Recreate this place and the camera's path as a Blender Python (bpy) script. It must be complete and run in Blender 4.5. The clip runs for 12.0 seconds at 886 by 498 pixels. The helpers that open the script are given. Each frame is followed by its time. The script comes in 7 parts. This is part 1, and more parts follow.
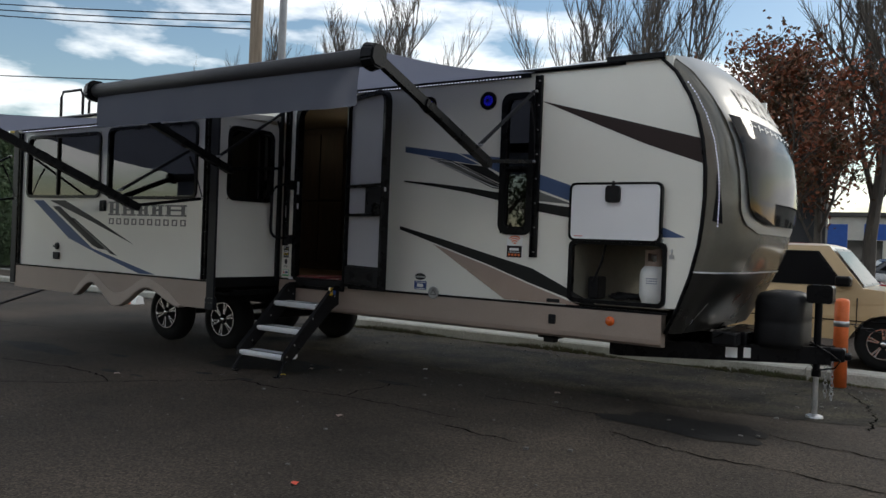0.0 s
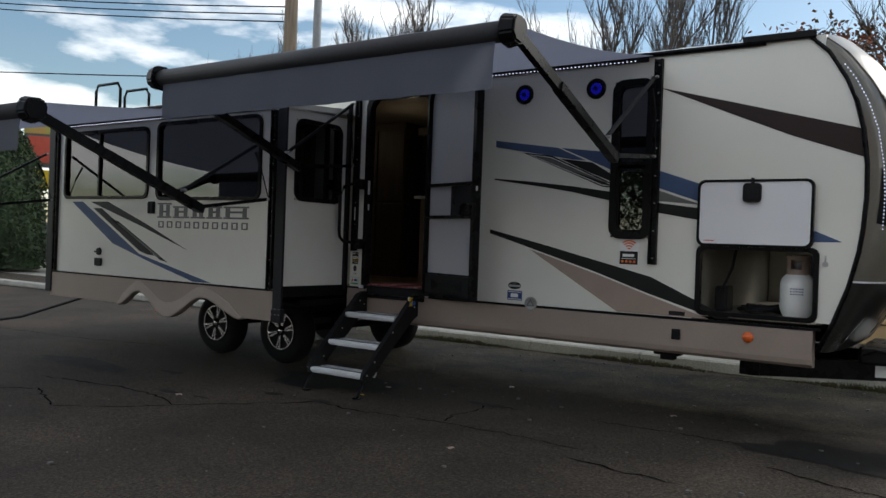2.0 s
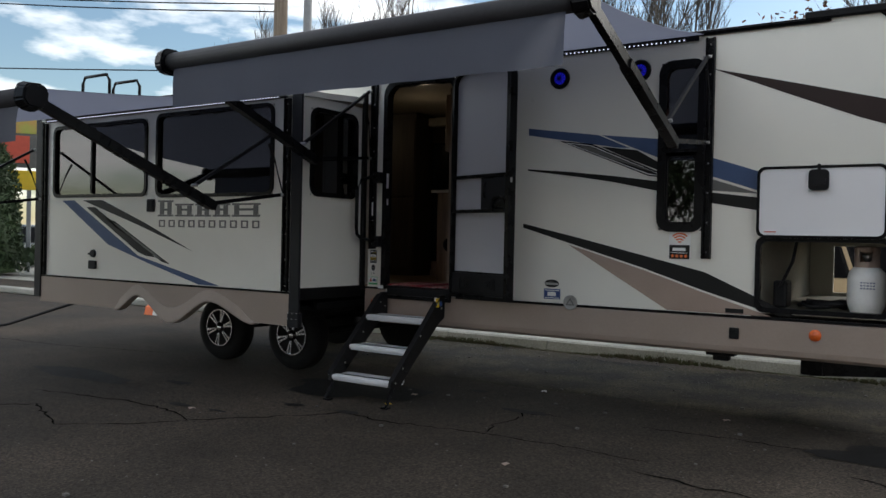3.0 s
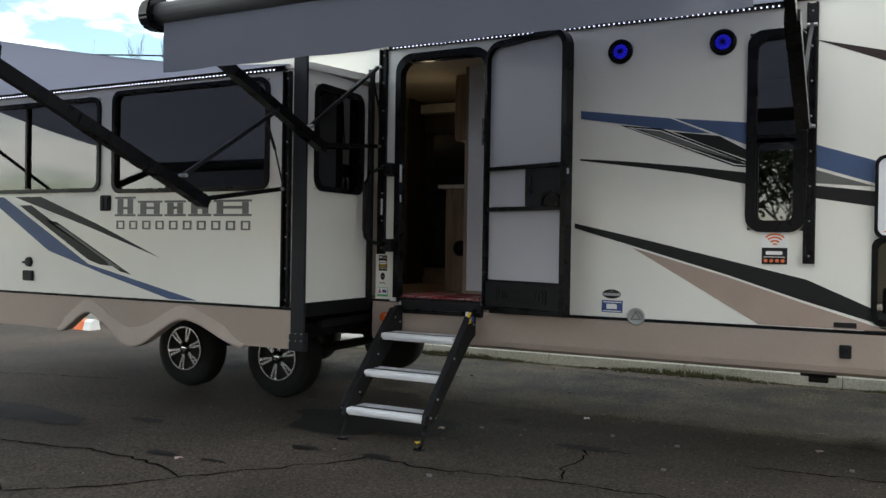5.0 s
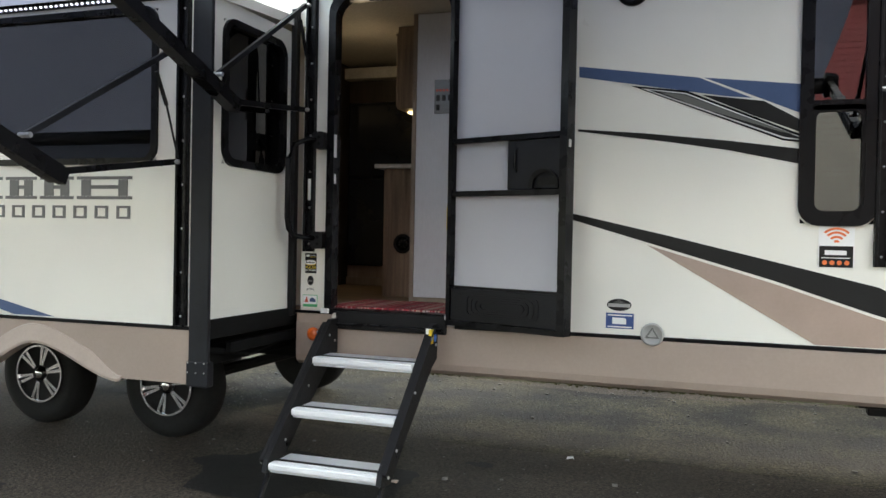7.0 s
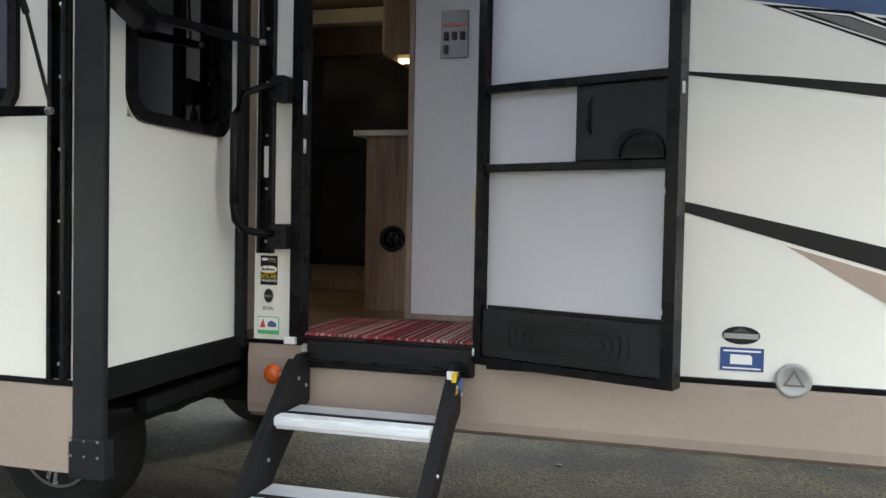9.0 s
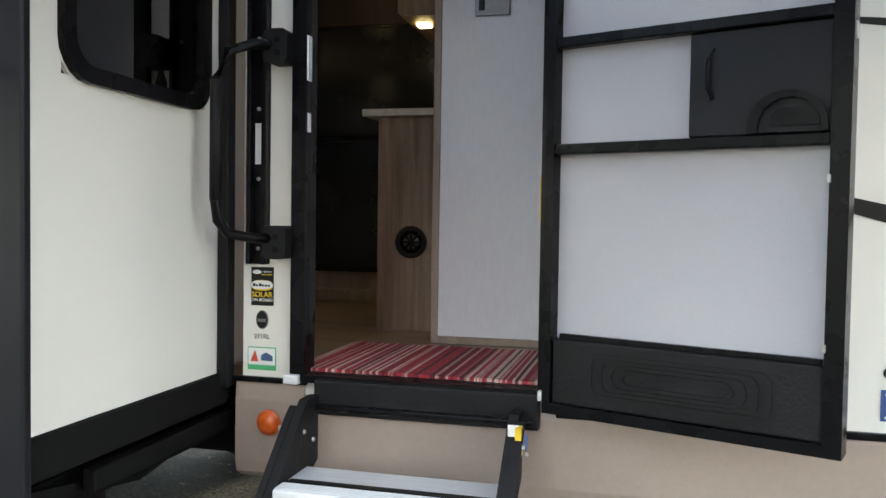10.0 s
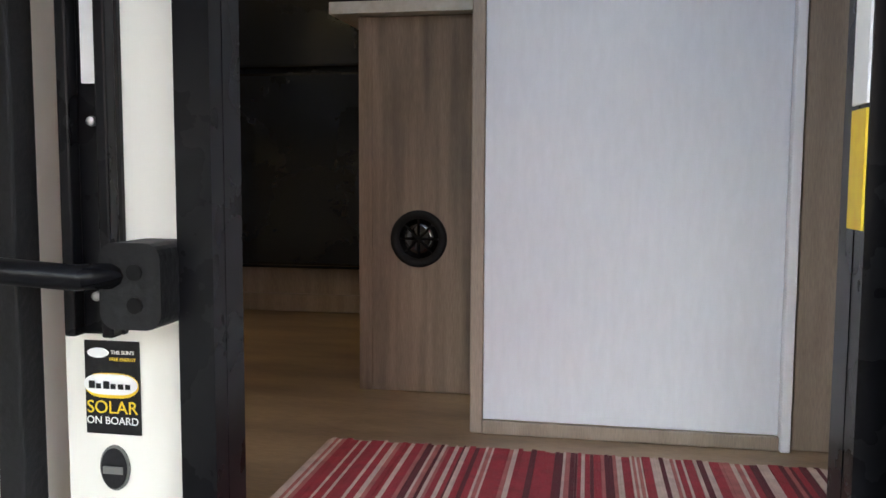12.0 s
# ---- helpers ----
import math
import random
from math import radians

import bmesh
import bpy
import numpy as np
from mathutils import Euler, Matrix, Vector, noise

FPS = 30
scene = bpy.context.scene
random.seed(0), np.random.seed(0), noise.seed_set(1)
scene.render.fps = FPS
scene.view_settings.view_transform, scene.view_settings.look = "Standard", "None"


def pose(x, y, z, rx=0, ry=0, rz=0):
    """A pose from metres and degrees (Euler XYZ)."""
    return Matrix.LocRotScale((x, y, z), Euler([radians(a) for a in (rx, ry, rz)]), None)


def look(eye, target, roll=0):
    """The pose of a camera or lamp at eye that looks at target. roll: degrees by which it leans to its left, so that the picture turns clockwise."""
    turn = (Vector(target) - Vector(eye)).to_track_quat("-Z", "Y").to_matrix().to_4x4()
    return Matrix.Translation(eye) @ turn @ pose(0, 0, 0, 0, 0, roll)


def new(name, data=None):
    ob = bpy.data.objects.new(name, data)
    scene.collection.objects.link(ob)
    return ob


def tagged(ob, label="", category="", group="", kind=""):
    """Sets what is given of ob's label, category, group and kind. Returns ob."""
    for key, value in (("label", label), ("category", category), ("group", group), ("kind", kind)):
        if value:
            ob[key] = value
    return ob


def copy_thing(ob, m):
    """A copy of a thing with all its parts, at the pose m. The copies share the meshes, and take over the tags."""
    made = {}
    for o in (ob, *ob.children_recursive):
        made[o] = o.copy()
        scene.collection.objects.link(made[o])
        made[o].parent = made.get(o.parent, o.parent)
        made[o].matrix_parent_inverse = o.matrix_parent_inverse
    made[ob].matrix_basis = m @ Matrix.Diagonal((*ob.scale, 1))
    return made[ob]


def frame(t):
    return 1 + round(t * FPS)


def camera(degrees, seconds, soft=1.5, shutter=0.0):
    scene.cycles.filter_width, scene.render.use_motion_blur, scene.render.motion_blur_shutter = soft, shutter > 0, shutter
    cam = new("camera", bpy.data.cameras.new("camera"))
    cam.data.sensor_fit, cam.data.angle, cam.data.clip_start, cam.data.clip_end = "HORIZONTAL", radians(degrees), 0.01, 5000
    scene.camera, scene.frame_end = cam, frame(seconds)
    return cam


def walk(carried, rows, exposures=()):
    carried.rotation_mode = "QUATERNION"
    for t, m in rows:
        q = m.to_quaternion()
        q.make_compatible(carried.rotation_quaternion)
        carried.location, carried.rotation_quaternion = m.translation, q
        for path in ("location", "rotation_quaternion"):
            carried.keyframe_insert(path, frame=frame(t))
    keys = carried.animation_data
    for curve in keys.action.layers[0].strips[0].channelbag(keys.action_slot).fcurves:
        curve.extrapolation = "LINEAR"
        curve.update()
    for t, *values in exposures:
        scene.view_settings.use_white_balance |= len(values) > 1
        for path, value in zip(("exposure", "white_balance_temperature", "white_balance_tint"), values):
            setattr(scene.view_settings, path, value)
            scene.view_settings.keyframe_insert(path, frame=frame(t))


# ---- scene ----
cam = camera(57.1, 12.0)
METRES, EYE, TILT, LEAN, TURN = 9.0, 1.41, 0.0, 0.0, 34.6
ROWS = [
    (0.0, 0.0, 0.0, 0.0, 0.02, -0.5, -2.19),
    (0.5, -0.0229, 0.0197, -0.0006, 0.74, -0.38, -2.28),
    (1.0, -0.0443, 0.0392, -0.0005, 0.64, -0.43, -2.31),
    (1.5, -0.0663, 0.0676, 0.001, 0.47, -0.46, -1.97),
    (2.0, -0.0949, 0.0933, 0.0002, 0.15, -0.41, -2.07),
    (2.5, -0.1249, 0.118, 0.0009, -0.48, -0.46, -2.13),
    (3.0, -0.1474, 0.1511, -0.0016, -1.6, -0.6, -1.24),
    (5.0, -0.2413, 0.289, -0.002, -7.63, -0.37, -0.91),
    (5.5, -0.2547, 0.3296, -0.0021, -9.9, -0.67, -1.02),
    (6.0, -0.2574, 0.3713, -0.0049, -13.14, -0.59, -0.85),
    (6.5, -0.2583, 0.4157, -0.0015, -14.56, -0.88, -0.89),
    (7.0, -0.2604, 0.4594, -0.0005, -15.56, -0.83, -1.14),
    (9.0, -0.2469, 0.6371, 0.0034, -19.31, -1.8, -1.13),
    (9.5, -0.2406, 0.6824, 0.0065, -19.82, -1.99, -0.88),
    (10.0, -0.2392, 0.7301, 0.0041, -20.56, -1.96, -0.86),
    (10.5, -0.2324, 0.7747, 0.0016, -21.62, -2.11, -0.35),
    (11.0, -0.2195, 0.8204, 0.0061, -22.66, -2.92, 0.09),
    (11.5, -0.2146, 0.866, 0.0066, -23.91, -4.0, -0.19),
    (12.0, -0.2018, 0.8998, 0.0103, -24.5, -4.92, -0.3),
]
EXPOSURES = [(0.0, 0.28, 6650, 9), (2.0, 0.36, 6650, 9), (3.0, 0.56, 6700, 9), (4.8, 1.30, 6850, 7), (5.5, 1.88, 6950, 6), (6.5, 2.28, 7000, 6), (7.0, 2.36, 7000, 6), (9.0, 2.70, 6900, 5), (10.0, 3.02, 6850, 5), (10.5, 3.18, 6850, 5), (11.0, 3.42, 6800, 6), (11.5, 3.62, 6750, 7), (12.0, 3.86, 6750, 7)]
walk_rows = [(t, pose(0.17, 0.157, EYE, TILT, LEAN, TURN) @ pose(METRES * x, METRES * y, METRES * z, 90 + pitch, roll, yaw)) for t, x, y, z, yaw, pitch, roll in ROWS]
walk(cam, walk_rows, EXPOSURES)

# ---- world and sun ----
SUN_EL, SUN_AZ = 24.0, 20.0          # degrees above the horizon, degrees east of north (north = +y)
world = bpy.data.worlds.new("sky")
scene.world = world
world.use_nodes = True
wn, wl = world.node_tree.nodes, world.node_tree.links
wn.clear()
w_out = wn.new("ShaderNodeOutputWorld")
w_bg = wn.new("ShaderNodeBackground")
w_bg.inputs["Strength"].default_value = 0.1
w_sky = wn.new("ShaderNodeTexSky")
w_sky.sky_type, w_sky.sun_disc = 'NISHITA', False
w_sky.sun_elevation, w_sky.sun_rotation = radians(SUN_EL), radians(SUN_AZ)
w_sky.ozone_density, w_sky.air_density, w_sky.dust_density = 3.0, 1.2, 0.4
w_co = wn.new("ShaderNodeTexCoord")
w_map = wn.new("ShaderNodeMapping")
w_map.inputs["Scale"].default_value = (1.0, 1.0, 3.2)
w_map.inputs["Location"].default_value = (0.35, 0.1, 0.0)
w_noise = wn.new("ShaderNodeTexNoise")
w_noise.inputs["Scale"].default_value, w_noise.inputs["Detail"].default_value = 2.6, 7.0
w_noise.inputs["Roughness"].default_value = 0.55
w_ramp = wn.new("ShaderNodeValToRGB")
w_ramp.color_ramp.elements[0].position, w_ramp.color_ramp.elements[1].position = 0.455, 0.585
w_shade = wn.new("ShaderNodeValToRGB")
w_shade.color_ramp.elements[0].position, w_shade.color_ramp.elements[1].position = 0.48, 0.78
w_shade.color_ramp.elements[0].color, w_shade.color_ramp.elements[1].color = (15.0, 15.0, 15.0, 1), (8.0, 8.4, 9.0, 1)
w_mix = wn.new("ShaderNodeMix")
w_mix.data_type = 'RGBA'
wl.new(w_co.outputs["Generated"], w_map.inputs["Vector"])
wl.new(w_map.outputs["Vector"], w_noise.inputs["Vector"])
wl.new(w_noise.outputs["Fac"], w_ramp.inputs["Fac"])
wl.new(w_noise.outputs["Fac"], w_shade.inputs["Fac"])
wl.new(w_ramp.outputs["Color"], w_mix.inputs[0])
wl.new(w_sky.outputs["Color"], w_mix.inputs[6])
wl.new(w_shade.outputs["Color"], w_mix.inputs[7])
wl.new(w_mix.outputs[2], w_bg.inputs["Color"])
wl.new(w_bg.outputs["Background"], w_out.inputs["Surface"])

sun = new("sun", bpy.data.lights.new("sun", 'SUN'))
sun.data.energy, sun.data.angle, sun.data.color = 0.7, radians(10), (1.0, 0.94, 0.86)
to_sun = Vector((math.sin(radians(SUN_AZ)) * math.cos(radians(SUN_EL)), math.cos(radians(SUN_AZ)) * math.cos(radians(SUN_EL)), math.sin(radians(SUN_EL))))
sun.matrix_world = look(to_sun * 60, (0, 0, 0))

# ---- materials ----


def material(name, color, rough=0.5, metal=0.0, vary=0.12, scale=6.0, bump=0.0, bump_scale=60.0, coat=0.0, stretch=(1, 1, 1), second=None, spread=(0.35, 0.7), grain=0.06, spec=0.5, speckle=0.0):
    """A surface with large patches and fine grain. second: the other colour of the patches."""
    m = bpy.data.materials.new(name)
    m.use_nodes = True
    n, l = m.node_tree.nodes, m.node_tree.links
    p = n["Principled BSDF"]
    p.inputs["Roughness"].default_value, p.inputs["Metallic"].default_value = rough, metal
    p.inputs["Coat Weight"].default_value, p.inputs["Coat Roughness"].default_value = coat, 0.08
    p.inputs["Specular IOR Level"].default_value = spec
    co, mp = n.new("ShaderNodeTexCoord"), n.new("ShaderNodeMapping")
    mp.inputs["Scale"].default_value = stretch
    l.new(co.outputs["Object"], mp.inputs["Vector"])
    big, fine = n.new("ShaderNodeTexNoise"), n.new("ShaderNodeTexNoise")
    big.inputs["Scale"].default_value, big.inputs["Detail"].default_value = scale, 5.0
    fine.inputs["Scale"].default_value, fine.inputs["Detail"].default_value = bump_scale, 3.0
    ramp = n.new("ShaderNodeValToRGB")
    a = second or tuple(c * (1 - vary) for c in color)
    b = color if second else tuple(min(1, c * (1 + vary)) for c in color)
    e = ramp.color_ramp.elements
    e[0].position, e[1].position = spread
    e[0].color, e[1].color = (*a, 1), (*b, 1)
    mix = n.new("ShaderNodeMix")
    mix.data_type, mix.blend_type = 'RGBA', 'OVERLAY'
    mix.inputs[0].default_value = grain * 4
    for tex in (big, fine):
        l.new(mp.outputs["Vector"], tex.inputs["Vector"])
    l.new(big.outputs["Fac"], ramp.inputs["Fac"])
    l.new(ramp.outputs["Color"], mix.inputs[6])
    l.new(fine.outputs["Fac"], mix.inputs[7])
    colour = mix.outputs[2]
    if speckle:
        # stone chips of uneven tone, a few millimetres across
        chips, tone = n.new("ShaderNodeTexVoronoi"), n.new("ShaderNodeMix")
        chips.inputs["Scale"].default_value = 75.0
        tone.data_type, tone.blend_type = 'RGBA', 'OVERLAY'
        tone.inputs[0].default_value = speckle
        grey = n.new("ShaderNodeRGBToBW")
        l.new(mp.outputs["Vector"], chips.inputs["Vector"])
        l.new(chips.outputs["Color"], grey.inputs["Color"])
        l.new(colour, tone.inputs[6])
        l.new(grey.outputs["Val"], tone.inputs[7])
        colour = tone.outputs[2]
    l.new(colour, p.inputs["Base Color"])
    rr = n.new("ShaderNodeMapRange")
    rr.inputs["To Min"].default_value, rr.inputs["To Max"].default_value = max(0.02, rough * 0.8), min(1, rough * 1.2)
    l.new(big.outputs["Fac"], rr.inputs["Value"])
    l.new(rr.outputs["Result"], p.inputs["Roughness"])
    if bump:
        bp = n.new("ShaderNodeBump")
        bp.inputs["Strength"].default_value, bp.inputs["Distance"].default_value = bump, 0.01
        l.new(fine.outputs["Fac"], bp.inputs["Height"])
        l.new(bp.outputs["Normal"], p.inputs["Normal"])
    return m


def glass(name, tint, ior=1.5):
    m = bpy.data.materials.new(name)
    m.use_nodes = True
    n, l = m.node_tree.nodes, m.node_tree.links
    n.remove(n["Principled BSDF"])
    tr, gl, mix, fr = n.new("ShaderNodeBsdfTransparent"), n.new("ShaderNodeBsdfGlossy"), n.new("ShaderNodeMixShader"), n.new("ShaderNodeFresnel")
    tr.inputs["Color"].default_value, gl.inputs["Roughness"].default_value, fr.inputs["IOR"].default_value = (*tint, 1), 0.015, ior
    l.new(fr.outputs["Fac"], mix.inputs["Fac"])
    l.new(tr.outputs["BSDF"], mix.inputs[1])
    l.new(gl.outputs["BSDF"], mix.inputs[2])
    l.new(mix.outputs["Shader"], n["Material Output"].inputs["Surface"])
    return m


def lit(name, color, strength):
    m = bpy.data.materials.new(name)
    m.use_nodes = True
    p = m.node_tree.nodes["Principled BSDF"]
    p.inputs["Base Color"].default_value = (*color, 1)
    p.inputs["Emission Color"].default_value, p.inputs["Emission Strength"].default_value = (*color, 1), strength
    return m


def see_through(m, color, share):
    """Lets part of the light through a cloth."""
    n, l = m.node_tree.nodes, m.node_tree.links
    tl, mix = n.new("ShaderNodeBsdfTranslucent"), n.new("ShaderNodeMixShader")
    tl.inputs["Color"].default_value, mix.inputs["Fac"].default_value = (*color, 1), share
    l.new(n["Principled BSDF"].outputs["BSDF"], mix.inputs[1])
    l.new(tl.outputs["BSDF"], mix.inputs[2])
    l.new(mix.outputs["Shader"], n["Material Output"].inputs["Surface"])


ASPHALT = material("asphalt", (0.076, 0.061, 0.047), 0.9, second=(0.025, 0.021, 0.017), scale=0.65, bump=0.9, bump_scale=55, spread=(0.3, 0.7), grain=0.25, spec=0.2, speckle=0.6)
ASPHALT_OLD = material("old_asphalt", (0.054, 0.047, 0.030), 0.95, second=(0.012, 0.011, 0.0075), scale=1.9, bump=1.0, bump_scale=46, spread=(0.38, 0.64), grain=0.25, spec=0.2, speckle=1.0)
WET = material("wet_asphalt", (0.009, 0.009, 0.009), 0.75, spec=0.2, vary=0.3, scale=3, bump=0.4, bump_scale=70, grain=0.1)
PEBBLE = material("pebble", (0.13, 0.125, 0.115), 0.9, vary=0.4, scale=9)
CRACK = material("crack", (0.007, 0.007, 0.006), 1.0, spec=0.0, vary=0.3, scale=9)
CONCRETE = material("concrete", (0.42, 0.41, 0.37), 0.85, second=(0.3, 0.3, 0.26), scale=3, bump=0.4, bump_scale=50, grain=0.12)
MOSS = material("moss", (0.07, 0.09, 0.03), 0.95, second=(0.1, 0.085, 0.05), scale=9, bump=0.8, bump_scale=60, grain=0.2)
GELCOAT = material("white_fibreglass", (0.79, 0.775, 0.70), 0.3, vary=0.025, scale=1.4, coat=0.3, grain=0.006)
WHITE = material("white_panel", (0.80, 0.80, 0.82), 0.35, vary=0.02, scale=2, grain=0.006)
SCREENED = material("screened_white_panel", (0.46, 0.46, 0.485), 0.5, vary=0.03, scale=1.5, grain=0.03, bump=0.05, bump_scale=400)
TAUPE = material("taupe_skirt", (0.335, 0.265, 0.22), 0.42, vary=0.06, scale=1.8, grain=0.02, coat=0.1)
TAUPE_PALE = material("pale_taupe_moulding", (0.40, 0.325, 0.275), 0.45, vary=0.05, scale=3, grain=0.02)
BLACK = material("black_trim", (0.005, 0.005, 0.006), 0.28, spec=0.13, vary=0.08, scale=8, grain=0.03)
BLACK_MATT = material("matt_black", (0.011, 0.011, 0.012), 0.55, spec=0.2, vary=0.25, scale=6, bump=0.2, bump_scale=90)
CHARCOAL = material("charcoal_post", (0.012, 0.013, 0.016), 0.42, spec=0.2, vary=0.15, scale=5, grain=0.03)
UNDER = material("underframe", (0.006, 0.006, 0.006), 0.8, spec=0.15, vary=0.3, scale=5)
RUBBER = material("tyre_rubber", (0.011, 0.011, 0.011), 0.8, spec=0.2, vary=0.25, scale=12, bump=0.2, bump_scale=60)
ALLOY = material("bright_alloy", (0.75, 0.75, 0.76), 0.22, metal=1.0, vary=0.05, scale=10, grain=0.01)
ALUMINIUM = material("brushed_aluminium", (0.82, 0.83, 0.84), 0.4, metal=0.3, vary=0.08, scale=7, stretch=(1, 14, 14), bump=0.08, bump_scale=80)
STEEL = material("galvanised_steel", (0.5, 0.5, 0.5), 0.4, metal=0.9, vary=0.2, scale=12)
FABRIC = material("awning_fabric", (0.045, 0.048, 0.060), 0.75, vary=0.12, scale=1.6, bump=0.1, bump_scale=300)
FABRIC_PALE = material("awning_valance", (0.085, 0.092, 0.12), 0.7, vary=0.1, scale=1.2, bump=0.1, bump_scale=300)
see_through(FABRIC, (0.60, 0.62, 0.70), 0.58)
see_through(FABRIC_PALE, (0.22, 0.24, 0.30), 0.35)
ROLLER = material("dark_roller", (0.03, 0.031, 0.036), 0.6, vary=0.12, scale=4)
WOOD_DARK = material("dark_wood", (0.06, 0.043, 0.032), 0.45, second=(0.035, 0.025, 0.02), scale=3.0, stretch=(7, 7, 0.7), grain=0.1)
BRONZE = material("bronze_gelcoat", (0.16, 0.15, 0.122), 0.25, metal=0.2, vary=0.1, scale=2, coat=0.3, grain=0.02)
SILVER = material("silver_gelcoat", (0.34, 0.34, 0.32), 0.34, metal=0.1, vary=0.05, scale=2, coat=0.1, grain=0.01)
CAP_DARK = material("charcoal_gelcoat", (0.018, 0.0175, 0.016), 0.28, vary=0.1, scale=3, coat=0.2)
GLOSS_BLACK = material("gloss_black", (0.008, 0.008, 0.009), 0.06, vary=0.1, scale=3, coat=0.8, grain=0.005)
FRONT_GLASS = material("dark_front_glass", (0.006, 0.006, 0.007), 0.05, vary=0.1, scale=3, grain=0.005, spec=0.03)
BLUE = material("blue_vinyl", (0.07, 0.11, 0.21), 0.4, vary=0.06, scale=4, grain=0.015, spec=0.2)
GREY_DK = material("dark_grey_vinyl", (0.014, 0.014, 0.014), 0.4, vary=0.08, scale=4, grain=0.015, spec=0.2)
GREY_MD = material("grey_vinyl", (0.15, 0.15, 0.14), 0.4, vary=0.1, scale=4, grain=0.015, spec=0.2)
LETTER = material("grey_letter_vinyl", (0.14, 0.135, 0.13), 0.4, vary=0.08, scale=5, grain=0.015)
BROWN = material("brown_vinyl", (0.032, 0.020, 0.018), 0.4, vary=0.08, scale=4, grain=0.015, spec=0.2)
TAN = material("tan_vinyl", (0.36, 0.27, 0.22), 0.4, vary=0.05, scale=4, grain=0.015)
ORANGE = material("orange_lens", (0.75, 0.13, 0.02), 0.25, vary=0.15, scale=30, coat=0.4)
ORANGE_PAINT = material("orange_paint", (0.75, 0.16, 0.04), 0.5, vary=0.15, scale=6, bump=0.1)
YELLOW = material("yellow_print", (0.8, 0.55, 0.03), 0.45, vary=0.04)
GREEN = material("green_print", (0.07, 0.42, 0.16), 0.45, vary=0.04)
RED = material("red_print", (0.6, 0.09, 0.05), 0.45, vary=0.05)
NAVY = material("navy_print", (0.03, 0.07, 0.22), 0.4, vary=0.05)
PALE = material("white_print", (0.82, 0.82, 0.80), 0.45, vary=0.03)
CHROME = material("chrome", (0.8, 0.8, 0.8), 0.12, metal=1.0, vary=0.05, scale=20)
WOOD = material("grey_brown_wood", (0.31, 0.225, 0.155), 0.5, second=(0.14, 0.097, 0.066), scale=3.2, stretch=(9, 9, 0.6), bump=0.1, bump_scale=60, spread=(0.3, 0.7), grain=0.1)
WOOD_PALE = material("pale_wood_trim", (0.33, 0.26, 0.20), 0.5, second=(0.24, 0.185, 0.14), scale=3, stretch=(7, 7, 0.7), grain=0.08)
VINYL_FLOOR = material("wood_look_floor", (0.34, 0.235, 0.14), 0.35, second=(0.15, 0.098, 0.057), scale=2.6, stretch=(0.8, 3.0, 1), bump=0.05, spread=(0.35, 0.65), grain=0.08)
VINYL_FLOOR.node_tree.nodes["Mapping"].inputs["Rotation"].default_value[2] = radians(38)
LINEN = material("pale_textured_wallboard", (0.70, 0.71, 0.75), 0.6, vary=0.03, scale=14, stretch=(5, 5, 1.2), bump=0.12, bump_scale=140, grain=0.02)
CREAM_WALL = material("cream_wallboard", (0.5, 0.46, 0.38), 0.6, vary=0.06, scale=4)
LAMINATE = material("pale_laminate", (0.6, 0.57, 0.5), 0.35, vary=0.06, scale=15)
BIN_LINING = material("beige_lining", (0.24, 0.225, 0.18), 0.75, vary=0.12, scale=4, bump=0.2)
BOTTLE = material("white_painted_steel", (0.8, 0.8, 0.78), 0.35, vary=0.04, scale=6, coat=0.2)
BARK = material("bark", (0.09, 0.078, 0.066), 0.9, vary=0.3, scale=8, stretch=(1, 1, 0.3), bump=0.6, bump_scale=40)
TWIG = material("twig", (0.10, 0.085, 0.075), 0.9, vary=0.2, scale=8)
LEAF_RED = material("rust_leaf", (0.22, 0.06, 0.025), 0.7, second=(0.07, 0.045, 0.018), scale=1.3, spread=(0.4, 0.6), grain=0.1)
LEAF_GREEN = material("green_leaf", (0.05, 0.085, 0.03), 0.7, second=(0.025, 0.045, 0.018), scale=1.5, grain=0.1)
POLE_WOOD = material("weathered_pole", (0.24, 0.19, 0.14), 0.85, vary=0.2, scale=5, stretch=(4, 4, 0.4), bump=0.3)
POLE_GREY = material("grey_pole", (0.3, 0.31, 0.32), 0.55, vary=0.1, scale=5)
CAR_TAN = material("tan_car_paint", (0.50, 0.36, 0.20), 0.3, vary=0.06, scale=2, coat=0.5, grain=0.01)
CAR_RED = material("red_car_paint", (0.28, 0.02, 0.03), 0.25, vary=0.06, scale=2, coat=0.6, grain=0.01)
CAR_WHITE = material("white_car_paint", (0.7, 0.7, 0.7), 0.3, vary=0.04, scale=2, coat=0.5, grain=0.01)
CAR_DARK = material("dark_car_paint", (0.03, 0.035, 0.045), 0.25, vary=0.1, scale=2, coat=0.6)
CAR_SILVER = material("silver_car_paint", (0.4, 0.41, 0.42), 0.28, metal=0.4, vary=0.05, scale=2, coat=0.5)
RED_SIDING = material("red_siding", (0.34, 0.085, 0.09), 0.7, vary=0.1, scale=2, bump=0.1)
ROOFING = material("dark_shingle", (0.07, 0.065, 0.06), 0.9, vary=0.25, scale=7, bump=0.4)
STUCCO = material("pale_stucco", (0.5, 0.48, 0.43), 0.85, vary=0.1, scale=1.5, bump=0.2)
SIGN_DARK = material("charcoal_sign", (0.04, 0.042, 0.048), 0.6, vary=0.1, scale=3)
SIGN_BLUE = material("blue_sign", (0.03, 0.11, 0.42), 0.45, vary=0.06)
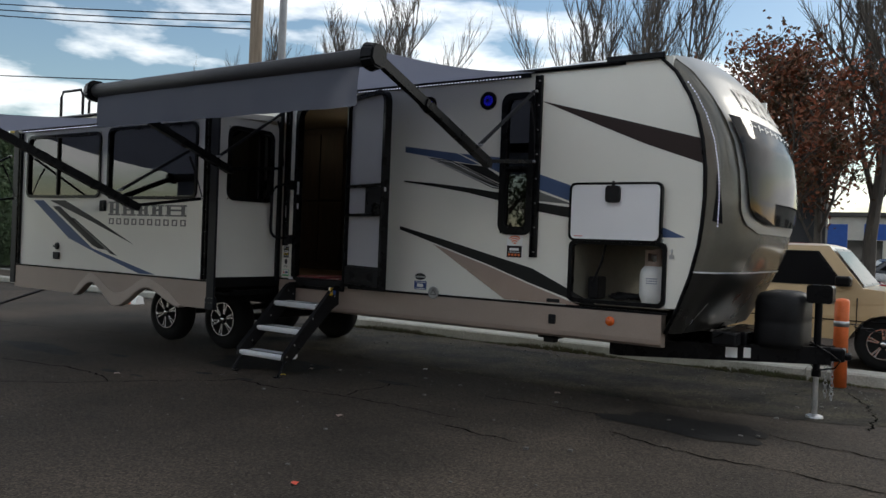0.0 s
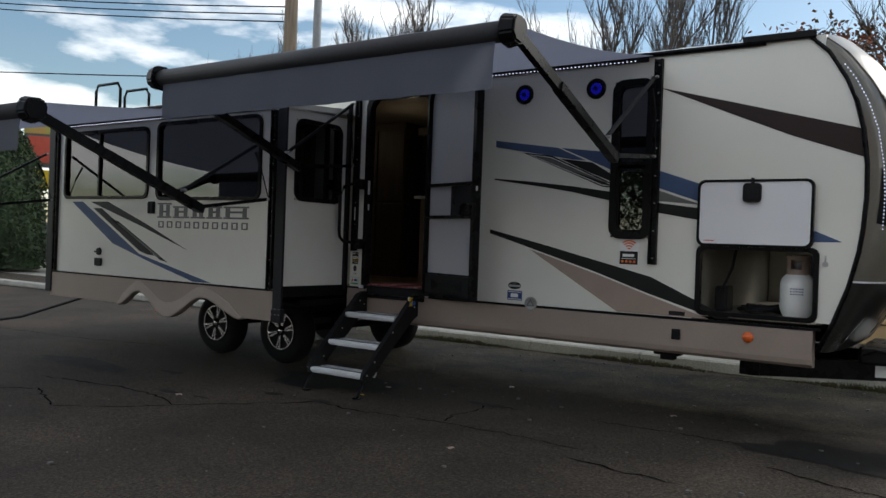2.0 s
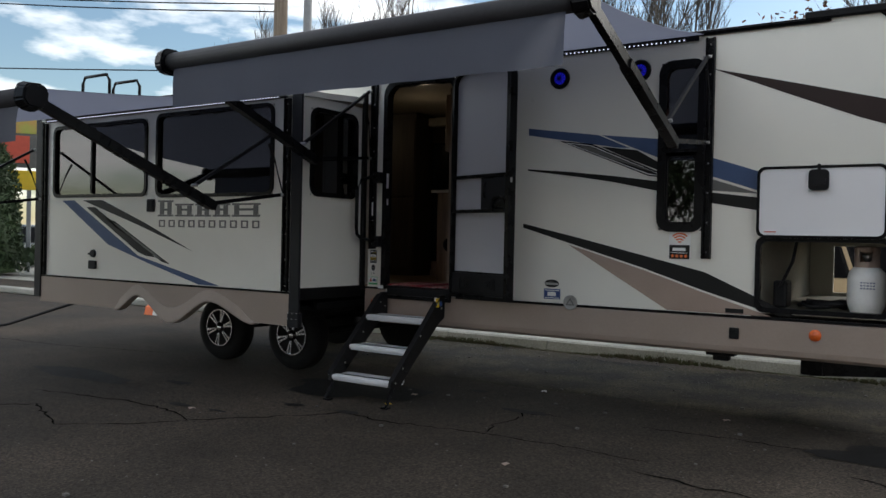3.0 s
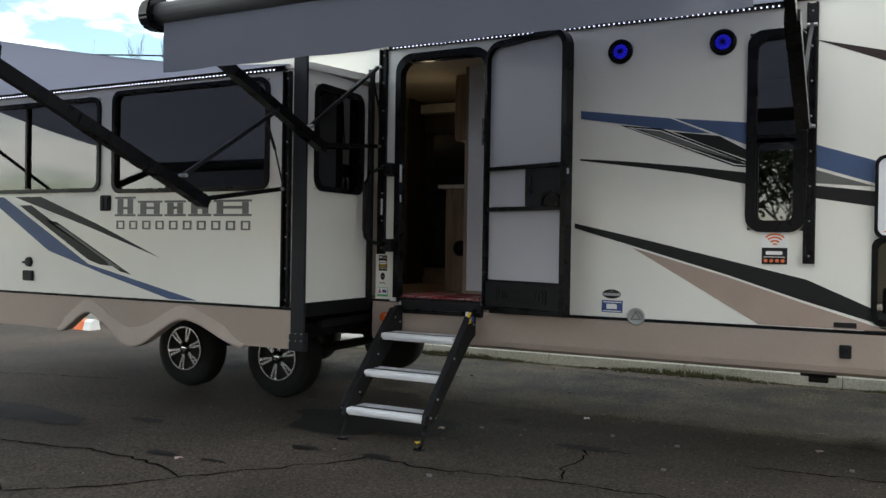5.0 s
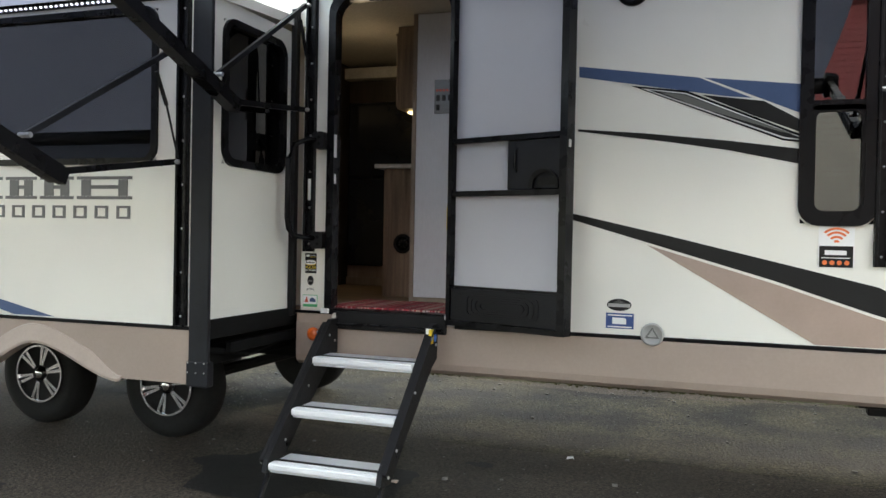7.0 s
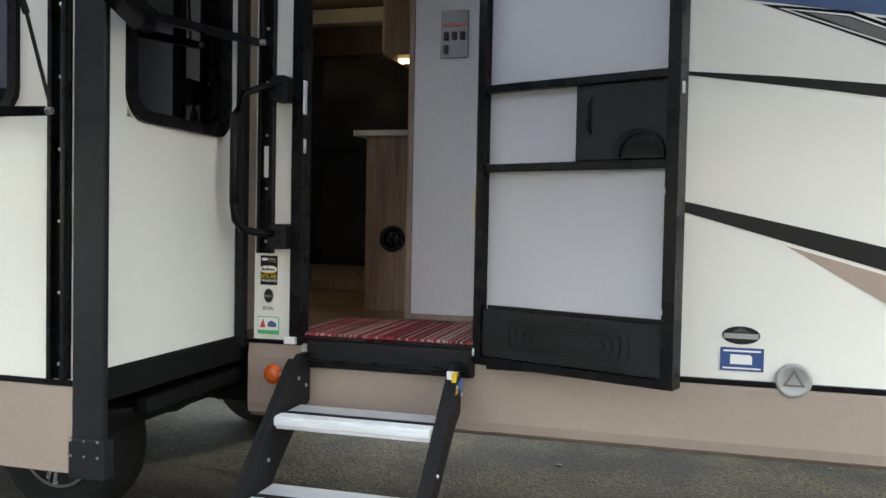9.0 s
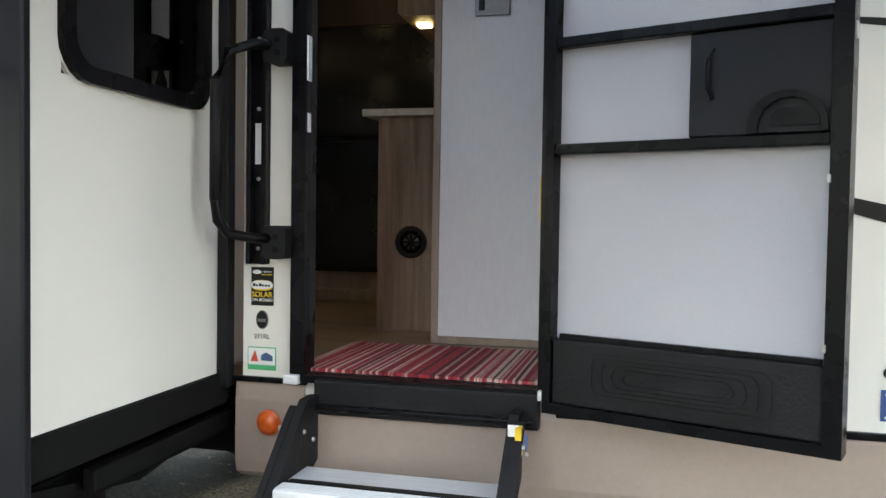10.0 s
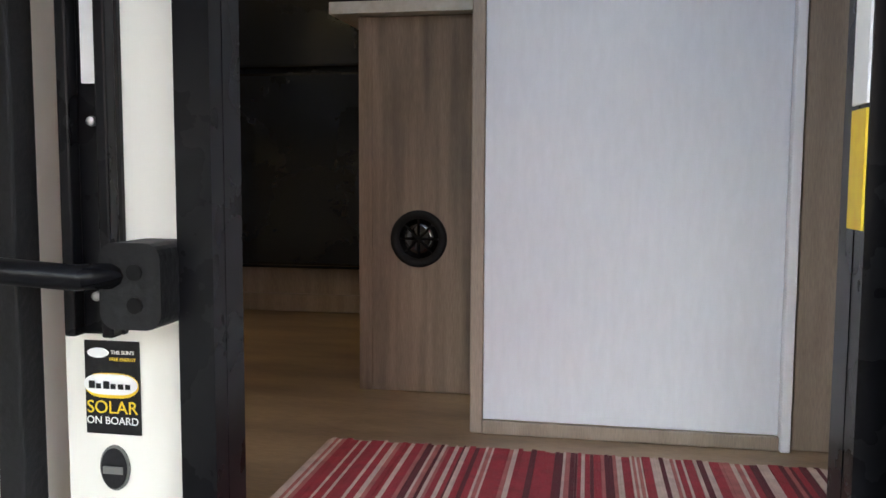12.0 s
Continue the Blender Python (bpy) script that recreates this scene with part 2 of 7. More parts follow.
PLATE = material("brushed_switch_plate", (0.17, 0.17, 0.18), 0.4, metal=0.4, vary=0.08, scale=9, stretch=(1, 1, 8))
FRIDGE = material("black_appliance_enamel", (0.011, 0.013, 0.019), 0.16, vary=0.1, scale=3, grain=0.01)
GLASS_DARK = glass("dark_tinted_glass", (0.16, 0.165, 0.17), 2.0)
GLASS_CAR = glass("car_glass", (0.22, 0.24, 0.25), 1.55)
LED_WHITE = lit("cool_white_led", (0.74, 0.78, 1.0), 0.6)
LED_BLUE = lit("blue_led", (0.01, 0.01, 0.6), 0.25)
LAMP_WARM = lit("warm_lamp", (1.0, 0.78, 0.35), 1.6)

# ---- building helpers ----
GROUND_OF = {}


def base(name, x=0.0, y=0.0, z=0.0, parent=None, **tags):
    """An Empty that carries the parts of a thing or of a larger part."""
    e = new(name)
    e.empty_display_size = 0.1
    e.location = (x, y, z)
    GROUND_OF[e] = Vector((x, y, z))
    if parent:
        e.parent = parent
        e.matrix_parent_inverse = Matrix.Translation(-GROUND_OF[parent])
    return tagged(e, **tags)


def put(name, bm, mat, parent=None, smooth=False, split=False, **tags):
    if split:
        left = set(bm.verts)
        last = None
        while left:
            todo, isle = [left.pop()], set()
            while todo:
                v = todo.pop()
                isle.add(v)
                for e in v.link_edges:
                    w = e.other_vert(v)
                    if w in left:
                        left.discard(w)
                        todo.append(w)
            one, at = bmesh.new(), {}
            for v in isle:
                at[v] = one.verts.new(v.co)
            for fc in {fc for v in isle for fc in v.link_faces}:
                one.faces.new([at[v] for v in fc.verts])
            last = put(name, one, mat, parent, smooth, **tags)
        bm.free()
        return last
    mesh = bpy.data.meshes.new(name)
    bmesh.ops.recalc_face_normals(bm, faces=bm.faces)
    for fc in bm.faces:
        fc.smooth = smooth
    bm.to_mesh(mesh)
    bm.free()
    for m in (mat if isinstance(mat, (list, tuple)) else [mat]):
        mesh.materials.append(m)
    ob = new(name, mesh)
    if parent:
        ob.parent = parent
        ob.matrix_parent_inverse = Matrix.Translation(-GROUND_OF.get(parent, Vector((0, 0, 0))))
    return tagged(ob, **tags)


def add_box(bm, x0, x1, y0, y1, z0, z1, bevel=0.0, m=None):
    r = bmesh.ops.create_cube(bm, size=1.0)
    vs = r["verts"]
    for v in vs:
        v.co = Vector(((x0 + x1) / 2 + v.co.x * abs(x1 - x0), (y0 + y1) / 2 + v.co.y * abs(y1 - y0), (z0 + z1) / 2 + v.co.z * abs(z1 - z0)))
    if bevel:
        es = list({e for v in vs for e in v.link_edges})
        out = bmesh.ops.bevel(bm, geom=es, offset=bevel, segments=2, affect='EDGES', profile=0.5)
        vs = list({v for v in vs if v.is_valid} | set(out["verts"]))
    if m is not None:
        for v in vs:
            v.co = m @ v.co
    return vs


def box(name, x0, x1, y0, y1, z0, z1, mat, parent=None, bevel=0.004, **tags):
    bm = bmesh.new()
    add_box(bm, x0, x1, y0, y1, z0, z1, bevel)
    return put(name, bm, mat, parent, **tags)


def add_prism(bm, poly, lo, hi, axis="y"):
    """A polygon of two coordinates carried from lo to hi along an axis: (x, z) for y, (x, y) for z, (y, z) for x."""
    def at(p, d):
        return {"y": (p[0], d, p[1]), "z": (p[0], p[1], d), "x": (d, p[0], p[1])}[axis]
    a, b = [bm.verts.new(at(p, lo)) for p in poly], [bm.verts.new(at(p, hi)) for p in poly]
    n = len(poly)
    bm.faces.new(a), bm.faces.new(b[::-1])
    for i in range(n):
        bm.faces.new((a[i], b[i], b[(i + 1) % n], a[(i + 1) % n]))
    return a + b


def prism(name, poly, lo, hi, mat, parent=None, axis="y", **tags):
    bm = bmesh.new()
    add_prism(bm, poly, lo, hi, axis)
    return put(name, bm, mat, parent, **tags)


def rounded(x0, x1, z0, z1, r, n=5):
    pts = []
    for cx, cz, a0 in ((x1 - r, z1 - r, 0), (x0 + r, z1 - r, 90), (x0 + r, z0 + r, 180), (x1 - r, z0 + r, 270)):
        for i in range(n + 1):
            a = radians(a0 + 90 * i / n)
            pts.append((cx + r * math.cos(a), cz + r * math.sin(a)))
    return pts


def arched(x0, x1, z0, z1, r, n=8):
    """Square below, rounded above."""
    pts = []
    for cx, a0 in ((x1 - r, 0), (x0 + r, 90)):
        for i in range(n + 1):
            a = radians(a0 + 90 * i / n)
            pts.append((cx + r * math.cos(a), z1 - r + r * math.sin(a)))
    return pts + [(x0, z0), (x1, z0)]


def squared(x0, x1, z0, z1, loop, r):
    """The points of a rounded loop pushed out to its square corners."""
    out = []
    for px, pz in loop:
        cx, cz = (x1 - r if px > (x0 + x1) / 2 else x0 + r), (z1 - r if pz > (z0 + z1) / 2 else z0 + r)
        dx, dz = px - cx, pz - cz
        k = r / max(abs(dx), abs(dz), 1e-6)
        out.append((cx + dx * k, cz + dz * k) if abs(abs(dx) + abs(dz)) > 1e-6 else (px, pz))
    return out


def add_ring(bm, outer, inner, lo, hi, axis="y"):
    """A frame between two loops of as many points."""
    def at(p, d):
        return {"y": (p[0], d, p[1]), "z": (p[0], p[1], d), "x": (d, p[0], p[1])}[axis]
    rows = [[bm.verts.new(at(p, d)) for p in loop] for loop, d in ((outer, lo), (inner, lo), (inner, hi), (outer, hi))]
    n = len(outer)
    for k in range(4):
        a, b = rows[k], rows[(k + 1) % 4]
        for i in range(n):
            bm.faces.new((a[i], a[(i + 1) % n], b[(i + 1) % n], b[i]))


def add_tube(bm, pts, r, sides=8, r_end=None):
    pts = [Vector(p) for p in pts]
    rings = []
    for i, p in enumerate(pts):
        d = (pts[min(i + 1, len(pts) - 1)] - pts[max(i - 1, 0)]).normalized()
        side = d.cross(Vector((0, 0, 1)) if abs(d.z) < 0.9 else Vector((0, 1, 0))).normalized()
        up = side.cross(d)
        rad = r if r_end is None else r + (r_end - r) * i / max(1, len(pts) - 1)
        rings.append([bm.verts.new(p + rad * (math.cos(6.28318 * j / sides) * side + math.sin(6.28318 * j / sides) * up)) for j in range(sides)])
    for a, b in zip(rings, rings[1:]):
        for j in range(sides):
            bm.faces.new((a[j], a[(j + 1) % sides], b[(j + 1) % sides], b[j]))
    bm.faces.new(rings[0][::-1]), bm.faces.new(rings[-1])


def tube(name, pts, r, mat, parent=None, sides=8, **tags):
    bm = bmesh.new()
    add_tube(bm, pts, r, sides)
    return put(name, bm, mat, parent, smooth=sides > 6, **tags)


def bar(bm, a, b, w, h):
    """A square bar from a to b in a plane of constant x."""
    a, b = Vector(a), Vector(b)
    d = (b - a).normalized()
    up = Vector((1, 0, 0)).cross(d)
    vs = []
    for p in (a, b):
        for sx, su in ((-1, -1), (1, -1), (1, 1), (-1, 1)):
            vs.append(bm.verts.new(p + Vector((sx * w / 2, 0, 0)) + up * (su * h / 2)))
    for f in ((0, 1, 2, 3), (7, 6, 5, 4), (0, 4, 5, 1), (1, 5, 6, 2), (2, 6, 7, 3), (3, 7, 4, 0)):
        bm.faces.new([vs[i] for i in f])


def add_lathe(bm, profile, centre, axis="z", n=24):
    """profile: (radius, along) pairs round an axis through centre."""
    rings = []
    for r, d in profile:
        ring = []
        for j in range(n):
            a = 2 * math.pi * j / n
            c, s = r * math.cos(a), r * math.sin(a)
            off = {"z": (c, s, d), "y": (c, d, s), "x": (d, c, s)}[axis]
            ring.append(bm.verts.new(Vector(centre) + Vector(off)))
        rings.append(ring)
    for a, b in zip(rings, rings[1:]):
        for j in range(n):
            bm.faces.new((a[j], a[(j + 1) % n], b[(j + 1) % n], b[j]))
    bm.faces.new(rings[0]), bm.faces.new(rings[-1][::-1])


def lathe(name, profile, centre, mat, parent=None, axis="z", n=24, **tags):
    bm = bmesh.new()
    add_lathe(bm, profile, centre, axis, n)
    return put(name, bm, mat, parent, smooth=False if n < 10 else True, **tags)


def holed_wall(bm, x0, x1, z0, z1, lo, hi, holes, axis="y"):
    """A wall with rectangular openings (a0, a1, z0, z1) cut through it."""
    xs = sorted({x0, x1, *[h[0] for h in holes], *[h[1] for h in holes]})
    for a, b in zip(xs, xs[1:]):
        cuts = sorted((h[2], h[3]) for h in holes if h[0] < (a + b) / 2 < h[1])
        z = z0
        for c0, c1 in [*cuts, (z1, z1)]:
            if c0 - z > 1e-4:
                add_prism(bm, [(a, z), (b, z), (b, c0), (a, c0)], lo, hi, axis)
            z = c1


def lettering(name, text, x, z, y, size, mat, parent, squeeze=1.0):
    """Upright writing on a face that looks to -y, centred at x, z."""
    cu = bpy.data.curves.new(name, 'FONT')
    cu.body, cu.size, cu.extrude, cu.align_x, cu.align_y = text, size, 0.0004, 'CENTER', 'CENTER'
    tmp = new(name + "_curve", cu)
    me = bpy.data.meshes.new_from_object(tmp.evaluated_get(bpy.context.evaluated_depsgraph_get()))
    bpy.data.objects.remove(tmp)
    me.transform(Matrix.Translation((x, y, z)) @ Matrix.Rotation(radians(90), 4, 'X') @ Matrix.Diagonal((squeeze, 1, 1, 1)))
    me.materials.clear()
    me.materials.append(mat)
    ob = new(name, me)
    ob.parent = parent
    ob.matrix_parent_inverse = Matrix.Translation(-GROUND_OF.get(parent, Vector((0, 0, 0))))
    return ob

# ---- ground ----
rng = random.Random(7)


def sheet(name, x0, x1, y0, y1, z, mat, nx, ny, wobble=0.0, **tags):
    bm = bmesh.new()
    g = [[bm.verts.new((x0 + (x1 - x0) * i / nx, y0 + (y1 - y0) * j / ny, z + wobble * noise.noise((i * 0.7, j * 0.7, 3)))) for i in range(nx + 1)] for j in range(ny + 1)]
    for j in range(ny):
        for i in range(nx):
            bm.faces.new((g[j][i], g[j][i + 1], g[j + 1][i + 1], g[j + 1][i]))
    return put(name, bm, mat, smooth=True, **tags)


sheet("ground", -900, 900, -900, 900, 0.0, ASPHALT, 40, 40, label="dark worn asphalt yard reaching to the horizon", category="ground", kind="structure")


def blot(name, cx, cy, rx, ry, seed, z, mat, **tags):
    bm = bmesh.new()
    vs = []
    for i in range(40):
        a = 2 * math.pi * i / 40
        k = 1 + 0.45 * noise.noise((math.cos(a) * 1.6 + seed, math.sin(a) * 1.6, seed * 3.1)) + 0.12 * noise.noise((math.cos(a) * 6, math.sin(a) * 6, seed))
        vs.append(bm.verts.new((cx + rx * k * math.cos(a), cy + ry * k * math.sin(a), z)))
    bm.faces.new(vs)
    return put(name, bm, mat, **tags)


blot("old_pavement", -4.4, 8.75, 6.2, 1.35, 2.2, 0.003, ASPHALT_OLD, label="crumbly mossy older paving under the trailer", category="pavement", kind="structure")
for cx, cy, rx, ry, sd in ((-6.45, 6.48, 0.74, 0.43, 1.0), (-1.85, 6.68, 0.72, 0.34, 2.0), (-4.72, 6.5, 0.2, 0.07, 3.0), (-6.39, 5.53, 0.1, 0.05, 4.0), (-9.0, 5.3, 0.7, 0.2, 5.0), (-5.5, 7.05, 0.08, 0.06, 6.0), (-7.1, 4.95, 0.12, 0.05, 7.0), (-6.7, 4.98, 0.09, 0.03, 8.0), (-7.9, 5.6, 0.16, 0.06, 9.0), (-5.85, 5.58, 0.1, 0.05, 10.0)):
    blot("damp_patch", cx, cy, rx, ry, sd, 0.006, WET, label="dark damp stain soaked into the asphalt", category="stain", kind="structure")


def crack(points, width, seed):
    r = random.Random(seed)
    fine = []
    for (ax, ay), (bx, by) in zip(points, points[1:]):
        n = max(2, int(math.hypot(bx - ax, by - ay) / 0.07))
        for i in range(n):
            s = i / n
            fine.append((ax + (bx - ax) * s + r.uniform(-0.025, 0.025), ay + (by - ay) * s + r.uniform(-0.025, 0.025)))
    fine.append(points[-1])
    bm = bmesh.new()
    prev = None
    for i, (px, py) in enumerate(fine):
        qx, qy = fine[min(i + 1, len(fine) - 1)]
        ox, oy = fine[max(i - 1, 0)]
        dx, dy = qx - ox, qy - oy
        ln = math.hypot(dx, dy) or 1
        w = width * r.uniform(0.3, 1.0) * (0.3 if i in (0, len(fine) - 1) else 1)
        pair = [bm.verts.new((px - dy / ln * w, py + dx / ln * w, 0.0045)), bm.verts.new((px + dy / ln * w, py - dx / ln * w, 0.0045))]
        if prev:
            bm.faces.new((prev[0], prev[1], pair[1], pair[0]))
        prev = pair
    put("crack", bm, CRACK, label="thin dark crack across the asphalt", category="crack", kind="structure")


for k, pts in enumerate((
        [(-9.4, 3.5), (-8.4, 3.9), (-8.0, 4.25), (-7.25, 3.95), (-6.84, 4.27), (-6.6, 4.63), (-6.04, 5.3), (-5.85, 5.57), (-5.5, 5.5), (-5.13, 5.55), (-4.63, 5.65), (-4.07, 5.66), (-3.4, 5.62)],
        [(-4.63, 5.65), (-4.72, 6.0), (-4.66, 6.2), (-4.7, 6.42), (-4.9, 6.54)],
        [(-4.7, 6.42), (-4.54, 6.51), (-4.4, 6.5)],
        [(-3.77, 6.56), (-3.3, 6.6), (-2.92, 6.62), (-2.6, 6.58), (-2.0, 6.75), (-1.56, 6.87), (-0.9, 6.72), (-0.46, 6.63), (0.6, 6.5)],
        [(-3.38, 5.37), (-3.0, 5.28), (-2.62, 5.25)],
        [(-2.29, 6.04), (-1.9, 5.9), (-1.47, 5.8), (-0.9, 5.78), (-0.36, 5.7), (0.5, 5.5)],
        [(-1.13, 9.57), (-0.85, 8.8), (-0.72, 8.28), (-0.68, 7.59)],
        [(-6.6, 4.63), (-6.9, 4.75), (-7.5, 4.8), (-8.6, 4.6)],
        [(-16, 6.5), (-13, 6.2), (-11, 6.4), (-9.6, 6.8)])):
    crack(pts, 0.012, k)

# low concrete kerb behind the trailer
for i in range(6):
    x0 = -9.4 + i * 1.55
    bm = bmesh.new()
    add_prism(bm, [(10.15, 0.0), (10.17, 0.11), (10.2, 0.13), (10.55, 0.13), (10.55, 0.0)], x0, x0 + 1.54, "x")
    put("kerb", bm, CONCRETE, label="pale concrete kerb with moss along its foot", category="kerb", kind="structure")
bm = bmesh.new()
for i in range(1500):
    x, y = rng.uniform(-9.0, -0.4), 10.15 - abs(rng.gauss(0, 0.06))
    h = rng.uniform(0.015, 0.085) * (0.55 + 0.45 * math.sin(x * 2.3))
    a = rng.uniform(0, 6.28)
    for s in (0, 2.1, 4.2):
        v = [bm.verts.new((x, y, 0)), bm.verts.new((x + 0.02, y, 0)), bm.verts.new((x + 0.03 * math.cos(a + s), y + 0.03 * math.sin(a + s), h))]
        bm.faces.new(v)
put("weeds", bm, MOSS, label="low moss and weeds along the kerb", category="weeds", kind="stuff")
bm = bmesh.new()
for i in range(3600):
    x, y = (rng.uniform(-8.5, -0.8), 10.05 - abs(rng.gauss(0, 1.25))) if i % 12 else (rng.uniform(-8, -0.5), rng.uniform(3.0, 7.0))
    s = rng.uniform(0.002, 0.006) if i % 40 else rng.uniform(0.008, 0.016)
    add_box(bm, x - s, x + s, y - s * 0.8, y + s * 0.8, 0.002, s, 0, None)
put("gravel", bm, PEBBLE, label="scattered small grey stones on the asphalt", category="gravel", kind="stuff")


def fallen_leaf(x, y, a, mat):
    bm = bmesh.new()
    vs = [bm.verts.new((x + 0.035 * s * math.cos(a + t), y + 0.035 * s * math.sin(a + t), 0.006 + 0.012 * (i % 2))) for i, (s, t) in enumerate(((1, 0), (0.7, 0.7), (0.8, 1.5), (0.9, 3.1), (0.7, 4.0), (0.8, 5.2)))]
    bm.faces.new(vs)
    put("leaf", bm, mat, label="small dry fallen leaf lying on the asphalt", category="leaf", group="fallen leaves")


for x, y, a, m in ((-5.78, 6.02, 0.4, YELLOW), (-5.85, 6.5, 2, TAN), (-4.1, 5.0, 1, TAN), (-5.0, 7.4, 2.2, PALE), (-3.3, 7.2, 0.2, TAN), (-5.9, 2.4, 1.1, TAN), (-3.1, 3.5, 1.9, RED), (-6.9, 4.9, 0.6, TAN)):
    fallen_leaf(x, y, a, m)

# ---- travel trailer: shell ----
WALL_Y, SLIDE_Y, FAR_Y = 6.75, 5.82, 9.15
FLOOR_Z = 0.957
trailer = base("travel_trailer", -5.8, 7.9, 0, label="white travel trailer with taupe skirt and slide-out, parked on asphalt", category="trailer")
HATCH = (-3.0, -2.14, 0.94, 1.46)
DOOR = (-6.387, -5.622, 0.95, 2.868)
TALL_WIN = (-3.745, -3.405, 1.512, 2.805)
EDGE = [(-2.12, 0.72), (-2.02, 0.94), (-1.93, 1.2), (-1.87, 1.46), (-1.85, 1.62), (-1.835, 1.85), (-1.84, 2.08), (-1.87, 2.32), (-1.92, 2.52), (-1.99, 2.69), (-2.11, 2.89), (-2.26, 3.03)]


def edge_x(z):
    for (xa, za), (xb, zb) in zip(EDGE, EDGE[1:]):
        if za <= z <= zb:
            return xa + (xb - xa) * (z - za) / (zb - za)
    return EDGE[0][0] if z < EDGE[0][1] else EDGE[-1][0]


bm = bmesh.new()
holed_wall(bm, -6.6, -3.05, 0.88, 3.0, WALL_Y, WALL_Y + 0.05, [DOOR, TALL_WIN])
holed_wall(bm, -3.05, -2.14, 0.92, 3.02, WALL_Y, WALL_Y + 0.05, [HATCH])
add_prism(bm, [(-2.14, 0.93)] + [(edge_x(0.93), 0.93)] + [p for p in EDGE if p[1] > 0.93][:-1] + [(-2.14, 2.92)], WALL_Y, WALL_Y + 0.05)
add_prism(bm, [(-2.14, 2.92), (-2.11, 2.89), (-2.26, 3.02), (-2.14, 3.02)][:2] + [(-2.14, 2.93)], WALL_Y, WALL_Y + 0.05)
put("side_wall", bm, GELCOAT, trailer, label="white smooth fibreglass side wall")
bm = bmesh.new()
holed_wall(bm, -11.5, -3.05, 0.9, 3.0, FAR_Y - 0.05, FAR_Y, [])
holed_wall(bm, -3.05, -1.95, 0.9, 3.0, FAR_Y - 0.05, FAR_Y, [(-2.8, -2.15, 0.98, 1.42)])
put("far_side_wall", bm, GELCOAT, trailer)
box("rear_wall", -11.55, -11.5, WALL_Y, FAR_Y, 0.9, 3.0, GELCOAT, trailer)
bm = bmesh.new()
holed_wall(bm, -11.5, -6.6, 2.7, 3.0, WALL_Y, WALL_Y + 0.05, [])
holed_wall(bm, -11.5, -10.03, 0.9, 2.7, WALL_Y, WALL_Y + 0.05, [])
put("upper_side_wall", bm, GELCOAT, trailer)
# crowned roof with its dark edge rail
bm = bmesh.new()
crown = [(WALL_Y - 0.01, 3.0)] + [(WALL_Y + 2.4 * i / 10, 3.02 + 0.16 * math.sin(math.pi * i / 10) ** 0.7) for i in range(11)] + [(FAR_Y + 0.01, 3.0)]
add_prism(bm, crown, -11.55, -2.3, "x")
put("roof", bm, GELCOAT, trailer)
bm = bmesh.new()
add_tube(bm, [(-11.55, WALL_Y - 0.012, 3.0), (-2.55, WALL_Y - 0.012, 3.0)], 0.022, 6)
add_box(bm, -2.72, -2.2, WALL_Y - 0.035, WALL_Y, 3.0, 3.06, 0.012)
put("roof_rail", bm, BLACK, trailer)
bm = bmesh.new()
add_tube(bm, [(x, WALL_Y - 0.006, z) for x, z in EDGE] + [(-2.5, WALL_Y - 0.006, 3.045)], 0.017, 6)
put("front_edge_trim", bm, BLACK, trailer, smooth=True)
# skirt, tucked in along its foot
SKIRT = [(WALL_Y - 0.006, 0.885), (WALL_Y - 0.012, 0.86), (WALL_Y - 0.012, 0.66), (WALL_Y - 0.004, 0.622), (WALL_Y + 0.03, 0.598), (WALL_Y + 0.1, 0.598), (WALL_Y + 0.1, 0.885)]
bm = bmesh.new()
add_prism(bm, SKIRT, -6.38, -2.15, "x")
add_prism(bm, [(y, z if z < 0.88 else 0.92) for y, z in SKIRT], -6.62, -6.38, "x")
put("skirt", bm, TAUPE, trailer, label="smooth taupe lower skirt")
bm = bmesh.new()
add_box(bm, -5.58, -2.1, WALL_Y - 0.02, WALL_Y + 0.0, 0.872, 0.893, 0.004)
add_box(bm, -6.63, -6.37, WALL_Y - 0.02, WALL_Y + 0.0, 0.918, 0.936, 0.004)
put("skirt_trim", bm, BLACK, trailer, split=True)
bm = bmesh.new()
add_box(bm, -10.1, -2.2, WALL_Y + 0.25, WALL_Y + 0.32, 0.6, 0.86)
add_box(bm, -10.1, -2.2, FAR_Y - 0.32, FAR_Y - 0.25, 0.6, 0.86)
add_box(bm, -10.1, -2.2, WALL_Y + 0.1, FAR_Y - 0.1, 0.84, 0.9)
for x in (-9.4, -6.4, -5.0, -4.0, -2.6):
    add_box(bm, x - 0.03, x + 0.03, WALL_Y + 0.1, FAR_Y - 0.1, 0.68, 0.84)
for x in (-8.75, -7.655):
    add_tube(bm, [(x, 7.05, 0.37), (x, 8.85, 0.37)], 0.045, 8)
add_box(bm, -9.1, -7.7, 7.2, 7.27, 0.45, 0.55)
add_box(bm, -6.3, -5.9, 7.7, 8.5, 0.5, 0.7)
put("underframe", bm, UNDER, trailer, label="black steel underframe with axles")
# stabiliser foot under the skirt
bm = bmesh.new()
add_box(bm, -3.42, -3.2, 6.98, 7.1, 0.55, 0.66, 0.01)
add_box(bm, -3.37, -3.25, 7.0, 7.08, 0.51, 0.56, 0.008)
put("stabiliser", bm, BLACK_MATT, trailer)

# ---- front cap: bulged shell described by height z and u across the width ----


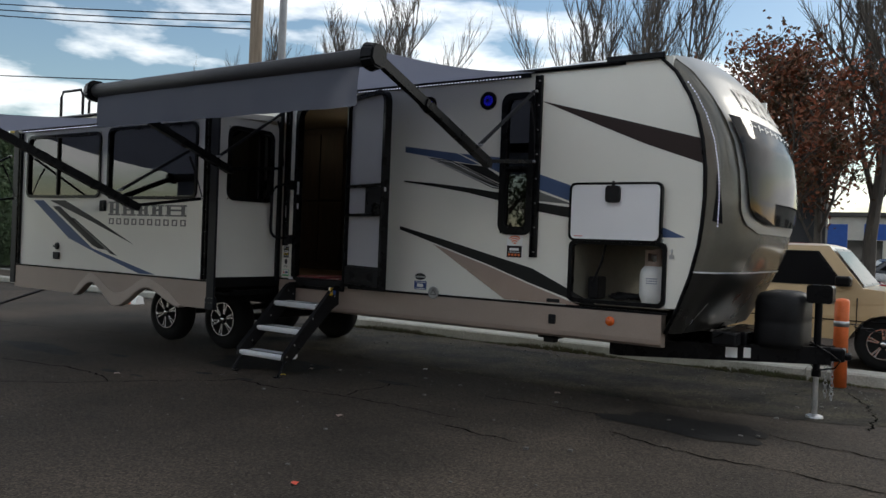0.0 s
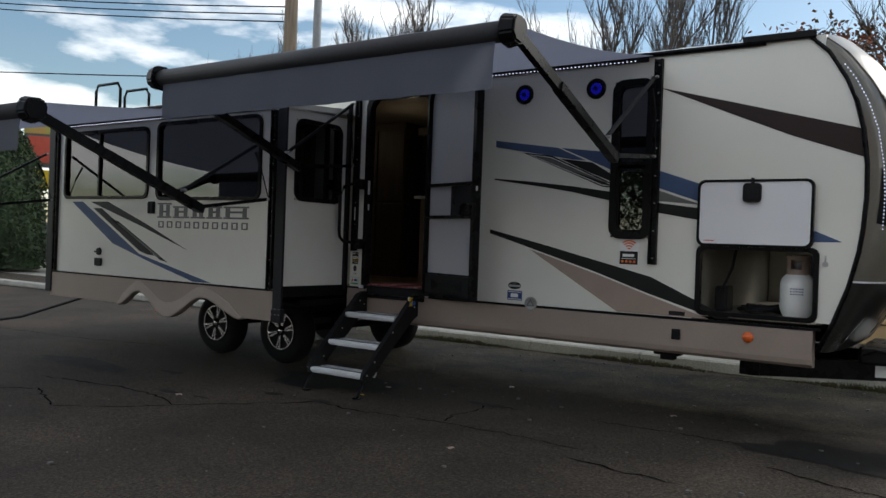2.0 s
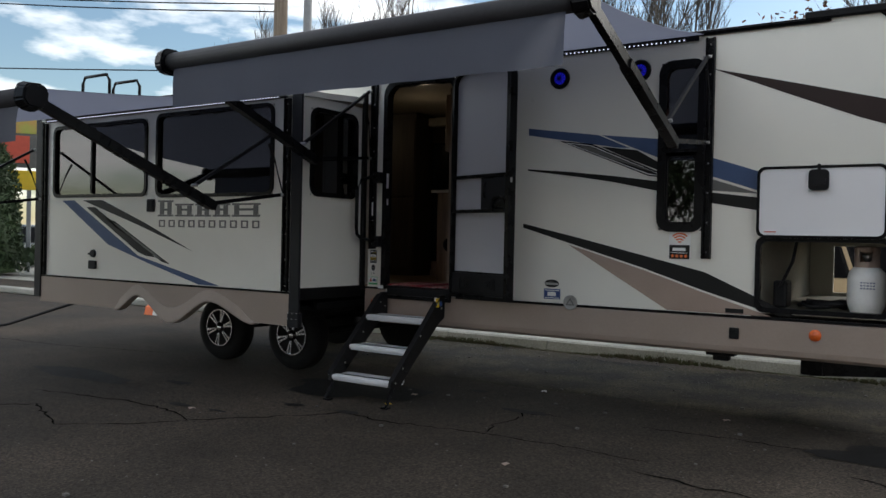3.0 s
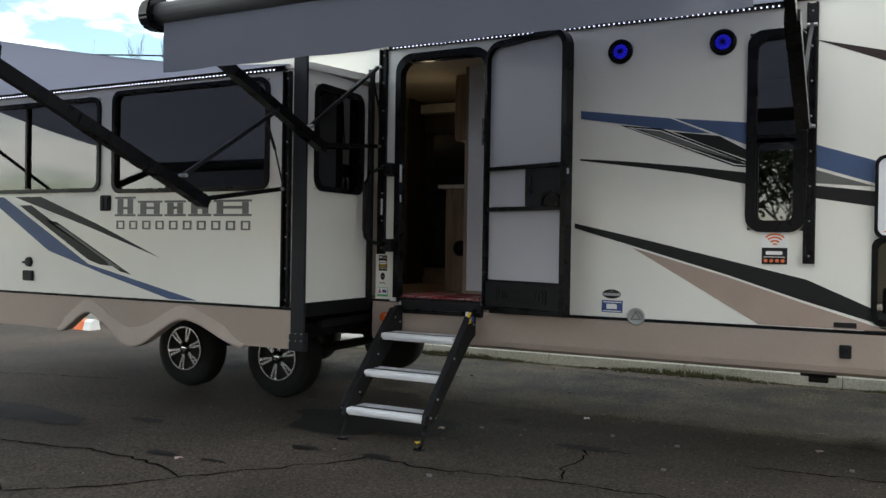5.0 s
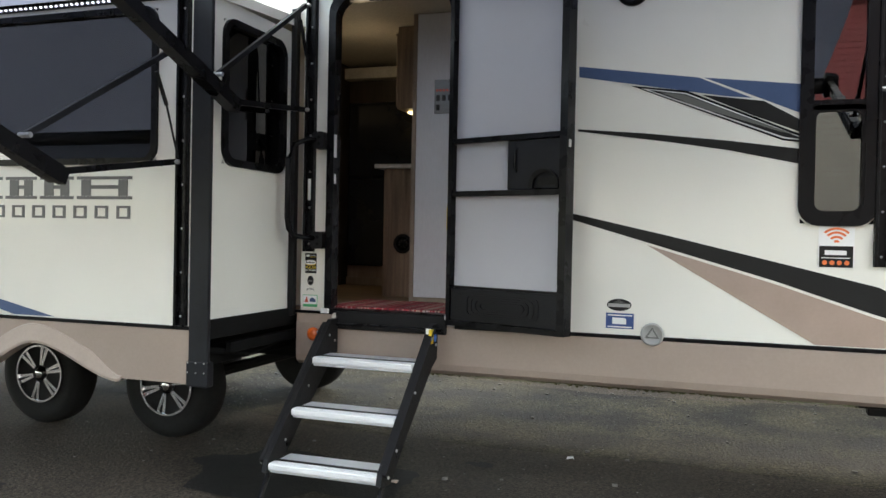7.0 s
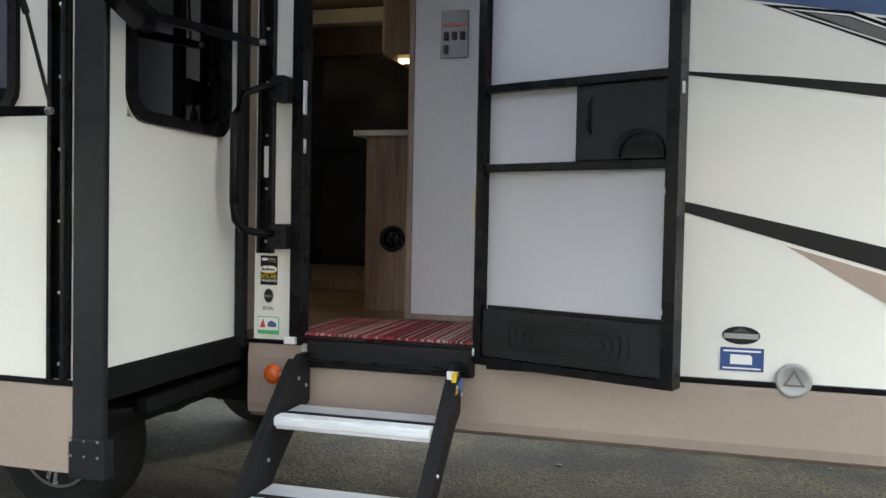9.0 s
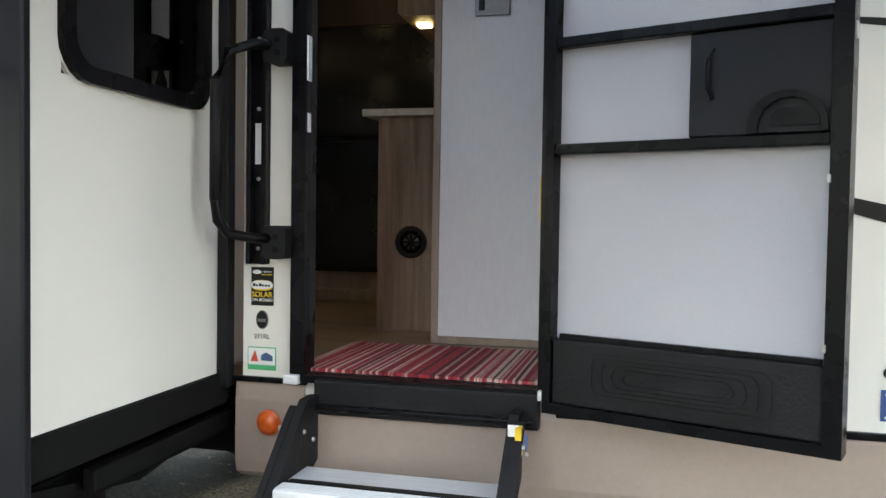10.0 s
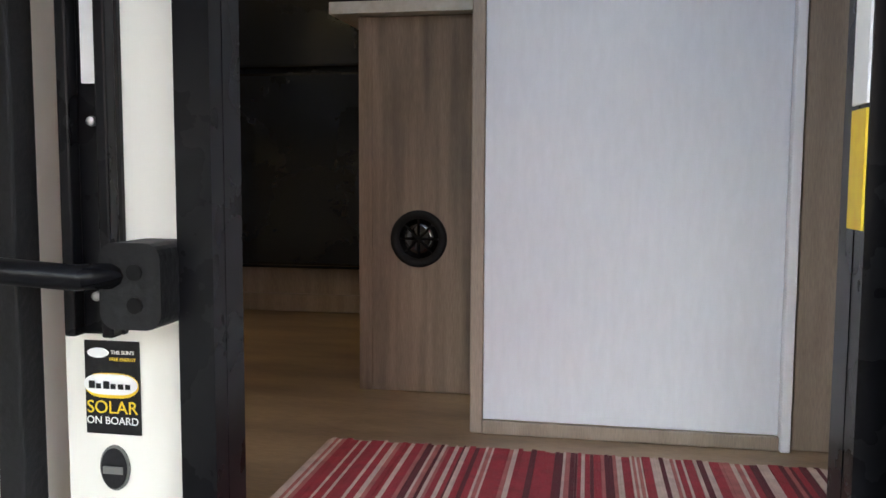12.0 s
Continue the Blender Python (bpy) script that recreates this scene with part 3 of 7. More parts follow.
def cap(u, z, off=0.0):
    bulge = 0.31 * (1 - abs(u) ** 2.6) ** (1 / 2.6) if abs(u) < 1 else 0.0
    bulge *= min(1.0, 0.45 + 0.55 * (z - 0.72) / 0.75)
    top = max(0.0, (z - 2.3) / 0.73)
    x = edge_x(z) + bulge * (1 - 0.3 * top) + off
    return Vector((x, 7.95 + 1.2 * u - off * (1 - abs(u)) * 0.2 + off * -min(1.0, max(0.0, (-u - 0.5) / 0.4)), z + 0.07 * top ** 2 * (1 - u * u)))


def cap_patch(bm, poly_rows, off, thick=0.004):
    """Rows of (u, z) points of equal length, laid on the shell."""
    g = [[bm.verts.new(cap(u, z, off)) for u, z in row] for row in poly_rows]
    for a, b in zip(g, g[1:]):
        for i in range(len(a) - 1):
            bm.faces.new((a[i], a[i + 1], b[i + 1], b[i]))


US = [-1, -0.995, -0.98, -0.955, -0.92, -0.87, -0.8, -0.7, -0.55, -0.35, -0.1, 0.1, 0.35, 0.55, 0.7, 0.8, 0.87, 0.92, 0.955, 0.98, 0.995, 1]
front = base("front_cap", -1.8, 7.95, 0.7, trailer)


def z_rows(z0, z1, n):
    return [z0 + (z1 - z0) * i / n for i in range(n + 1)]


bm = bmesh.new()
cap_patch(bm, [[(u, z) for u in US] for z in z_rows(0.72, 1.24, 10)], 0)
put("lower_shell", bm, CAP_DARK, front, smooth=True, label="glossy charcoal lower front cap")
bm = bmesh.new()
cap_patch(bm, [[(u, z) for u in US] for z in z_rows(1.24, 3.03, 30)], 0)
put("middle_shell", bm, BRONZE, front, smooth=True, label="glossy bronze-grey front cap")
bm = bmesh.new()
cap_patch(bm, [[((-0.88 - 0.085 * (z - 2.45) / 0.58) * (1 - i / 20.0), z) for i in range(41)] for z in z_rows(2.5, 3.029, 12)], 0.006)
g0 = [bm.verts.new(cap(u, 3.03) + Vector((-0.25, 0, 0.02))) for u in US]
g1 = [bm.verts.new(cap(u, 3.03)) for u in US]
for i in range(len(US) - 1):
    bm.faces.new((g0[i], g0[i + 1], g1[i + 1], g1[i]))
put("upper_shell", bm, SILVER, front, smooth=True, label="pale silver upper front cap")
bm = bmesh.new()
for u0, u1 in ((-0.9, 0.9),):
    rows = []
    for z in z_rows(1.58, 2.60, 18):
        s = (z - 1.58) / 1.02
        e = 0.80 + 0.10 * s ** 1.3 - 0.3 * (1 - math.sqrt(1 - (max(0, 0.22 - s) / 0.22) ** 2))
        rows.append([(-e + 2 * e * i / 40, z) for i in range(41)])
    cap_patch(bm, rows, 0.012)
put("window_surround", bm, SILVER, front, smooth=True)
bm = bmesh.new()
rows = []
for z in z_rows(1.66, 2.53, 18):
    s = (z - 1.66) / 0.87
    e = 0.73 + 0.14 * s ** 1.3 - 0.3 * (1 - math.sqrt(1 - (max(0, 0.22 - s) / 0.22) ** 2))
    rows.append([(-e + 2 * e * i / 40, z) for i in range(41)])
cap_patch(bm, rows, 0.036)
put("front_window", bm, FRONT_GLASS, front, smooth=True, label="glossy black wrap-round front window")
bm = bmesh.new()
for i in range(46):
    z = 1.62 + i * 0.026
    p = cap(-0.9985 + 0.024 * (1 - (z - 1.62) / 1.2), z, 0.004) + Vector((0.006, -0.006, 0))
    add_box(bm, p.x - 0.0035, p.x + 0.0035, p.y - 0.0035, p.y + 0.0035, p.z - 0.004, p.z + 0.004)
put("led_strip", bm, LED_WHITE, front, kind="stuff")
bm = bmesh.new()
cap_patch(bm, [[(-0.992, 1.66), (-0.95, 1.64)], [(-0.99, 1.85), (-0.965, 1.8)], [(-0.988, 2.05), (-0.985, 2.05)]], 0.008)
put("pointed_decal", bm, BLACK, front)
bm = bmesh.new()
for i in range(5):
    u = -0.55 + i * 0.24
    cap_patch(bm, [[(u, 2.64), (u + 0.05, 2.64)], [(u, 2.80), (u + 0.05, 2.80)]], 0.02)
    cap_patch(bm, [[(u + 0.07, 2.64), (u + 0.17, 2.64)], [(u + 0.07, 2.67), (u + 0.17, 2.67)]], 0.02)
    cap_patch(bm, [[(u + 0.07, 2.76), (u + 0.17, 2.76)], [(u + 0.07, 2.80), (u + 0.17, 2.80)]], 0.02)
put("brand_mark", bm, LETTER, front, kind="stuff")
bm = bmesh.new()
for i in range(8):
    u = -0.6 + i * 0.15
    cap_patch(bm, [[(u, 2.455), (u + 0.02, 2.455)], [(u, 2.505), (u + 0.02, 2.505)]], 0.041)
    cap_patch(bm, [[(u + 0.045, 2.476), (u + 0.09, 2.476)], [(u + 0.045, 2.484), (u + 0.09, 2.484)]], 0.041)
put("brand_mark", bm, PALE, front, kind="stuff")
bm = bmesh.new()
cap_patch(bm, [[(u, 1.235) for u in US], [(u, 1.248) for u in US]], 0.006)
put("seam_trim", bm, ALUMINIUM, front)
bm = bmesh.new()
cap_patch(bm, [[(-0.86, 0.80), (-0.855, 0.80)], [(-0.8, 0.98), (-0.79, 0.98)]], 0.012)
put("reflector_strip", bm, PALE, front)

# ---- slide-out ----
slide = base("slide_out", -8.3, 6.2, 0.6, trailer)
SX0, SX1 = -10.60, -6.67
WIN_A, WIN_B = (-10.35, -8.735, 1.79, 2.56), (-8.57, -6.965, 1.775, 2.59)
bm = bmesh.new()
holed_wall(bm, SX0, SX1, 0.90, 2.66, SLIDE_Y, SLIDE_Y + 0.05, [WIN_A, WIN_B])
put("face_wall", bm, GELCOAT, slide, label="white fibreglass face with dark windows")
SIDE_WIN = (5.985, 6.62, 1.78, 2.56)
bm = bmesh.new()
holed_wall(bm, SLIDE_Y + 0.05, WALL_Y + 0.3, 0.945, 2.66, SX1 - 0.05, SX1, [SIDE_WIN], "x")
put("end_wall", bm, GELCOAT, slide)
box("rear_end_wall", SX0, SX0 + 0.05, SLIDE_Y + 0.05, WALL_Y + 0.3, 0.90, 2.66, GELCOAT, slide)
bm = bmesh.new()
add_prism(bm, [(SLIDE_Y - 0.02, 2.64), (SLIDE_Y - 0.02, 2.69), (WALL_Y, 2.76), (WALL_Y, 2.70)], SX0 - 0.02, SX1 + 0.02, "x")
put("slide_roof", bm, GELCOAT, slide)
box("slide_floor", SX0, SX1, SLIDE_Y + 0.055, WALL_Y + 0.3, 0.845, 0.935, UNDER, slide)
bm = bmesh.new()
add_box(bm, -6.73, -6.655, SLIDE_Y + 0.02, WALL_Y, 0.84, 0.945, 0.006)
add_box(bm, -6.9, -6.82, SLIDE_Y + 0.1, WALL_Y + 0.6, 0.66, 0.76, 0.006)
add_box(bm, -6.72, -6.68, SLIDE_Y + 0.3, WALL_Y + 0.3, 0.74, 0.80, 0.006)
add_tube(bm, [(-6.75, 5.9, 0.78), (-6.75, 6.4, 0.7), (-6.8, 6.8, 0.72)], 0.018, 6)
put("slide_rail", bm, UNDER, slide)
bm = bmesh.new()
add_box(bm, -6.725, -6.608, SLIDE_Y - 0.028, SLIDE_Y - 0.001, 0.72, 2.74, 0.006)
add_box(bm, SX0 - 0.1, SX0 + 0.02, SLIDE_Y - 0.02, SLIDE_Y - 0.001, 0.66, 2.70, 0.006)
add_box(bm, -6.732, -6.601, SLIDE_Y - 0.036, SLIDE_Y + 0.02, 0.605, 0.735, 0.006)
put("corner_post", bm, CHARCOAL, slide, split=True, label="dark grey corner flanges with square feet")
bm = bmesh.new()
for x in (-6.75, -6.70, -6.65):
    for z in (0.68, 0.73):
        add_lathe(bm, [(0.004, -0.004), (0.004, 0)], (x + 0.03, SLIDE_Y - 0.036, z), "y", 6)
put("screw", bm, STEEL, slide, kind="stuff")
box("wall_seal", SX1 + 0.002, SX1 + 0.04, WALL_Y - 0.05, WALL_Y - 0.002, 0.9, 2.8, BLACK_MATT, slide)
# skirt with two wheel arches and a dipping wave between them
bm = bmesh.new()
low = []
WAVE = ((-9.214, 0.596), (-8.847, 0.773), (-8.346, 0.523), (-7.767, 0.773), (-7.165, 0.596))
for i in range(121):
    x = SX0 + (SX1 - SX0) * i / 120
    z = 0.61
    for (xa, za), (xb, zb) in zip(WAVE, WAVE[1:]):
        if xa <= x <= xb:
            s = (x - xa) / (xb - xa)
            z = za + (zb - za) * s * s * (3 - 2 * s)
    low.append((x, z))
a = [bm.verts.new((x, SLIDE_Y - 0.005, z)) for x, z in low]
b = [bm.verts.new((x, SLIDE_Y - 0.005, 0.899)) for x, z in low]
c = [bm.verts.new((x, SLIDE_Y + 0.05, z)) for x, z in low]
d = [bm.verts.new((x, SLIDE_Y + 0.05, 0.899)) for x, z in low]
for p, q in ((a, b), (c, d), (a, c), (b, d)):
    for i in range(120):
        bm.faces.new((p[i], p[i + 1], q[i + 1], q[i]))
put("slide_skirt", bm, TAUPE, slide, label="taupe skirt with wheel arches")
bm = bmesh.new()
arch = [(x, z) for x, z in low if -9.225 < x < -7.132]
rings = []
for i, (x, z) in enumerate(arch):
    h = min(0.10 + 0.05 * math.exp(-((x + 8.357) / 0.24) ** 2), 0.885 - z) * max(0.02, min(1, (-7.137 - x) / 0.22, (x + 9.230) / 0.11))
    rings.append([bm.verts.new(p) for p in ((x, SLIDE_Y + 0.07, z - 0.008), (x, SLIDE_Y - 0.012, z - 0.008), (x, SLIDE_Y - 0.018, z + 0.008), (x, SLIDE_Y - 0.012, z + h), (x, SLIDE_Y - 0.006, z + h + 0.004))])
for p, q in zip(rings, rings[1:]):
    for j in range(4):
        bm.faces.new((p[j], q[j], q[j + 1], p[j + 1]))
put("arch_moulding", bm, TAUPE_PALE, slide)
box("slide_trim", SX0 + 0.021, -6.727, SLIDE_Y - 0.012, SLIDE_Y - 0.006, 0.893, 0.913, BLACK, slide, 0.002)


def window(name, parent, x0, x1, z0, z1, face, r=0.1, rail=None, post=None, axis="y", side=-1, depth=0.02, width=0.045):
    """A framed RV window set in an opening; face: the wall's outer plane, side: the way it looks along the axis."""
    cx, cz = (x0 + x1) / 2, z0
    w = base(name, *((cx, face, cz) if axis == "y" else (face, cx, cz)), parent)
    bm = bmesh.new()
    lo, hi = sorted((face + side * depth, face - side * 0.03))
    add_ring(bm, rounded(x0 - 0.012, x1 + 0.012, z0 - 0.012, z1 + 0.012, r), rounded(x0 + width, x1 - width, z0 + width, z1 - width, r * 0.7), lo, hi, axis)
    # square flange that fills the opening behind the frame
    add_ring(bm, [(x1, z1), (x0, z1), (x0, z0), (x1, z0)], [(x1 - width, z1 - width), (x0 + width, z1 - width), (x0 + width, z0 + width), (x1 - width, z0 + width)], *sorted((face - side * 0.01, face - side * 0.035)), axis)
    put("window_frame", bm, BLACK, w)
    bm = bmesh.new()
    loop = rounded(x0, x1, z0, z1, r)
    add_ring(bm, squared(x0, x1, z0, z1, loop, r), loop, *sorted((face + side * 0.001, face - side * 0.012)), axis)
    put("corner_filler", bm, GELCOAT, w)
    bm = bmesh.new()
    add_prism(bm, rounded(x0 + width - 0.01, x1 - width + 0.01, z0 + width - 0.01, z1 - width + 0.01, r * 0.7), face - side * 0.012, face - side * 0.016, axis)
    pane = put("pane", bm, GLASS_DARK, w)
    pane.visible_shadow = False
    if rail is not None or post is not None:
        bm = bmesh.new()
        l2, h2 = sorted((face + side * depth * 0.6, face - side * 0.01))
        if rail is not None:
            add_prism(bm, [(x0 + 0.03, rail - 0.025), (x1 - 0.03, rail - 0.025), (x1 - 0.03, rail + 0.025), (x0 + 0.03, rail + 0.025)], l2, h2, axis)
            add_ring(bm, rounded(x0 + 0.03, x1 - 0.03, z0 + 0.03, rail, 0.05), rounded(x0 + 0.065, x1 - 0.065, z0 + 0.065, rail - 0.03, 0.04), l2, h2, axis)
        if post is not None:
            add_prism(bm, [(post - 0.012, z0 + 0.03), (post + 0.012, z0 + 0.03), (post + 0.012, z1 - 0.03), (post - 0.012, z1 - 0.03)], l2, h2, axis)
        put("glazing_bar", bm, BLACK, w)
    return w


window("window", slide, *WIN_A, SLIDE_Y, 0.09, post=-9.66, width=0.022)
window("window", slide, *WIN_B, SLIDE_Y, 0.09, width=0.022)
window("window", slide, *SIDE_WIN, SX1, 0.1, axis="x", side=1, width=0.03)
window("tall_window", trailer, *TALL_WIN, WALL_Y, 0.1, rail=2.11, width=0.05)

# ---- wheels ----


def add_wheel(x, y, r, parent, side=-1, wide=0.22, spokes=6, name="wheel", dark=GLOSS_BLACK):
    """side: the way its face looks along y; y: its face."""
    w = base(name, x, y, 0, parent)
    s = -side
    lathe("tyre", [(r * 0.55, 0.02 * s), (r * 0.74, 0.0), (r * 0.93, 0.015 * s), (r * 0.995, 0.05 * s), (r, wide * 0.5 * s), (r * 0.995, (wide - 0.05) * s), (r * 0.93, (wide - 0.015) * s), (r * 0.6, wide * s)], (x, y, r), RUBBER, w, "y", 36)
    bm = bmesh.new()
    outer = [(x + r * 0.57 * math.cos(a), r + r * 0.57 * math.sin(a)) for a in [2 * math.pi * i / 36 for i in range(36)]]
    inner = [(x + r * 0.53 * math.cos(a), r + r * 0.53 * math.sin(a)) for a in [2 * math.pi * i / 36 for i in range(36)]]
    add_ring(bm, outer, inner, *sorted((y - 0.004 * s, y + 0.03 * s)))
    for k in range(spokes):
        a = 2 * math.pi * k / spokes + 0.3
        for da in (-0.13, 0.13):
            c1, s1 = math.cos(a + da * 0.9), math.sin(a + da * 0.9)
            n1 = (-s1, c1)
            w1 = 0.0105 * r / 0.36
            pts = [(x + r * q * c1 + e * w1 * n1[0], r + r * q * s1 + e * w1 * n1[1]) for q, e in ((0.17, -0.8), (0.53, -1.2), (0.53, 1.2), (0.17, 0.8))]
            add_prism(bm, pts, *sorted((y + 0.006 * s, y + 0.03 * s)))
    put("rim", bm, ALLOY, w, label="bright machined alloy rim")
    lathe("wheel_dish", [(r * 0.55, 0.05 * s), (r * 0.3, 0.045 * s), (r * 0.14, 0.016 * s), (r * 0.12, 0.0), (r * 0.02, -0.002 * s)], (x, y, r), dark, w, "y", 24)
    lathe("hub_cap", [(r * 0.10, 0.0), (r * 0.09, -0.012 * s), (r * 0.02, -0.016 * s)], (x, y, r), CHROME, w, "y", 16)
    return w


for wx in (-7.655, -8.75):
    add_wheel(wx, 6.82, 0.365, trailer)
    add_wheel(wx, 8.97, 0.365, trailer, side=1)

# ---- vinyl graphics ----
D0, D1 = WALL_Y - 0.0025, WALL_Y + 0.001


def decal(poly, mat, face=WALL_Y, lift=0.0025, parent=trailer, name="vinyl_stripe"):
    return prism(name, poly, face - lift, face - lift + 0.002, mat, parent)


decal([(-3.36, 2.73), (-2.8, 2.58), (-1.885, 2.33), (-1.845, 2.12), (-2.35, 2.30), (-2.8, 2.49), (-3.1, 2.62)], BROWN)
decal([(-4.887, 2.365), (-4.253, 2.277), (-3.987, 2.160), (-4.108, 2.172), (-4.886, 2.307)], BLUE)
decal([(-4.226, 2.275), (-3.756, 2.222), (-3.752, 2.074), (-3.974, 2.169)], BLUE)
decal([(-4.238, 2.185), (-3.928, 2.142), (-3.751, 2.039), (-3.750, 1.977), (-3.985, 2.071)], GREY_DK)
decal([(-4.604, 2.248), (-4.312, 2.209), (-3.749, 1.966), (-3.748, 1.926), (-3.832, 1.936)], BLACK, lift=0.0025)
decal([(-4.549, 2.231), (-4.315, 2.197), (-3.749, 1.953), (-3.749, 1.937), (-3.831, 1.946)], PALE, lift=0.0045)
decal([(-4.513, 2.222), (-4.318, 2.191), (-3.749, 1.948), (-3.749, 1.941), (-3.828, 1.953)], GREY_DK, lift=0.0065)
decal([(-4.463, 2.212), (-4.322, 2.187), (-3.775, 1.964), (-3.839, 1.979), (-4.243, 2.116)], GREY_MD, lift=0.0085)
decal([(-4.887, 2.019), (-4.522, 1.988), (-4.102, 1.941), (-3.748, 1.892), (-3.746, 1.815), (-4.101, 1.891), (-4.378, 1.936), (-4.887, 2.007)], GREY_DK)
decal([(-3.34, 2.06), (-2.98, 1.94), (-2.98, 1.80), (-3.34, 1.92)], BLUE)
decal([(-3.34, 1.90), (-2.99, 1.785), (-3.34, 1.815)], GREY_MD)
decal([(-3.34, 1.80), (-2.98, 1.755), (-2.98, 1.66), (-3.34, 1.72)], GREY_DK)
decal([(-2.19, 1.61), (-1.98, 1.52), (-2.19, 1.515)], BLUE)
decal([(-4.92, 1.555), (-4.4, 1.44), (-3.38, 1.20), (-2.72, 0.905), (-2.85, 0.905), (-3.4, 1.065), (-3.86, 1.215), (-4.92, 1.52)], GREY_DK)
decal([(-4.5, 1.385), (-3.86, 1.20), (-3.4, 1.05), (-2.9, 0.897), (-3.66, 0.897)], TAN)
FS = SLIDE_Y
decal([(-10.194, 1.748), (-9.971, 1.748), (-8.858, 1.174), (-7.633, 0.919), (-7.923, 0.919), (-8.691, 1.101), (-9.359, 1.278)], BLUE, FS)
decal([(-9.749, 1.673), (-9.593, 1.673), (-8.580, 1.163), (-8.724, 1.174), (-8.858, 1.210)], GREY_DK, FS)
decal([(-9.415, 1.548), (-9.259, 1.528), (-8.357, 1.101), (-8.479, 1.122)], GREY_DK, FS)
decal([(-9.281, 1.507), (-9.214, 1.496), (-8.457, 1.137), (-8.524, 1.148)], GREY_MD, FS, 0.005)
decal([(-9.816, 1.748), (-9.470, 1.748), (-8.747, 1.507), (-8.045, 1.246), (-8.858, 1.486)], GREY_DK, FS)
# brand mark as plain slab shapes in two rows
bm = bmesh.new()
x = -8.55
for i, wd in enumerate((0.235, 0.27, 0.225, 0.235, 0.37)):
    z1 = 1.735 if i == 0 else 1.70
    for a, b, c, d in ((0, wd, 1.575, 1.592), (0, wd, z1 - 0.017, z1), (0.03, 0.095, 1.593, z1 - 0.018), (wd - 0.09, wd - 0.03, 1.593, z1 - 0.018), (0.0955, wd - 0.0905, 1.632, 1.652)):
        add_prism(bm, [(x + a, c), (x + b, c), (x + b, d), (x + a, d)], FS - 0.004, FS - 0.001)
    x += wd + 0.025
put("brand_mark", bm, LETTER, slide, label="grey slab brand mark", kind="stuff")
bm = bmesh.new()
for i in range(10):
    x = -8.53 + i * 0.146
    add_ring(bm, [(x + 0.09, 1.54), (x, 1.54), (x, 1.47), (x + 0.09, 1.47)], [(x + 0.072, 1.528), (x + 0.018, 1.528), (x + 0.018, 1.482), (x + 0.072, 1.482)], FS - 0.004, FS - 0.001)
put("brand_mark", bm, LETTER, slide, kind="stuff")

# ---- fixtures on the walls ----
bm = bmesh.new()
add_box(bm, -8.715, -8.595, FS - 0.02, FS, 1.62, 1.75, 0.012)
add_box(bm, -8.70, -8.662, FS - 0.028, FS - 0.02, 1.64, 1.73, 0.004)
add_box(bm, -8.65, -8.612, FS - 0.028, FS - 0.02, 1.64, 1.73, 0.004)
put("outlet_cover", bm, BLACK_MATT, slide)
bm = bmesh.new()
add_lathe(bm, [(0.045, 0), (0.04, -0.02), (0.01, -0.022)], (-9.61, FS, 1.175), "y", 16)
add_box(bm, -9.69, -9.62, FS - 0.018, FS, 1.16, 1.18, 0.003)
put("water_inlet", bm, BLACK_MATT, slide)
box("outlet_cover", -9.675, -9.545, FS - 0.025, FS, 1.01, 1.10, BLACK_MATT, slide, 0.01)


def awning_rail(x, face, z0, z1, parent):
    bm = bmesh.new()
    add_box(bm, x - 0.036, x + 0.036, face - 0.012, face, z0, z1, 0.003)
    add_box(bm, x - 0.034, x - 0.018, face - 0.035, face - 0.012, z0, z1, 0.003)
    add_box(bm, x + 0.018, x + 0.034, face - 0.035, face - 0.012, z0, z1, 0.003)
    put("awning_rail", bm, BLACK, parent)
    bm = bmesh.new()
    n = int((z1 - z0) / 0.22)
    for i in range(n + 1):
        add_lathe(bm, [(0.007, 0), (0.006, -0.006), (0.002, -0.008)], (x, face - 0.012, z0 + 0.05 + i * (z1 - z0 - 0.1) / n), "y", 8)
    put("screw", bm, STEEL, parent, kind="stuff")


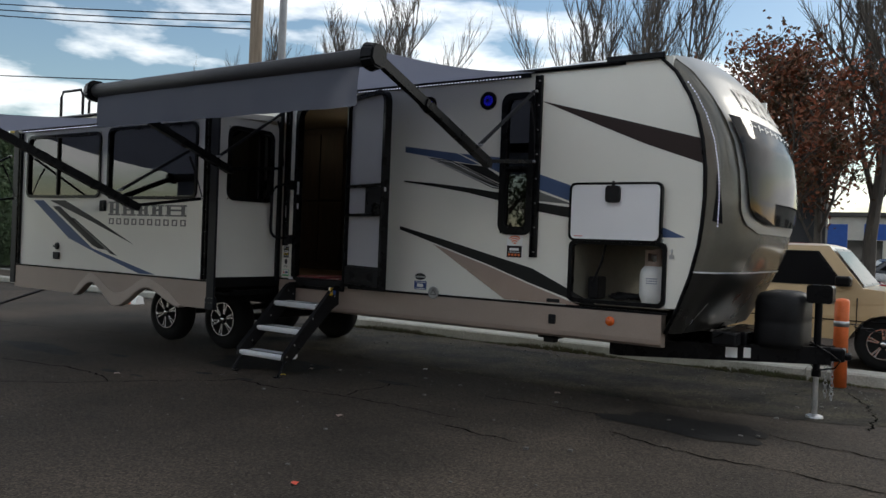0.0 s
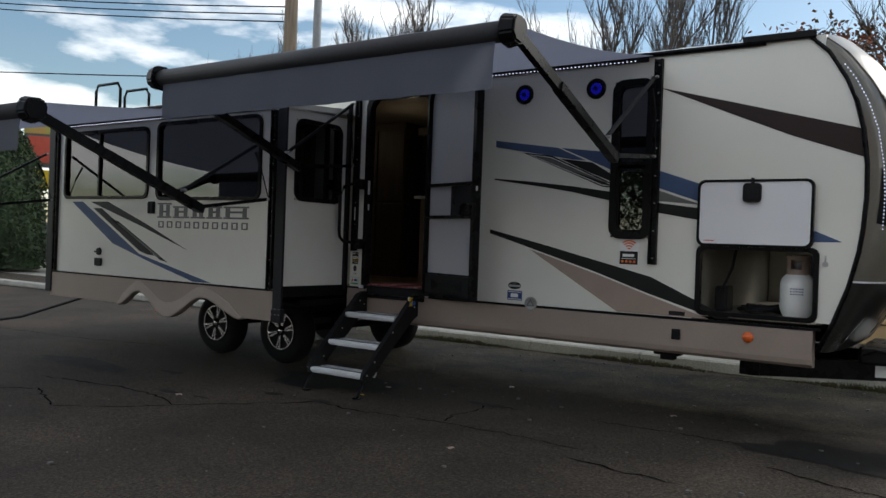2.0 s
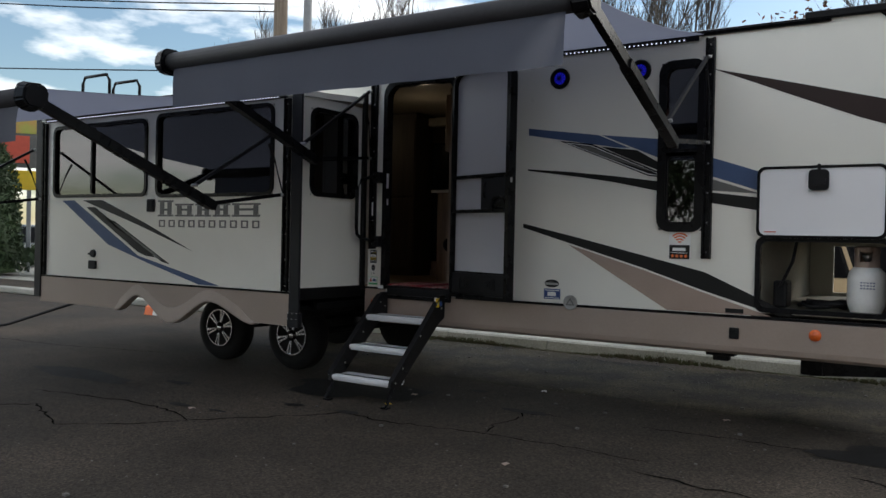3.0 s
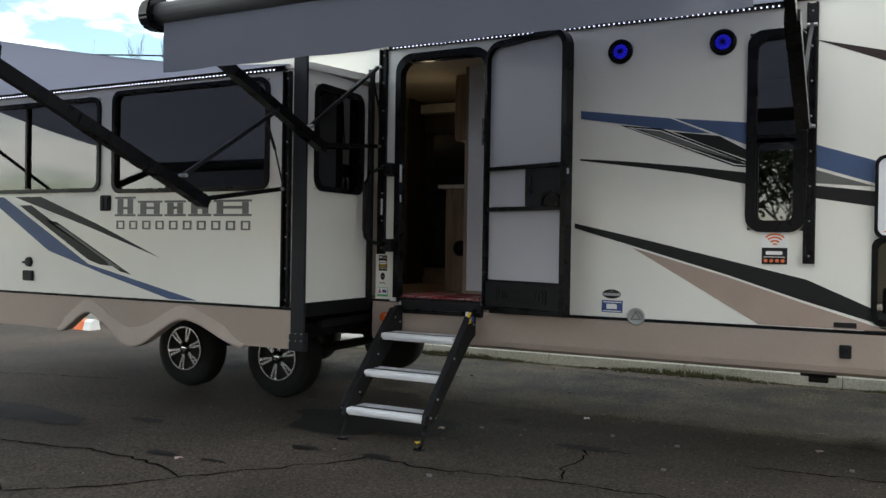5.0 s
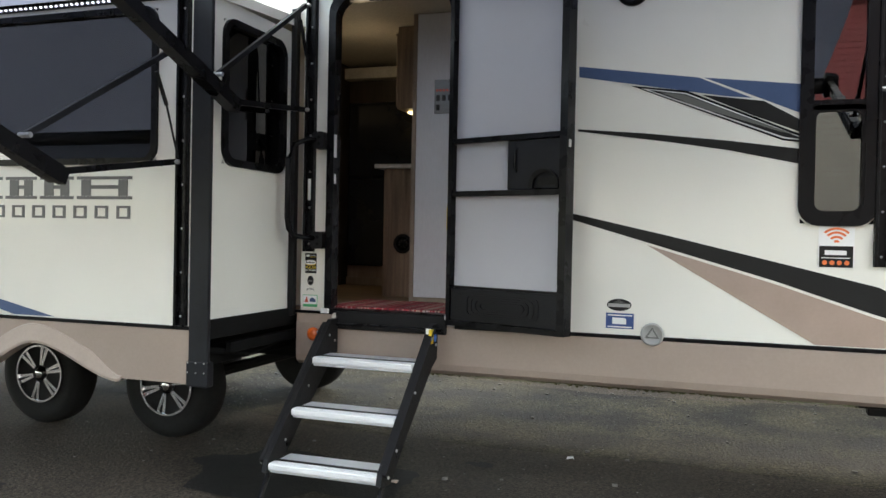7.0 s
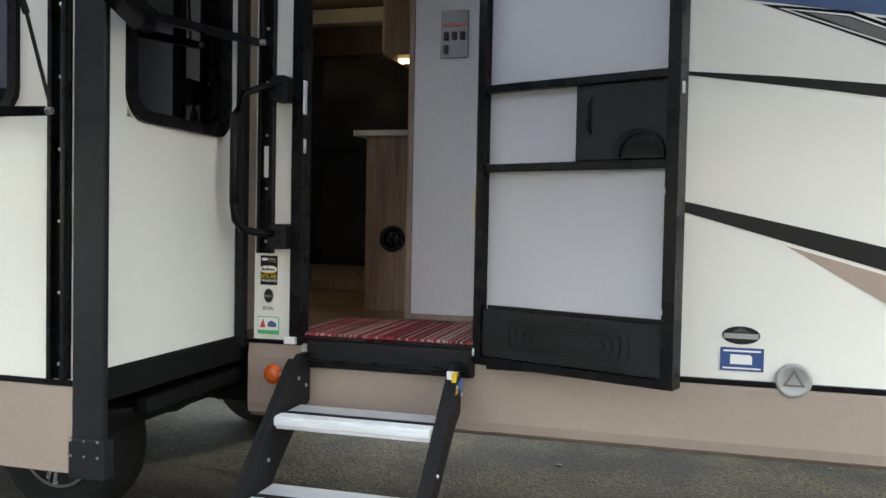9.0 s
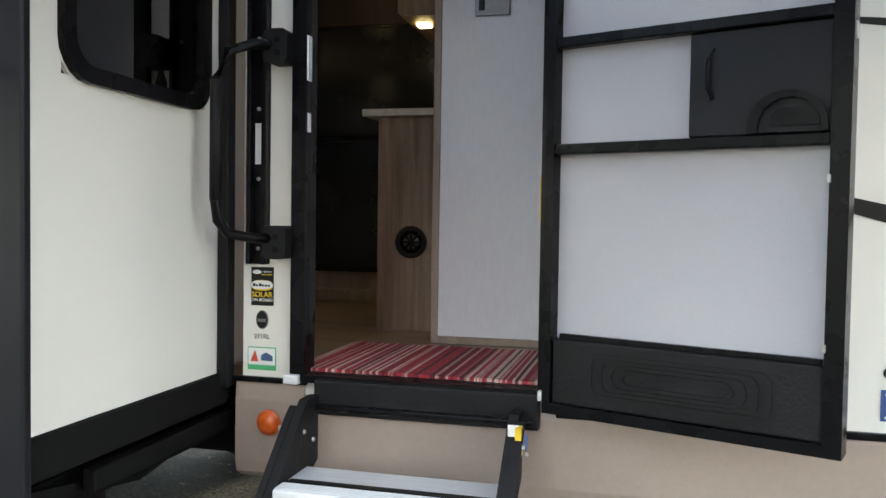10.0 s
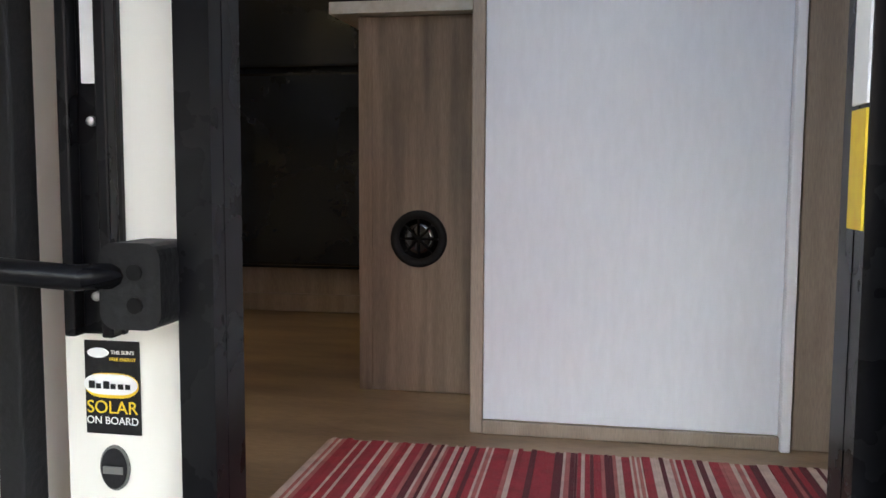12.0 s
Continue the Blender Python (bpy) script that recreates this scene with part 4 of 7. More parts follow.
def awning(name, x0, x1, face, z_fix, roll_y, roll_z, arms, elbow, strut_a, strut_b, low, rail_z, drop, tags):
    aw = base(name, (x0 + x1) / 2, face, z_fix, trailer)
    bm = bmesh.new()
    n = 12
    up = [(face - 0.01 + (roll_y - face) * i / n, z_fix + (roll_z + 0.06 - z_fix) * i / n - 0.05 * math.sin(math.pi * i / n)) for i in range(n + 1)]
    add_prism(bm, up + [(y, z + 0.004) for y, z in up[::-1]], x0 + 0.06, x1 - 0.06, "x")
    put("awning_fabric", bm, FABRIC, aw, label="dark slate fabric canopy")
    bm = bmesh.new()
    m = 40
    cols = []
    for i in range(m + 1):
        x = x0 + 0.1 + (x1 - x0 - 0.2) * i / m
        wv = 0.012 * math.sin(i * 0.9) + 0.006 * math.sin(i * 2.3)
        cols.append([bm.verts.new(p) for p in ((x, roll_y - 0.02, roll_z - 0.03), (x, roll_y - 0.03 + wv * 0.5, roll_z - drop * 0.5), (x, roll_y - 0.025 + wv, roll_z - drop))])
    for a, b in zip(cols, cols[1:]):
        for j in range(2):
            bm.faces.new((a[j], b[j], b[j + 1], a[j + 1]))
    put("valance", bm, FABRIC_PALE, aw, smooth=True)
    tube("roller", [(x0, roll_y, roll_z), (x1, roll_y, roll_z)], 0.062, ROLLER, aw, 16)
    for x in (x0, x1):
        bm = bmesh.new()
        s = 1 if x == x1 else -1
        hood = [(roll_y - 0.10, roll_z - 0.03), (roll_y - 0.085, roll_z + 0.06), (roll_y - 0.05, roll_z + 0.095), (roll_y + 0.06, roll_z + 0.10), (roll_y + 0.11, roll_z + 0.05), (roll_y + 0.10, roll_z - 0.06), (roll_y + 0.03, roll_z - 0.10), (roll_y - 0.06, roll_z - 0.085)]
        vs = add_prism(bm, hood, x - 0.05, x + 0.05, "x")
        for v in vs:
            if (v.co.x - x) * s > 0:
                v.co.y, v.co.z = roll_y + (v.co.y - roll_y) * 0.82, roll_z + (v.co.z - roll_z) * 0.82
        bmesh.ops.bevel(bm, geom=list(bm.edges), offset=0.012, segments=2, affect='EDGES')
        put("roller_cap", bm, BLACK, aw)
    for x in arms:
        arm = bmesh.new()
        bar(arm, (x, roll_y + 0.05, roll_z), (x, elbow[0], elbow[1]), 0.045, 0.07)
        bar(arm, (x + 0.001, roll_y + 0.6, roll_z + (elbow[1] - roll_z) * 0.35 - 0.012), (x + 0.001, elbow[0] - 0.04, elbow[1]), 0.068, 0.06)
        bar(arm, (x, elbow[0] - 0.05, elbow[1] + 0.02), (x, low[0], low[1]), 0.02, 0.03)
        put("arm", arm, BLACK, aw)
        st = bmesh.new()
        bar(st, (x, *strut_a), (x, *strut_b), 0.02, 0.026)
        put("brace", st, CHARCOAL, aw)
        gs = bmesh.new()
        mid = (strut_b[0] - 0.04, (strut_b[1] + low[1]) / 2)
        add_tube(gs, [(x + 0.03, strut_b[0] - 0.12, strut_b[1] - 0.12), (x + 0.03, mid[0], mid[1])], 0.011, 6)
        add_tube(gs, [(x + 0.03, mid[0], mid[1]), (x + 0.03, low[0] - 0.01, low[1] + 0.02)], 0.006, 6)
        put("gas_spring", gs, BLACK_MATT, aw)
        bm = bmesh.new()
        for (yy, zz) in (strut_a, strut_b, low):
            add_lathe(bm, [(0.012, -0.03), (0.012, 0.03)], (x, yy, zz), "x", 8)
        put("pivot_bolt", bm, STEEL, aw, split=True)
        awning_rail(x, face, *rail_z, aw)
    bm = bmesh.new()
    led_z = z_fix - 0.03
    n = int((x1 - x0 - 0.3) / 0.036)
    for i in range(n):
        xx = x0 + 0.15 + i * 0.036
        add_box(bm, xx - 0.0045, xx + 0.0045, face - 0.03, face - 0.02, led_z - 0.0045, led_z + 0.0045)
    put("led_strip", bm, LED_WHITE, aw, kind="stuff")
    box("led_channel", x0 + 0.1, x1 - 0.1, face - 0.02, face, led_z - 0.012, led_z + 0.03, CHARCOAL, aw)
    return aw


awning("entry_awning", -6.60, -3.36, WALL_Y, 2.99, 4.37, 2.635, (-3.37, -6.543), (5.93, 2.07), (5.75, 2.205), (6.65, 2.80), (6.65, 2.165), (1.30, 2.96), 0.33, "")
awning("slide_awning", -10.62, -6.70, SLIDE_Y, 2.67, 3.42, 2.25, (-6.785, -10.52), (5.0, 1.63), (4.79, 1.785), (5.67, 2.31), (5.735, 1.765), (0.915, 2.62), 0.28, "")

# blue-lit speakers under the canopy
for x in (-4.605, -3.915):
    sp = base("speaker", x, WALL_Y, 2.78, trailer)
    lathe("speaker_ring", [(0.088, 0), (0.085, -0.02), (0.07, -0.03), (0.055, -0.02), (0.05, 0)], (x, WALL_Y, 2.765), BLACK, sp, "y", 28)
    lathe("speaker_light", [(0.05, -0.012), (0.04, -0.016), (0.01, -0.02)], (x, WALL_Y, 2.765), LED_BLUE, sp, "y", 20)
    bm = bmesh.new()
    for i in range(6):
        a = math.pi * i / 6
        add_tube(bm, [(x - 0.05 * math.cos(a), WALL_Y - 0.024, 2.765 - 0.05 * math.sin(a)), (x + 0.05 * math.cos(a), WALL_Y - 0.024, 2.765 + 0.05 * math.sin(a))], 0.003, 4)
    put("speaker_grille", bm, BLACK, sp)


def marker(x, z, face, r=0.036):
    m = base("marker_lamp", x, face, z, trailer)
    lathe("lens", [(r, 0), (r * 0.97, -0.012), (r * 0.7, -0.02), (r * 0.1, -0.024)], (x, face - 0.012, z), ORANGE, m, "y", 20)
    lathe("lamp_rim", [(r * 1.15, 0.0), (r * 1.15, -0.008), (r, -0.01)], (x, face - 0.012, z), ORANGE, m, "y", 20)


marker(-2.60, 0.785, WALL_Y)
marker(-6.50, 0.79, WALL_Y)
bm = bmesh.new()
add_box(bm, -3.185, -3.115, WALL_Y - 0.03, WALL_Y - 0.01, 0.715, 0.80, 0.008)
add_box(bm, -3.17, -3.13, WALL_Y - 0.038, WALL_Y - 0.03, 0.765, 0.785, 0.004)
put("outlet_cover", bm, BLACK_MATT, trailer)
box("data_plate", -3.22, -3.09, WALL_Y - 0.006, WALL_Y - 0.001, 0.905, 0.938, GREY_DK, trailer, 0.002)
lathe("skirt_badge", [(0.062, -0.018), (0.062, -0.024), (0.05, -0.028), (0.045, -0.022), (0.01, -0.022)], (-4.46, WALL_Y, 0.905), SILVER, trailer, "y", 28)
bm = bmesh.new()
add_ring(bm, [(-4.498, 0.884), (-4.422, 0.884), (-4.46, 0.946)], [(-4.484, 0.892), (-4.436, 0.892), (-4.46, 0.931)], WALL_Y - 0.028, WALL_Y - 0.0225)
put("badge_mark", bm, GREY_MD, trailer)
# stickers beside the door: oval badge over a navy label
oval = [(-4.64 + 0.066 * math.cos(2 * math.pi * i / 28), 1.055 + 0.033 * math.sin(2 * math.pi * i / 28)) for i in range(28)]
prism("oval_sticker", oval, WALL_Y - 0.004, WALL_Y - 0.002, GREY_DK, trailer)
box("sticker_bar", -4.70, -4.58, WALL_Y - 0.0065, WALL_Y - 0.0045, 1.043, 1.062, SILVER, trailer, 0)
for k in range(4):
    box("sticker_bar", -4.668 + k * 0.008, -4.612 - k * 0.008, WALL_Y - 0.0065, WALL_Y - 0.0045, 1.067 + k * 0.005, 1.069 + k * 0.005, GREY_MD, trailer, 0)
navy = base("navy_sticker", -4.635, WALL_Y, 0.92, trailer)
box("sticker_sheet", -4.71, -4.56, WALL_Y - 0.004, WALL_Y - 0.002, 0.925, 1.01, NAVY, navy, 0)
bm = bmesh.new()
add_prism(bm, [(-4.675, 0.95), (-4.60, 0.95), (-4.60, 0.978), (-4.61, 0.985), (-4.675, 0.985)], WALL_Y - 0.0065, WALL_Y - 0.0045)
add_prism(bm, [(-4.70, 0.995), (-4.57, 0.995), (-4.57, 1.001), (-4.70, 1.001)], WALL_Y - 0.0065, WALL_Y - 0.0045)
add_prism(bm, [(-4.70, 0.932), (-4.57, 0.932), (-4.57, 0.938), (-4.70, 0.938)], WALL_Y - 0.0065, WALL_Y - 0.0045)
put("sticker_print", bm, PALE, navy, kind="stuff")
# antenna sticker: orange arcs over a dark panel
ant = base("antenna_sticker", -3.57, WALL_Y, 1.29, trailer)
box("sticker_sheet", -3.655, -3.49, WALL_Y - 0.004, WALL_Y - 0.002, 1.29, 1.50, PALE, ant, 0)
box("sticker_panel", -3.65, -3.495, WALL_Y - 0.0065, WALL_Y - 0.0045, 1.293, 1.40, GREY_DK, ant, 0)
bm = bmesh.new()
for r in (0.02, 0.042, 0.064, 0.084):
    loop_o = [(-3.572 + r * math.cos(radians(a)), 1.41 + r * math.sin(radians(a))) for a in range(45, 136, 10)]
    loop_i = [(-3.572 + (r - 0.011) * math.cos(radians(a)), 1.41 + (r - 0.011) * math.sin(radians(a))) for a in range(45, 136, 10)]
    for i in range(9):
        add_prism(bm, [loop_o[i], loop_o[i + 1], loop_i[i + 1], loop_i[i]], WALL_Y - 0.0065, WALL_Y - 0.0045)
for i in range(4):
    add_lathe(bm, [(0.012, 0), (0.012, 0.002)], (-3.625 + i * 0.034, WALL_Y - 0.0085, 1.316), "y", 12)
put("sticker_print", bm, ORANGE_PAINT, ant, kind="stuff")
bm = bmesh.new()
add_prism(bm, [(-3.625, 1.355), (-3.525, 1.355), (-3.525, 1.378), (-3.625, 1.378)], WALL_Y - 0.0085, WALL_Y - 0.007)
add_prism(bm, [(-3.64, 1.338), (-3.51, 1.338), (-3.51, 1.342), (-3.64, 1.342)], WALL_Y - 0.0085, WALL_Y - 0.007)
put("sticker_print", bm, PALE, ant, kind="stuff")

# ---- open storage hatch with a pass-through bay ----
bay = base("storage_bay", -2.57, WALL_Y, 0.94, trailer)
hx0, hx1, hz0, hz1 = HATCH
bm = bmesh.new()
add_ring(bm, rounded(hx0 - 0.015, hx1 + 0.015, hz0 - 0.015, hz1 + 0.015, 0.06), rounded(hx0 + 0.02, hx1 - 0.02, hz0 + 0.02, hz1 - 0.02, 0.05), WALL_Y - 0.018, WALL_Y + 0.03)
add_ring(bm, [(hx1, hz1), (hx0, hz1), (hx0, hz0), (hx1, hz0)], [(hx1 - 0.02, hz1 - 0.02), (hx0 + 0.02, hz1 - 0.02), (hx0 + 0.02, hz0 + 0.02), (hx1 - 0.02, hz0 + 0.02)], WALL_Y + 0.01, WALL_Y + 0.04)
put("hatch_frame", bm, BLACK, bay)
bm = bmesh.new()
add_box(bm, hx0 - 0.03, hx1 + 0.03, WALL_Y + 0.05, FAR_Y - 0.05, 0.91, 0.945)
add_box(bm, hx0 - 0.03, hx1 + 0.03, WALL_Y + 0.05, FAR_Y - 0.05, 1.50, 1.53)
add_box(bm, hx0 - 0.04, hx0 - 0.005, WALL_Y + 0.05, FAR_Y - 0.05, 0.945, 1.50)
add_box(bm, hx1 + 0.005, hx1 + 0.04, WALL_Y + 0.05, FAR_Y - 0.05, 0.945, 1.50)
put("bay_lining", bm, BIN_LINING, bay, label="beige lined pass-through compartment")
bm = bmesh.new()
add_prism(bm, rounded(-2.995, -2.175, 1.475, 1.965, 0.05), WALL_Y - 0.055, WALL_Y - 0.02)
put("hatch_door", bm, WHITE, bay, label="white hatch door folded up against the wall")
bm = bmesh.new()
add_ring(bm, rounded(-3.005, -2.165, 1.465, 1.975, 0.055), rounded(-2.985, -2.185, 1.485, 1.955, 0.045), WALL_Y - 0.06, WALL_Y - 0.018)
put("hatch_door_edge", bm, BLACK, bay)
bm = bmesh.new()
add_prism(bm, rounded(-2.66, -2.53, 1.80, 1.945, 0.03), WALL_Y - 0.085, WALL_Y - 0.055)
add_prism(bm, rounded(-2.64, -2.55, 1.83, 1.90, 0.02), WALL_Y - 0.095, WALL_Y - 0.085)
add_box(bm, -2.605, -2.585, WALL_Y - 0.08, WALL_Y - 0.05, 1.945, 1.985, 0.004)
put("hatch_latch", bm, BLACK_MATT, bay)
bm = bmesh.new()
add_prism(bm, [(-2.95, 1.505), (-2.87, 1.505), (-2.87, 1.512), (-2.95, 1.512)], WALL_Y - 0.058, WALL_Y - 0.0555)
put("hatch_print", bm, RED, bay)
bm = bmesh.new()
add_prism(bm, rounded(-2.105, -2.065, 1.34, 1.375, 0.012), WALL_Y - 0.012, WALL_Y)
add_box(bm, -2.09, -2.08, WALL_Y - 0.02, WALL_Y - 0.002, 1.37, 1.42, 0.003)
put("hatch_catch", bm, STEEL, trailer)

bottle = base("gas_cylinder", -2.31, 6.98, 0.945, label="white painted steel gas cylinder standing in the storage bay", category="gas cylinder")
lathe("cylinder_body", [(0.10, 0.0), (0.105, 0.02), (0.118, 0.05), (0.125, 0.08), (0.125, 0.25), (0.115, 0.29), (0.085, 0.325), (0.03, 0.345)], (-2.31, 6.98, 0.945), BOTTLE, bottle, "z", 32)
bm = bmesh.new()
for a0 in (200, 20):
    pts = [(-2.31 + 0.085 * math.cos(radians(a0 + i * 14)), 6.98 + 0.085 * math.sin(radians(a0 + i * 14))) for i in range(11)]
    pin = [(-2.31 + 0.079 * math.cos(radians(a0 + i * 14)), 6.98 + 0.079 * math.sin(radians(a0 + i * 14))) for i in range(11)]
    for i in range(10):
        for zz0, zz1 in ((1.26, 1.31), (1.38, 1.41)) if i in (3, 4, 5, 6) else ((1.26, 1.41),):
            add_prism(bm, [pts[i], pts[i + 1], pin[i + 1], pin[i]], zz0, zz1, "z")
put("collar", bm, TAN, bottle)
lathe("valve", [(0.02, 0.34), (0.02, 0.38), (0.032, 0.39), (0.032, 0.42), (0.01, 0.42)], (-2.31, 6.98, 0.945), STEEL, bottle, "z", 12)
bm = bmesh.new()
for z, w in ((1.16, 0.05), (1.14, 0.04), (1.12, 0.055)):
    for i in range(5):
        a = radians(-100 + i * 9)
        add_box(bm, -2.31 + 0.127 * math.cos(a) - 0.006, -2.31 + 0.127 * math.cos(a) + 0.006, 6.98 + 0.127 * math.sin(a) - 0.002, 6.98 + 0.127 * math.sin(a) + 0.002, z, z + 0.008)
put("printed_band", bm, BLUE, bottle)
bm = bmesh.new()
add_box(bm, -2.40, -2.28, 7.2, 7.3, 0.947, 1.42, 0.004)
put("carton", bm, TAN, None, label="tall brown cardboard carton in the storage bay", category="carton")
bm = bmesh.new()
r2 = random.Random(3)
for k in range(3):
    pts = [(-2.62 + 0.16 * math.cos(i * 0.5 + k) + 0.03 * k, 7.15 + 0.14 * math.sin(i * 0.5 + k), 0.965 + 0.012 * k + 0.008 * (i % 3)) for i in range(14)]
    add_tube(bm, pts, 0.016, 6)
put("cable_coil", bm, BLACK_MATT, None, smooth=True, label="coiled black power cord on the bay floor", category="cable")
bm = bmesh.new()
add_box(bm, -2.94, -2.84, 7.0, 7.2, 0.947, 1.15, 0.02)
add_tube(bm, [(-2.89, 7.0, 1.1), (-2.8, 6.98, 1.3), (-2.78, 7.0, 1.45)], 0.012, 6)
put("pump_box", bm, BLACK_MATT, None, label="small black box with a pull strap in the bay", category="box")

# ---- hitch ----
hitch = base("hitch", -1.4, 7.95, 0.4, trailer)
bm = bmesh.new()
for s in (-1, 1):
    a, b = Vector((-2.7, 7.95 + s * 0.8, 0.52)), Vector((-1.05, 7.95 + s * 0.06, 0.55))
    dd = (b - a).normalized()
    sd = Vector((-dd.y, dd.x, 0)) * 0.035
    vs = []
    for p in (a, b):
        for q in (sd + Vector((0, 0, 0.075)), -sd + Vector((0, 0, 0.075)), -sd - Vector((0, 0, 0.075)), sd - Vector((0, 0, 0.075))):
            vs.append(bm.verts.new(p + q))
    for f in ((0, 1, 2, 3), (7, 6, 5, 4), (0, 4, 5, 1), (1, 5, 6, 2), (2, 6, 7, 3), (3, 7, 4, 0)):
        bm.faces.new([vs[i] for i in f])
add_box(bm, -1.15, -0.93, 7.89, 8.01, 0.5, 0.62, 0.02)
add_box(bm, -1.0, -0.88, 7.91, 7.99, 0.52, 0.58, 0.02)
add_box(bm, -2.75, -2.6, 7.1, 8.8, 0.45, 0.6, 0.01)
add_box(bm, -1.95, -1.65, 7.5, 8.4, 0.6, 0.72, 0.02)
put("a_frame", bm, BLACK, hitch, label="black steel A-frame with ball coupler")
bm = bmesh.new()
add_tube(bm, [(-1.15, 7.88, 0.4), (-1.15, 7.88, 1.0)], 0.032, 12)
add_tube(bm, [(-1.15, 7.88, 0.36), (-1.15, 7.88, 0.42)], 0.04, 12)
add_prism(bm, rounded(-1.24, -1.03, 1.0, 1.16, 0.03), 7.80, 7.96)
put("jack_body", bm, BLACK, hitch)
bm = bmesh.new()
add_tube(bm, [(-1.15, 7.88, 0.02), (-1.15, 7.88, 0.4)], 0.024, 12)
add_lathe(bm, [(0.075, 0), (0.07, 0.015), (0.03, 0.03)], (-1.15, 7.88, 0.002), "z", 16)
put("jack_leg", bm, STEEL, hitch)
bm = bmesh.new()
for cxx in (-1.02, -1.07):
    for i in range(9):
        zc = 0.48 - i * 0.036 + (0.0 if cxx == -1.02 else 0.015)
        loop = [(cxx + (0.014 * math.cos(t) if i % 2 else 0.004 * math.cos(t)), 7.86 + (0.004 * math.cos(t) if i % 2 else 0.014 * math.cos(t)), zc + 0.024 * math.sin(t)) for t in [2 * math.pi * q / 8 for q in range(9)]]
        add_tube(bm, loop, 0.004, 4)
put("safety_chain", bm, STEEL, hitch)
bm = bmesh.new()
add_tube(bm, [(-1.2, 7.85, 0.66), (-1.14, 7.78, 0.64), (-1.02, 7.76, 0.58), (-0.95, 7.8, 0.52), (-1.0, 7.85, 0.45), (-1.15, 7.82, 0.42), (-1.2, 7.82, 0.5)], 0.008, 6)
put("breakaway_cable", bm, BLACK, hitch, smooth=True)
bm = bmesh.new()
sec = []
for z, k in ((0.60, 0.97), (0.66, 1.0), (0.80, 1.0), (0.82, 0.98), (0.84, 1.0), (0.98, 1.0), (1.04, 0.93), (1.07, 0.82), (1.09, 0.5), (1.092, 0.1)):
    sec.append([bm.verts.new((-1.45 + 0.21 * k * c, 7.95 + 0.36 * k * s, z)) for c, s in [(math.copysign(abs(math.cos(a)) ** 0.55, math.cos(a)), math.copysign(abs(math.sin(a)) ** 0.55, math.sin(a))) for a in [2 * math.pi * i / 32 for i in range(32)]]])
for a, b in zip(sec, sec[1:]):
    for i in range(32):
        bm.faces.new((a[i], a[(i + 1) % 32], b[(i + 1) % 32], b[i]))
bm.faces.new(sec[0][::-1]), bm.faces.new(sec[-1])
put("gas_bottle_cover", bm, BLACK_MATT, hitch, smooth=True, label="black moulded gas bottle cover")
bm = bmesh.new()
add_box(bm, -1.92, -1.7, 7.35, 7.6, 0.60, 0.72, 0.02)
add_tube(bm, [(-1.9, 7.36, 0.66), (-1.8, 7.3, 0.72), (-1.7, 7.35, 0.70)], 0.008, 6)
put("battery_tray", bm, BLACK_MATT, hitch)
for xx, ww, z in ((-1.78, 0.10, 0.555), (-1.66, 0.06, 0.56)):
    s = (xx + 2.7) / 1.65
    yy = 7.15 + 0.74 * s - 0.046
    bm = bmesh.new()
    add_box(bm, -ww / 2, ww / 2, -0.001, 0.001, -0.045, 0.045, 0, Matrix.Translation((xx, yy - 0.002, z - 0.02)) @ Matrix.Rotation(math.atan2(0.74, 1.65), 4, 'Z'))
    put("frame_label", bm, PALE, hitch)

# ---- entry door, opened back against the wall ----
bm = bmesh.new()
dx0, dx1, dz0, dz1 = DOOR
add_ring(bm, arched(dx0 - 0.035, dx1 + 0.035, dz0 - 0.02, dz1 + 0.035, 0.15), arched(dx0 + 0.012, dx1 - 0.012, dz0 + 0.004, dz1 - 0.02, 0.12), WALL_Y - 0.03, WALL_Y + 0.056)
add_ring(bm, [(dx1, dz1), (dx0, dz1), (dx0, dz0), (dx1, dz0)], [(dx1 - 0.013, dz1 - 0.03), (dx0 + 0.013, dz1 - 0.03), (dx0 + 0.013, dz0 + 0.006), (dx1 - 0.013, dz0 + 0.006)], WALL_Y + 0.004, WALL_Y + 0.055)
put("door_frame", bm, BLACK, trailer)
bm = bmesh.new()
loop = rounded(dx0, dx1, dz0 + 0.3, dz1, 0.13, 8)[:18]
outer = squared(dx0, dx1, dz0 + 0.3, dz1, loop, 0.13)
for k in (0, 9):
    corner = (dx1, dz1) if k == 0 else (dx0, dz1)
    add_prism(bm, loop[k:k + 9] + [corner], WALL_Y - 0.001, WALL_Y + 0.003)
put("corner_filler", bm, GELCOAT, trailer, split=True)
bm = bmesh.new()
add_box(bm, dx0 + 0.0125, dx0 + 0.02, WALL_Y - 0.028, WALL_Y + 0.0, 1.88, 2.02, 0.002)
add_box(bm, dx0 + 0.0125, dx0 + 0.018, WALL_Y - 0.02, WALL_Y + 0.0, 1.72, 1.78, 0.002)
add_box(bm, dx0 - 0.05, dx0 + 0.0, WALL_Y - 0.05, WALL_Y - 0.02, 0.925, 0.955, 0.004)
add_box(bm, dx1 - 0.01, dx1 + 0.045, WALL_Y - 0.05, WALL_Y - 0.02, 0.925, 0.955, 0.004)
put("strike_plate", bm, ALUMINIUM, trailer, split=True)
leaf = base("entry_door", -5.60, 6.70, 0.90, trailer)
SWING = Matrix.Translation((-5.60, 6.715, 0)) @ Matrix.Rotation(radians(-20.5), 4, 'Z')


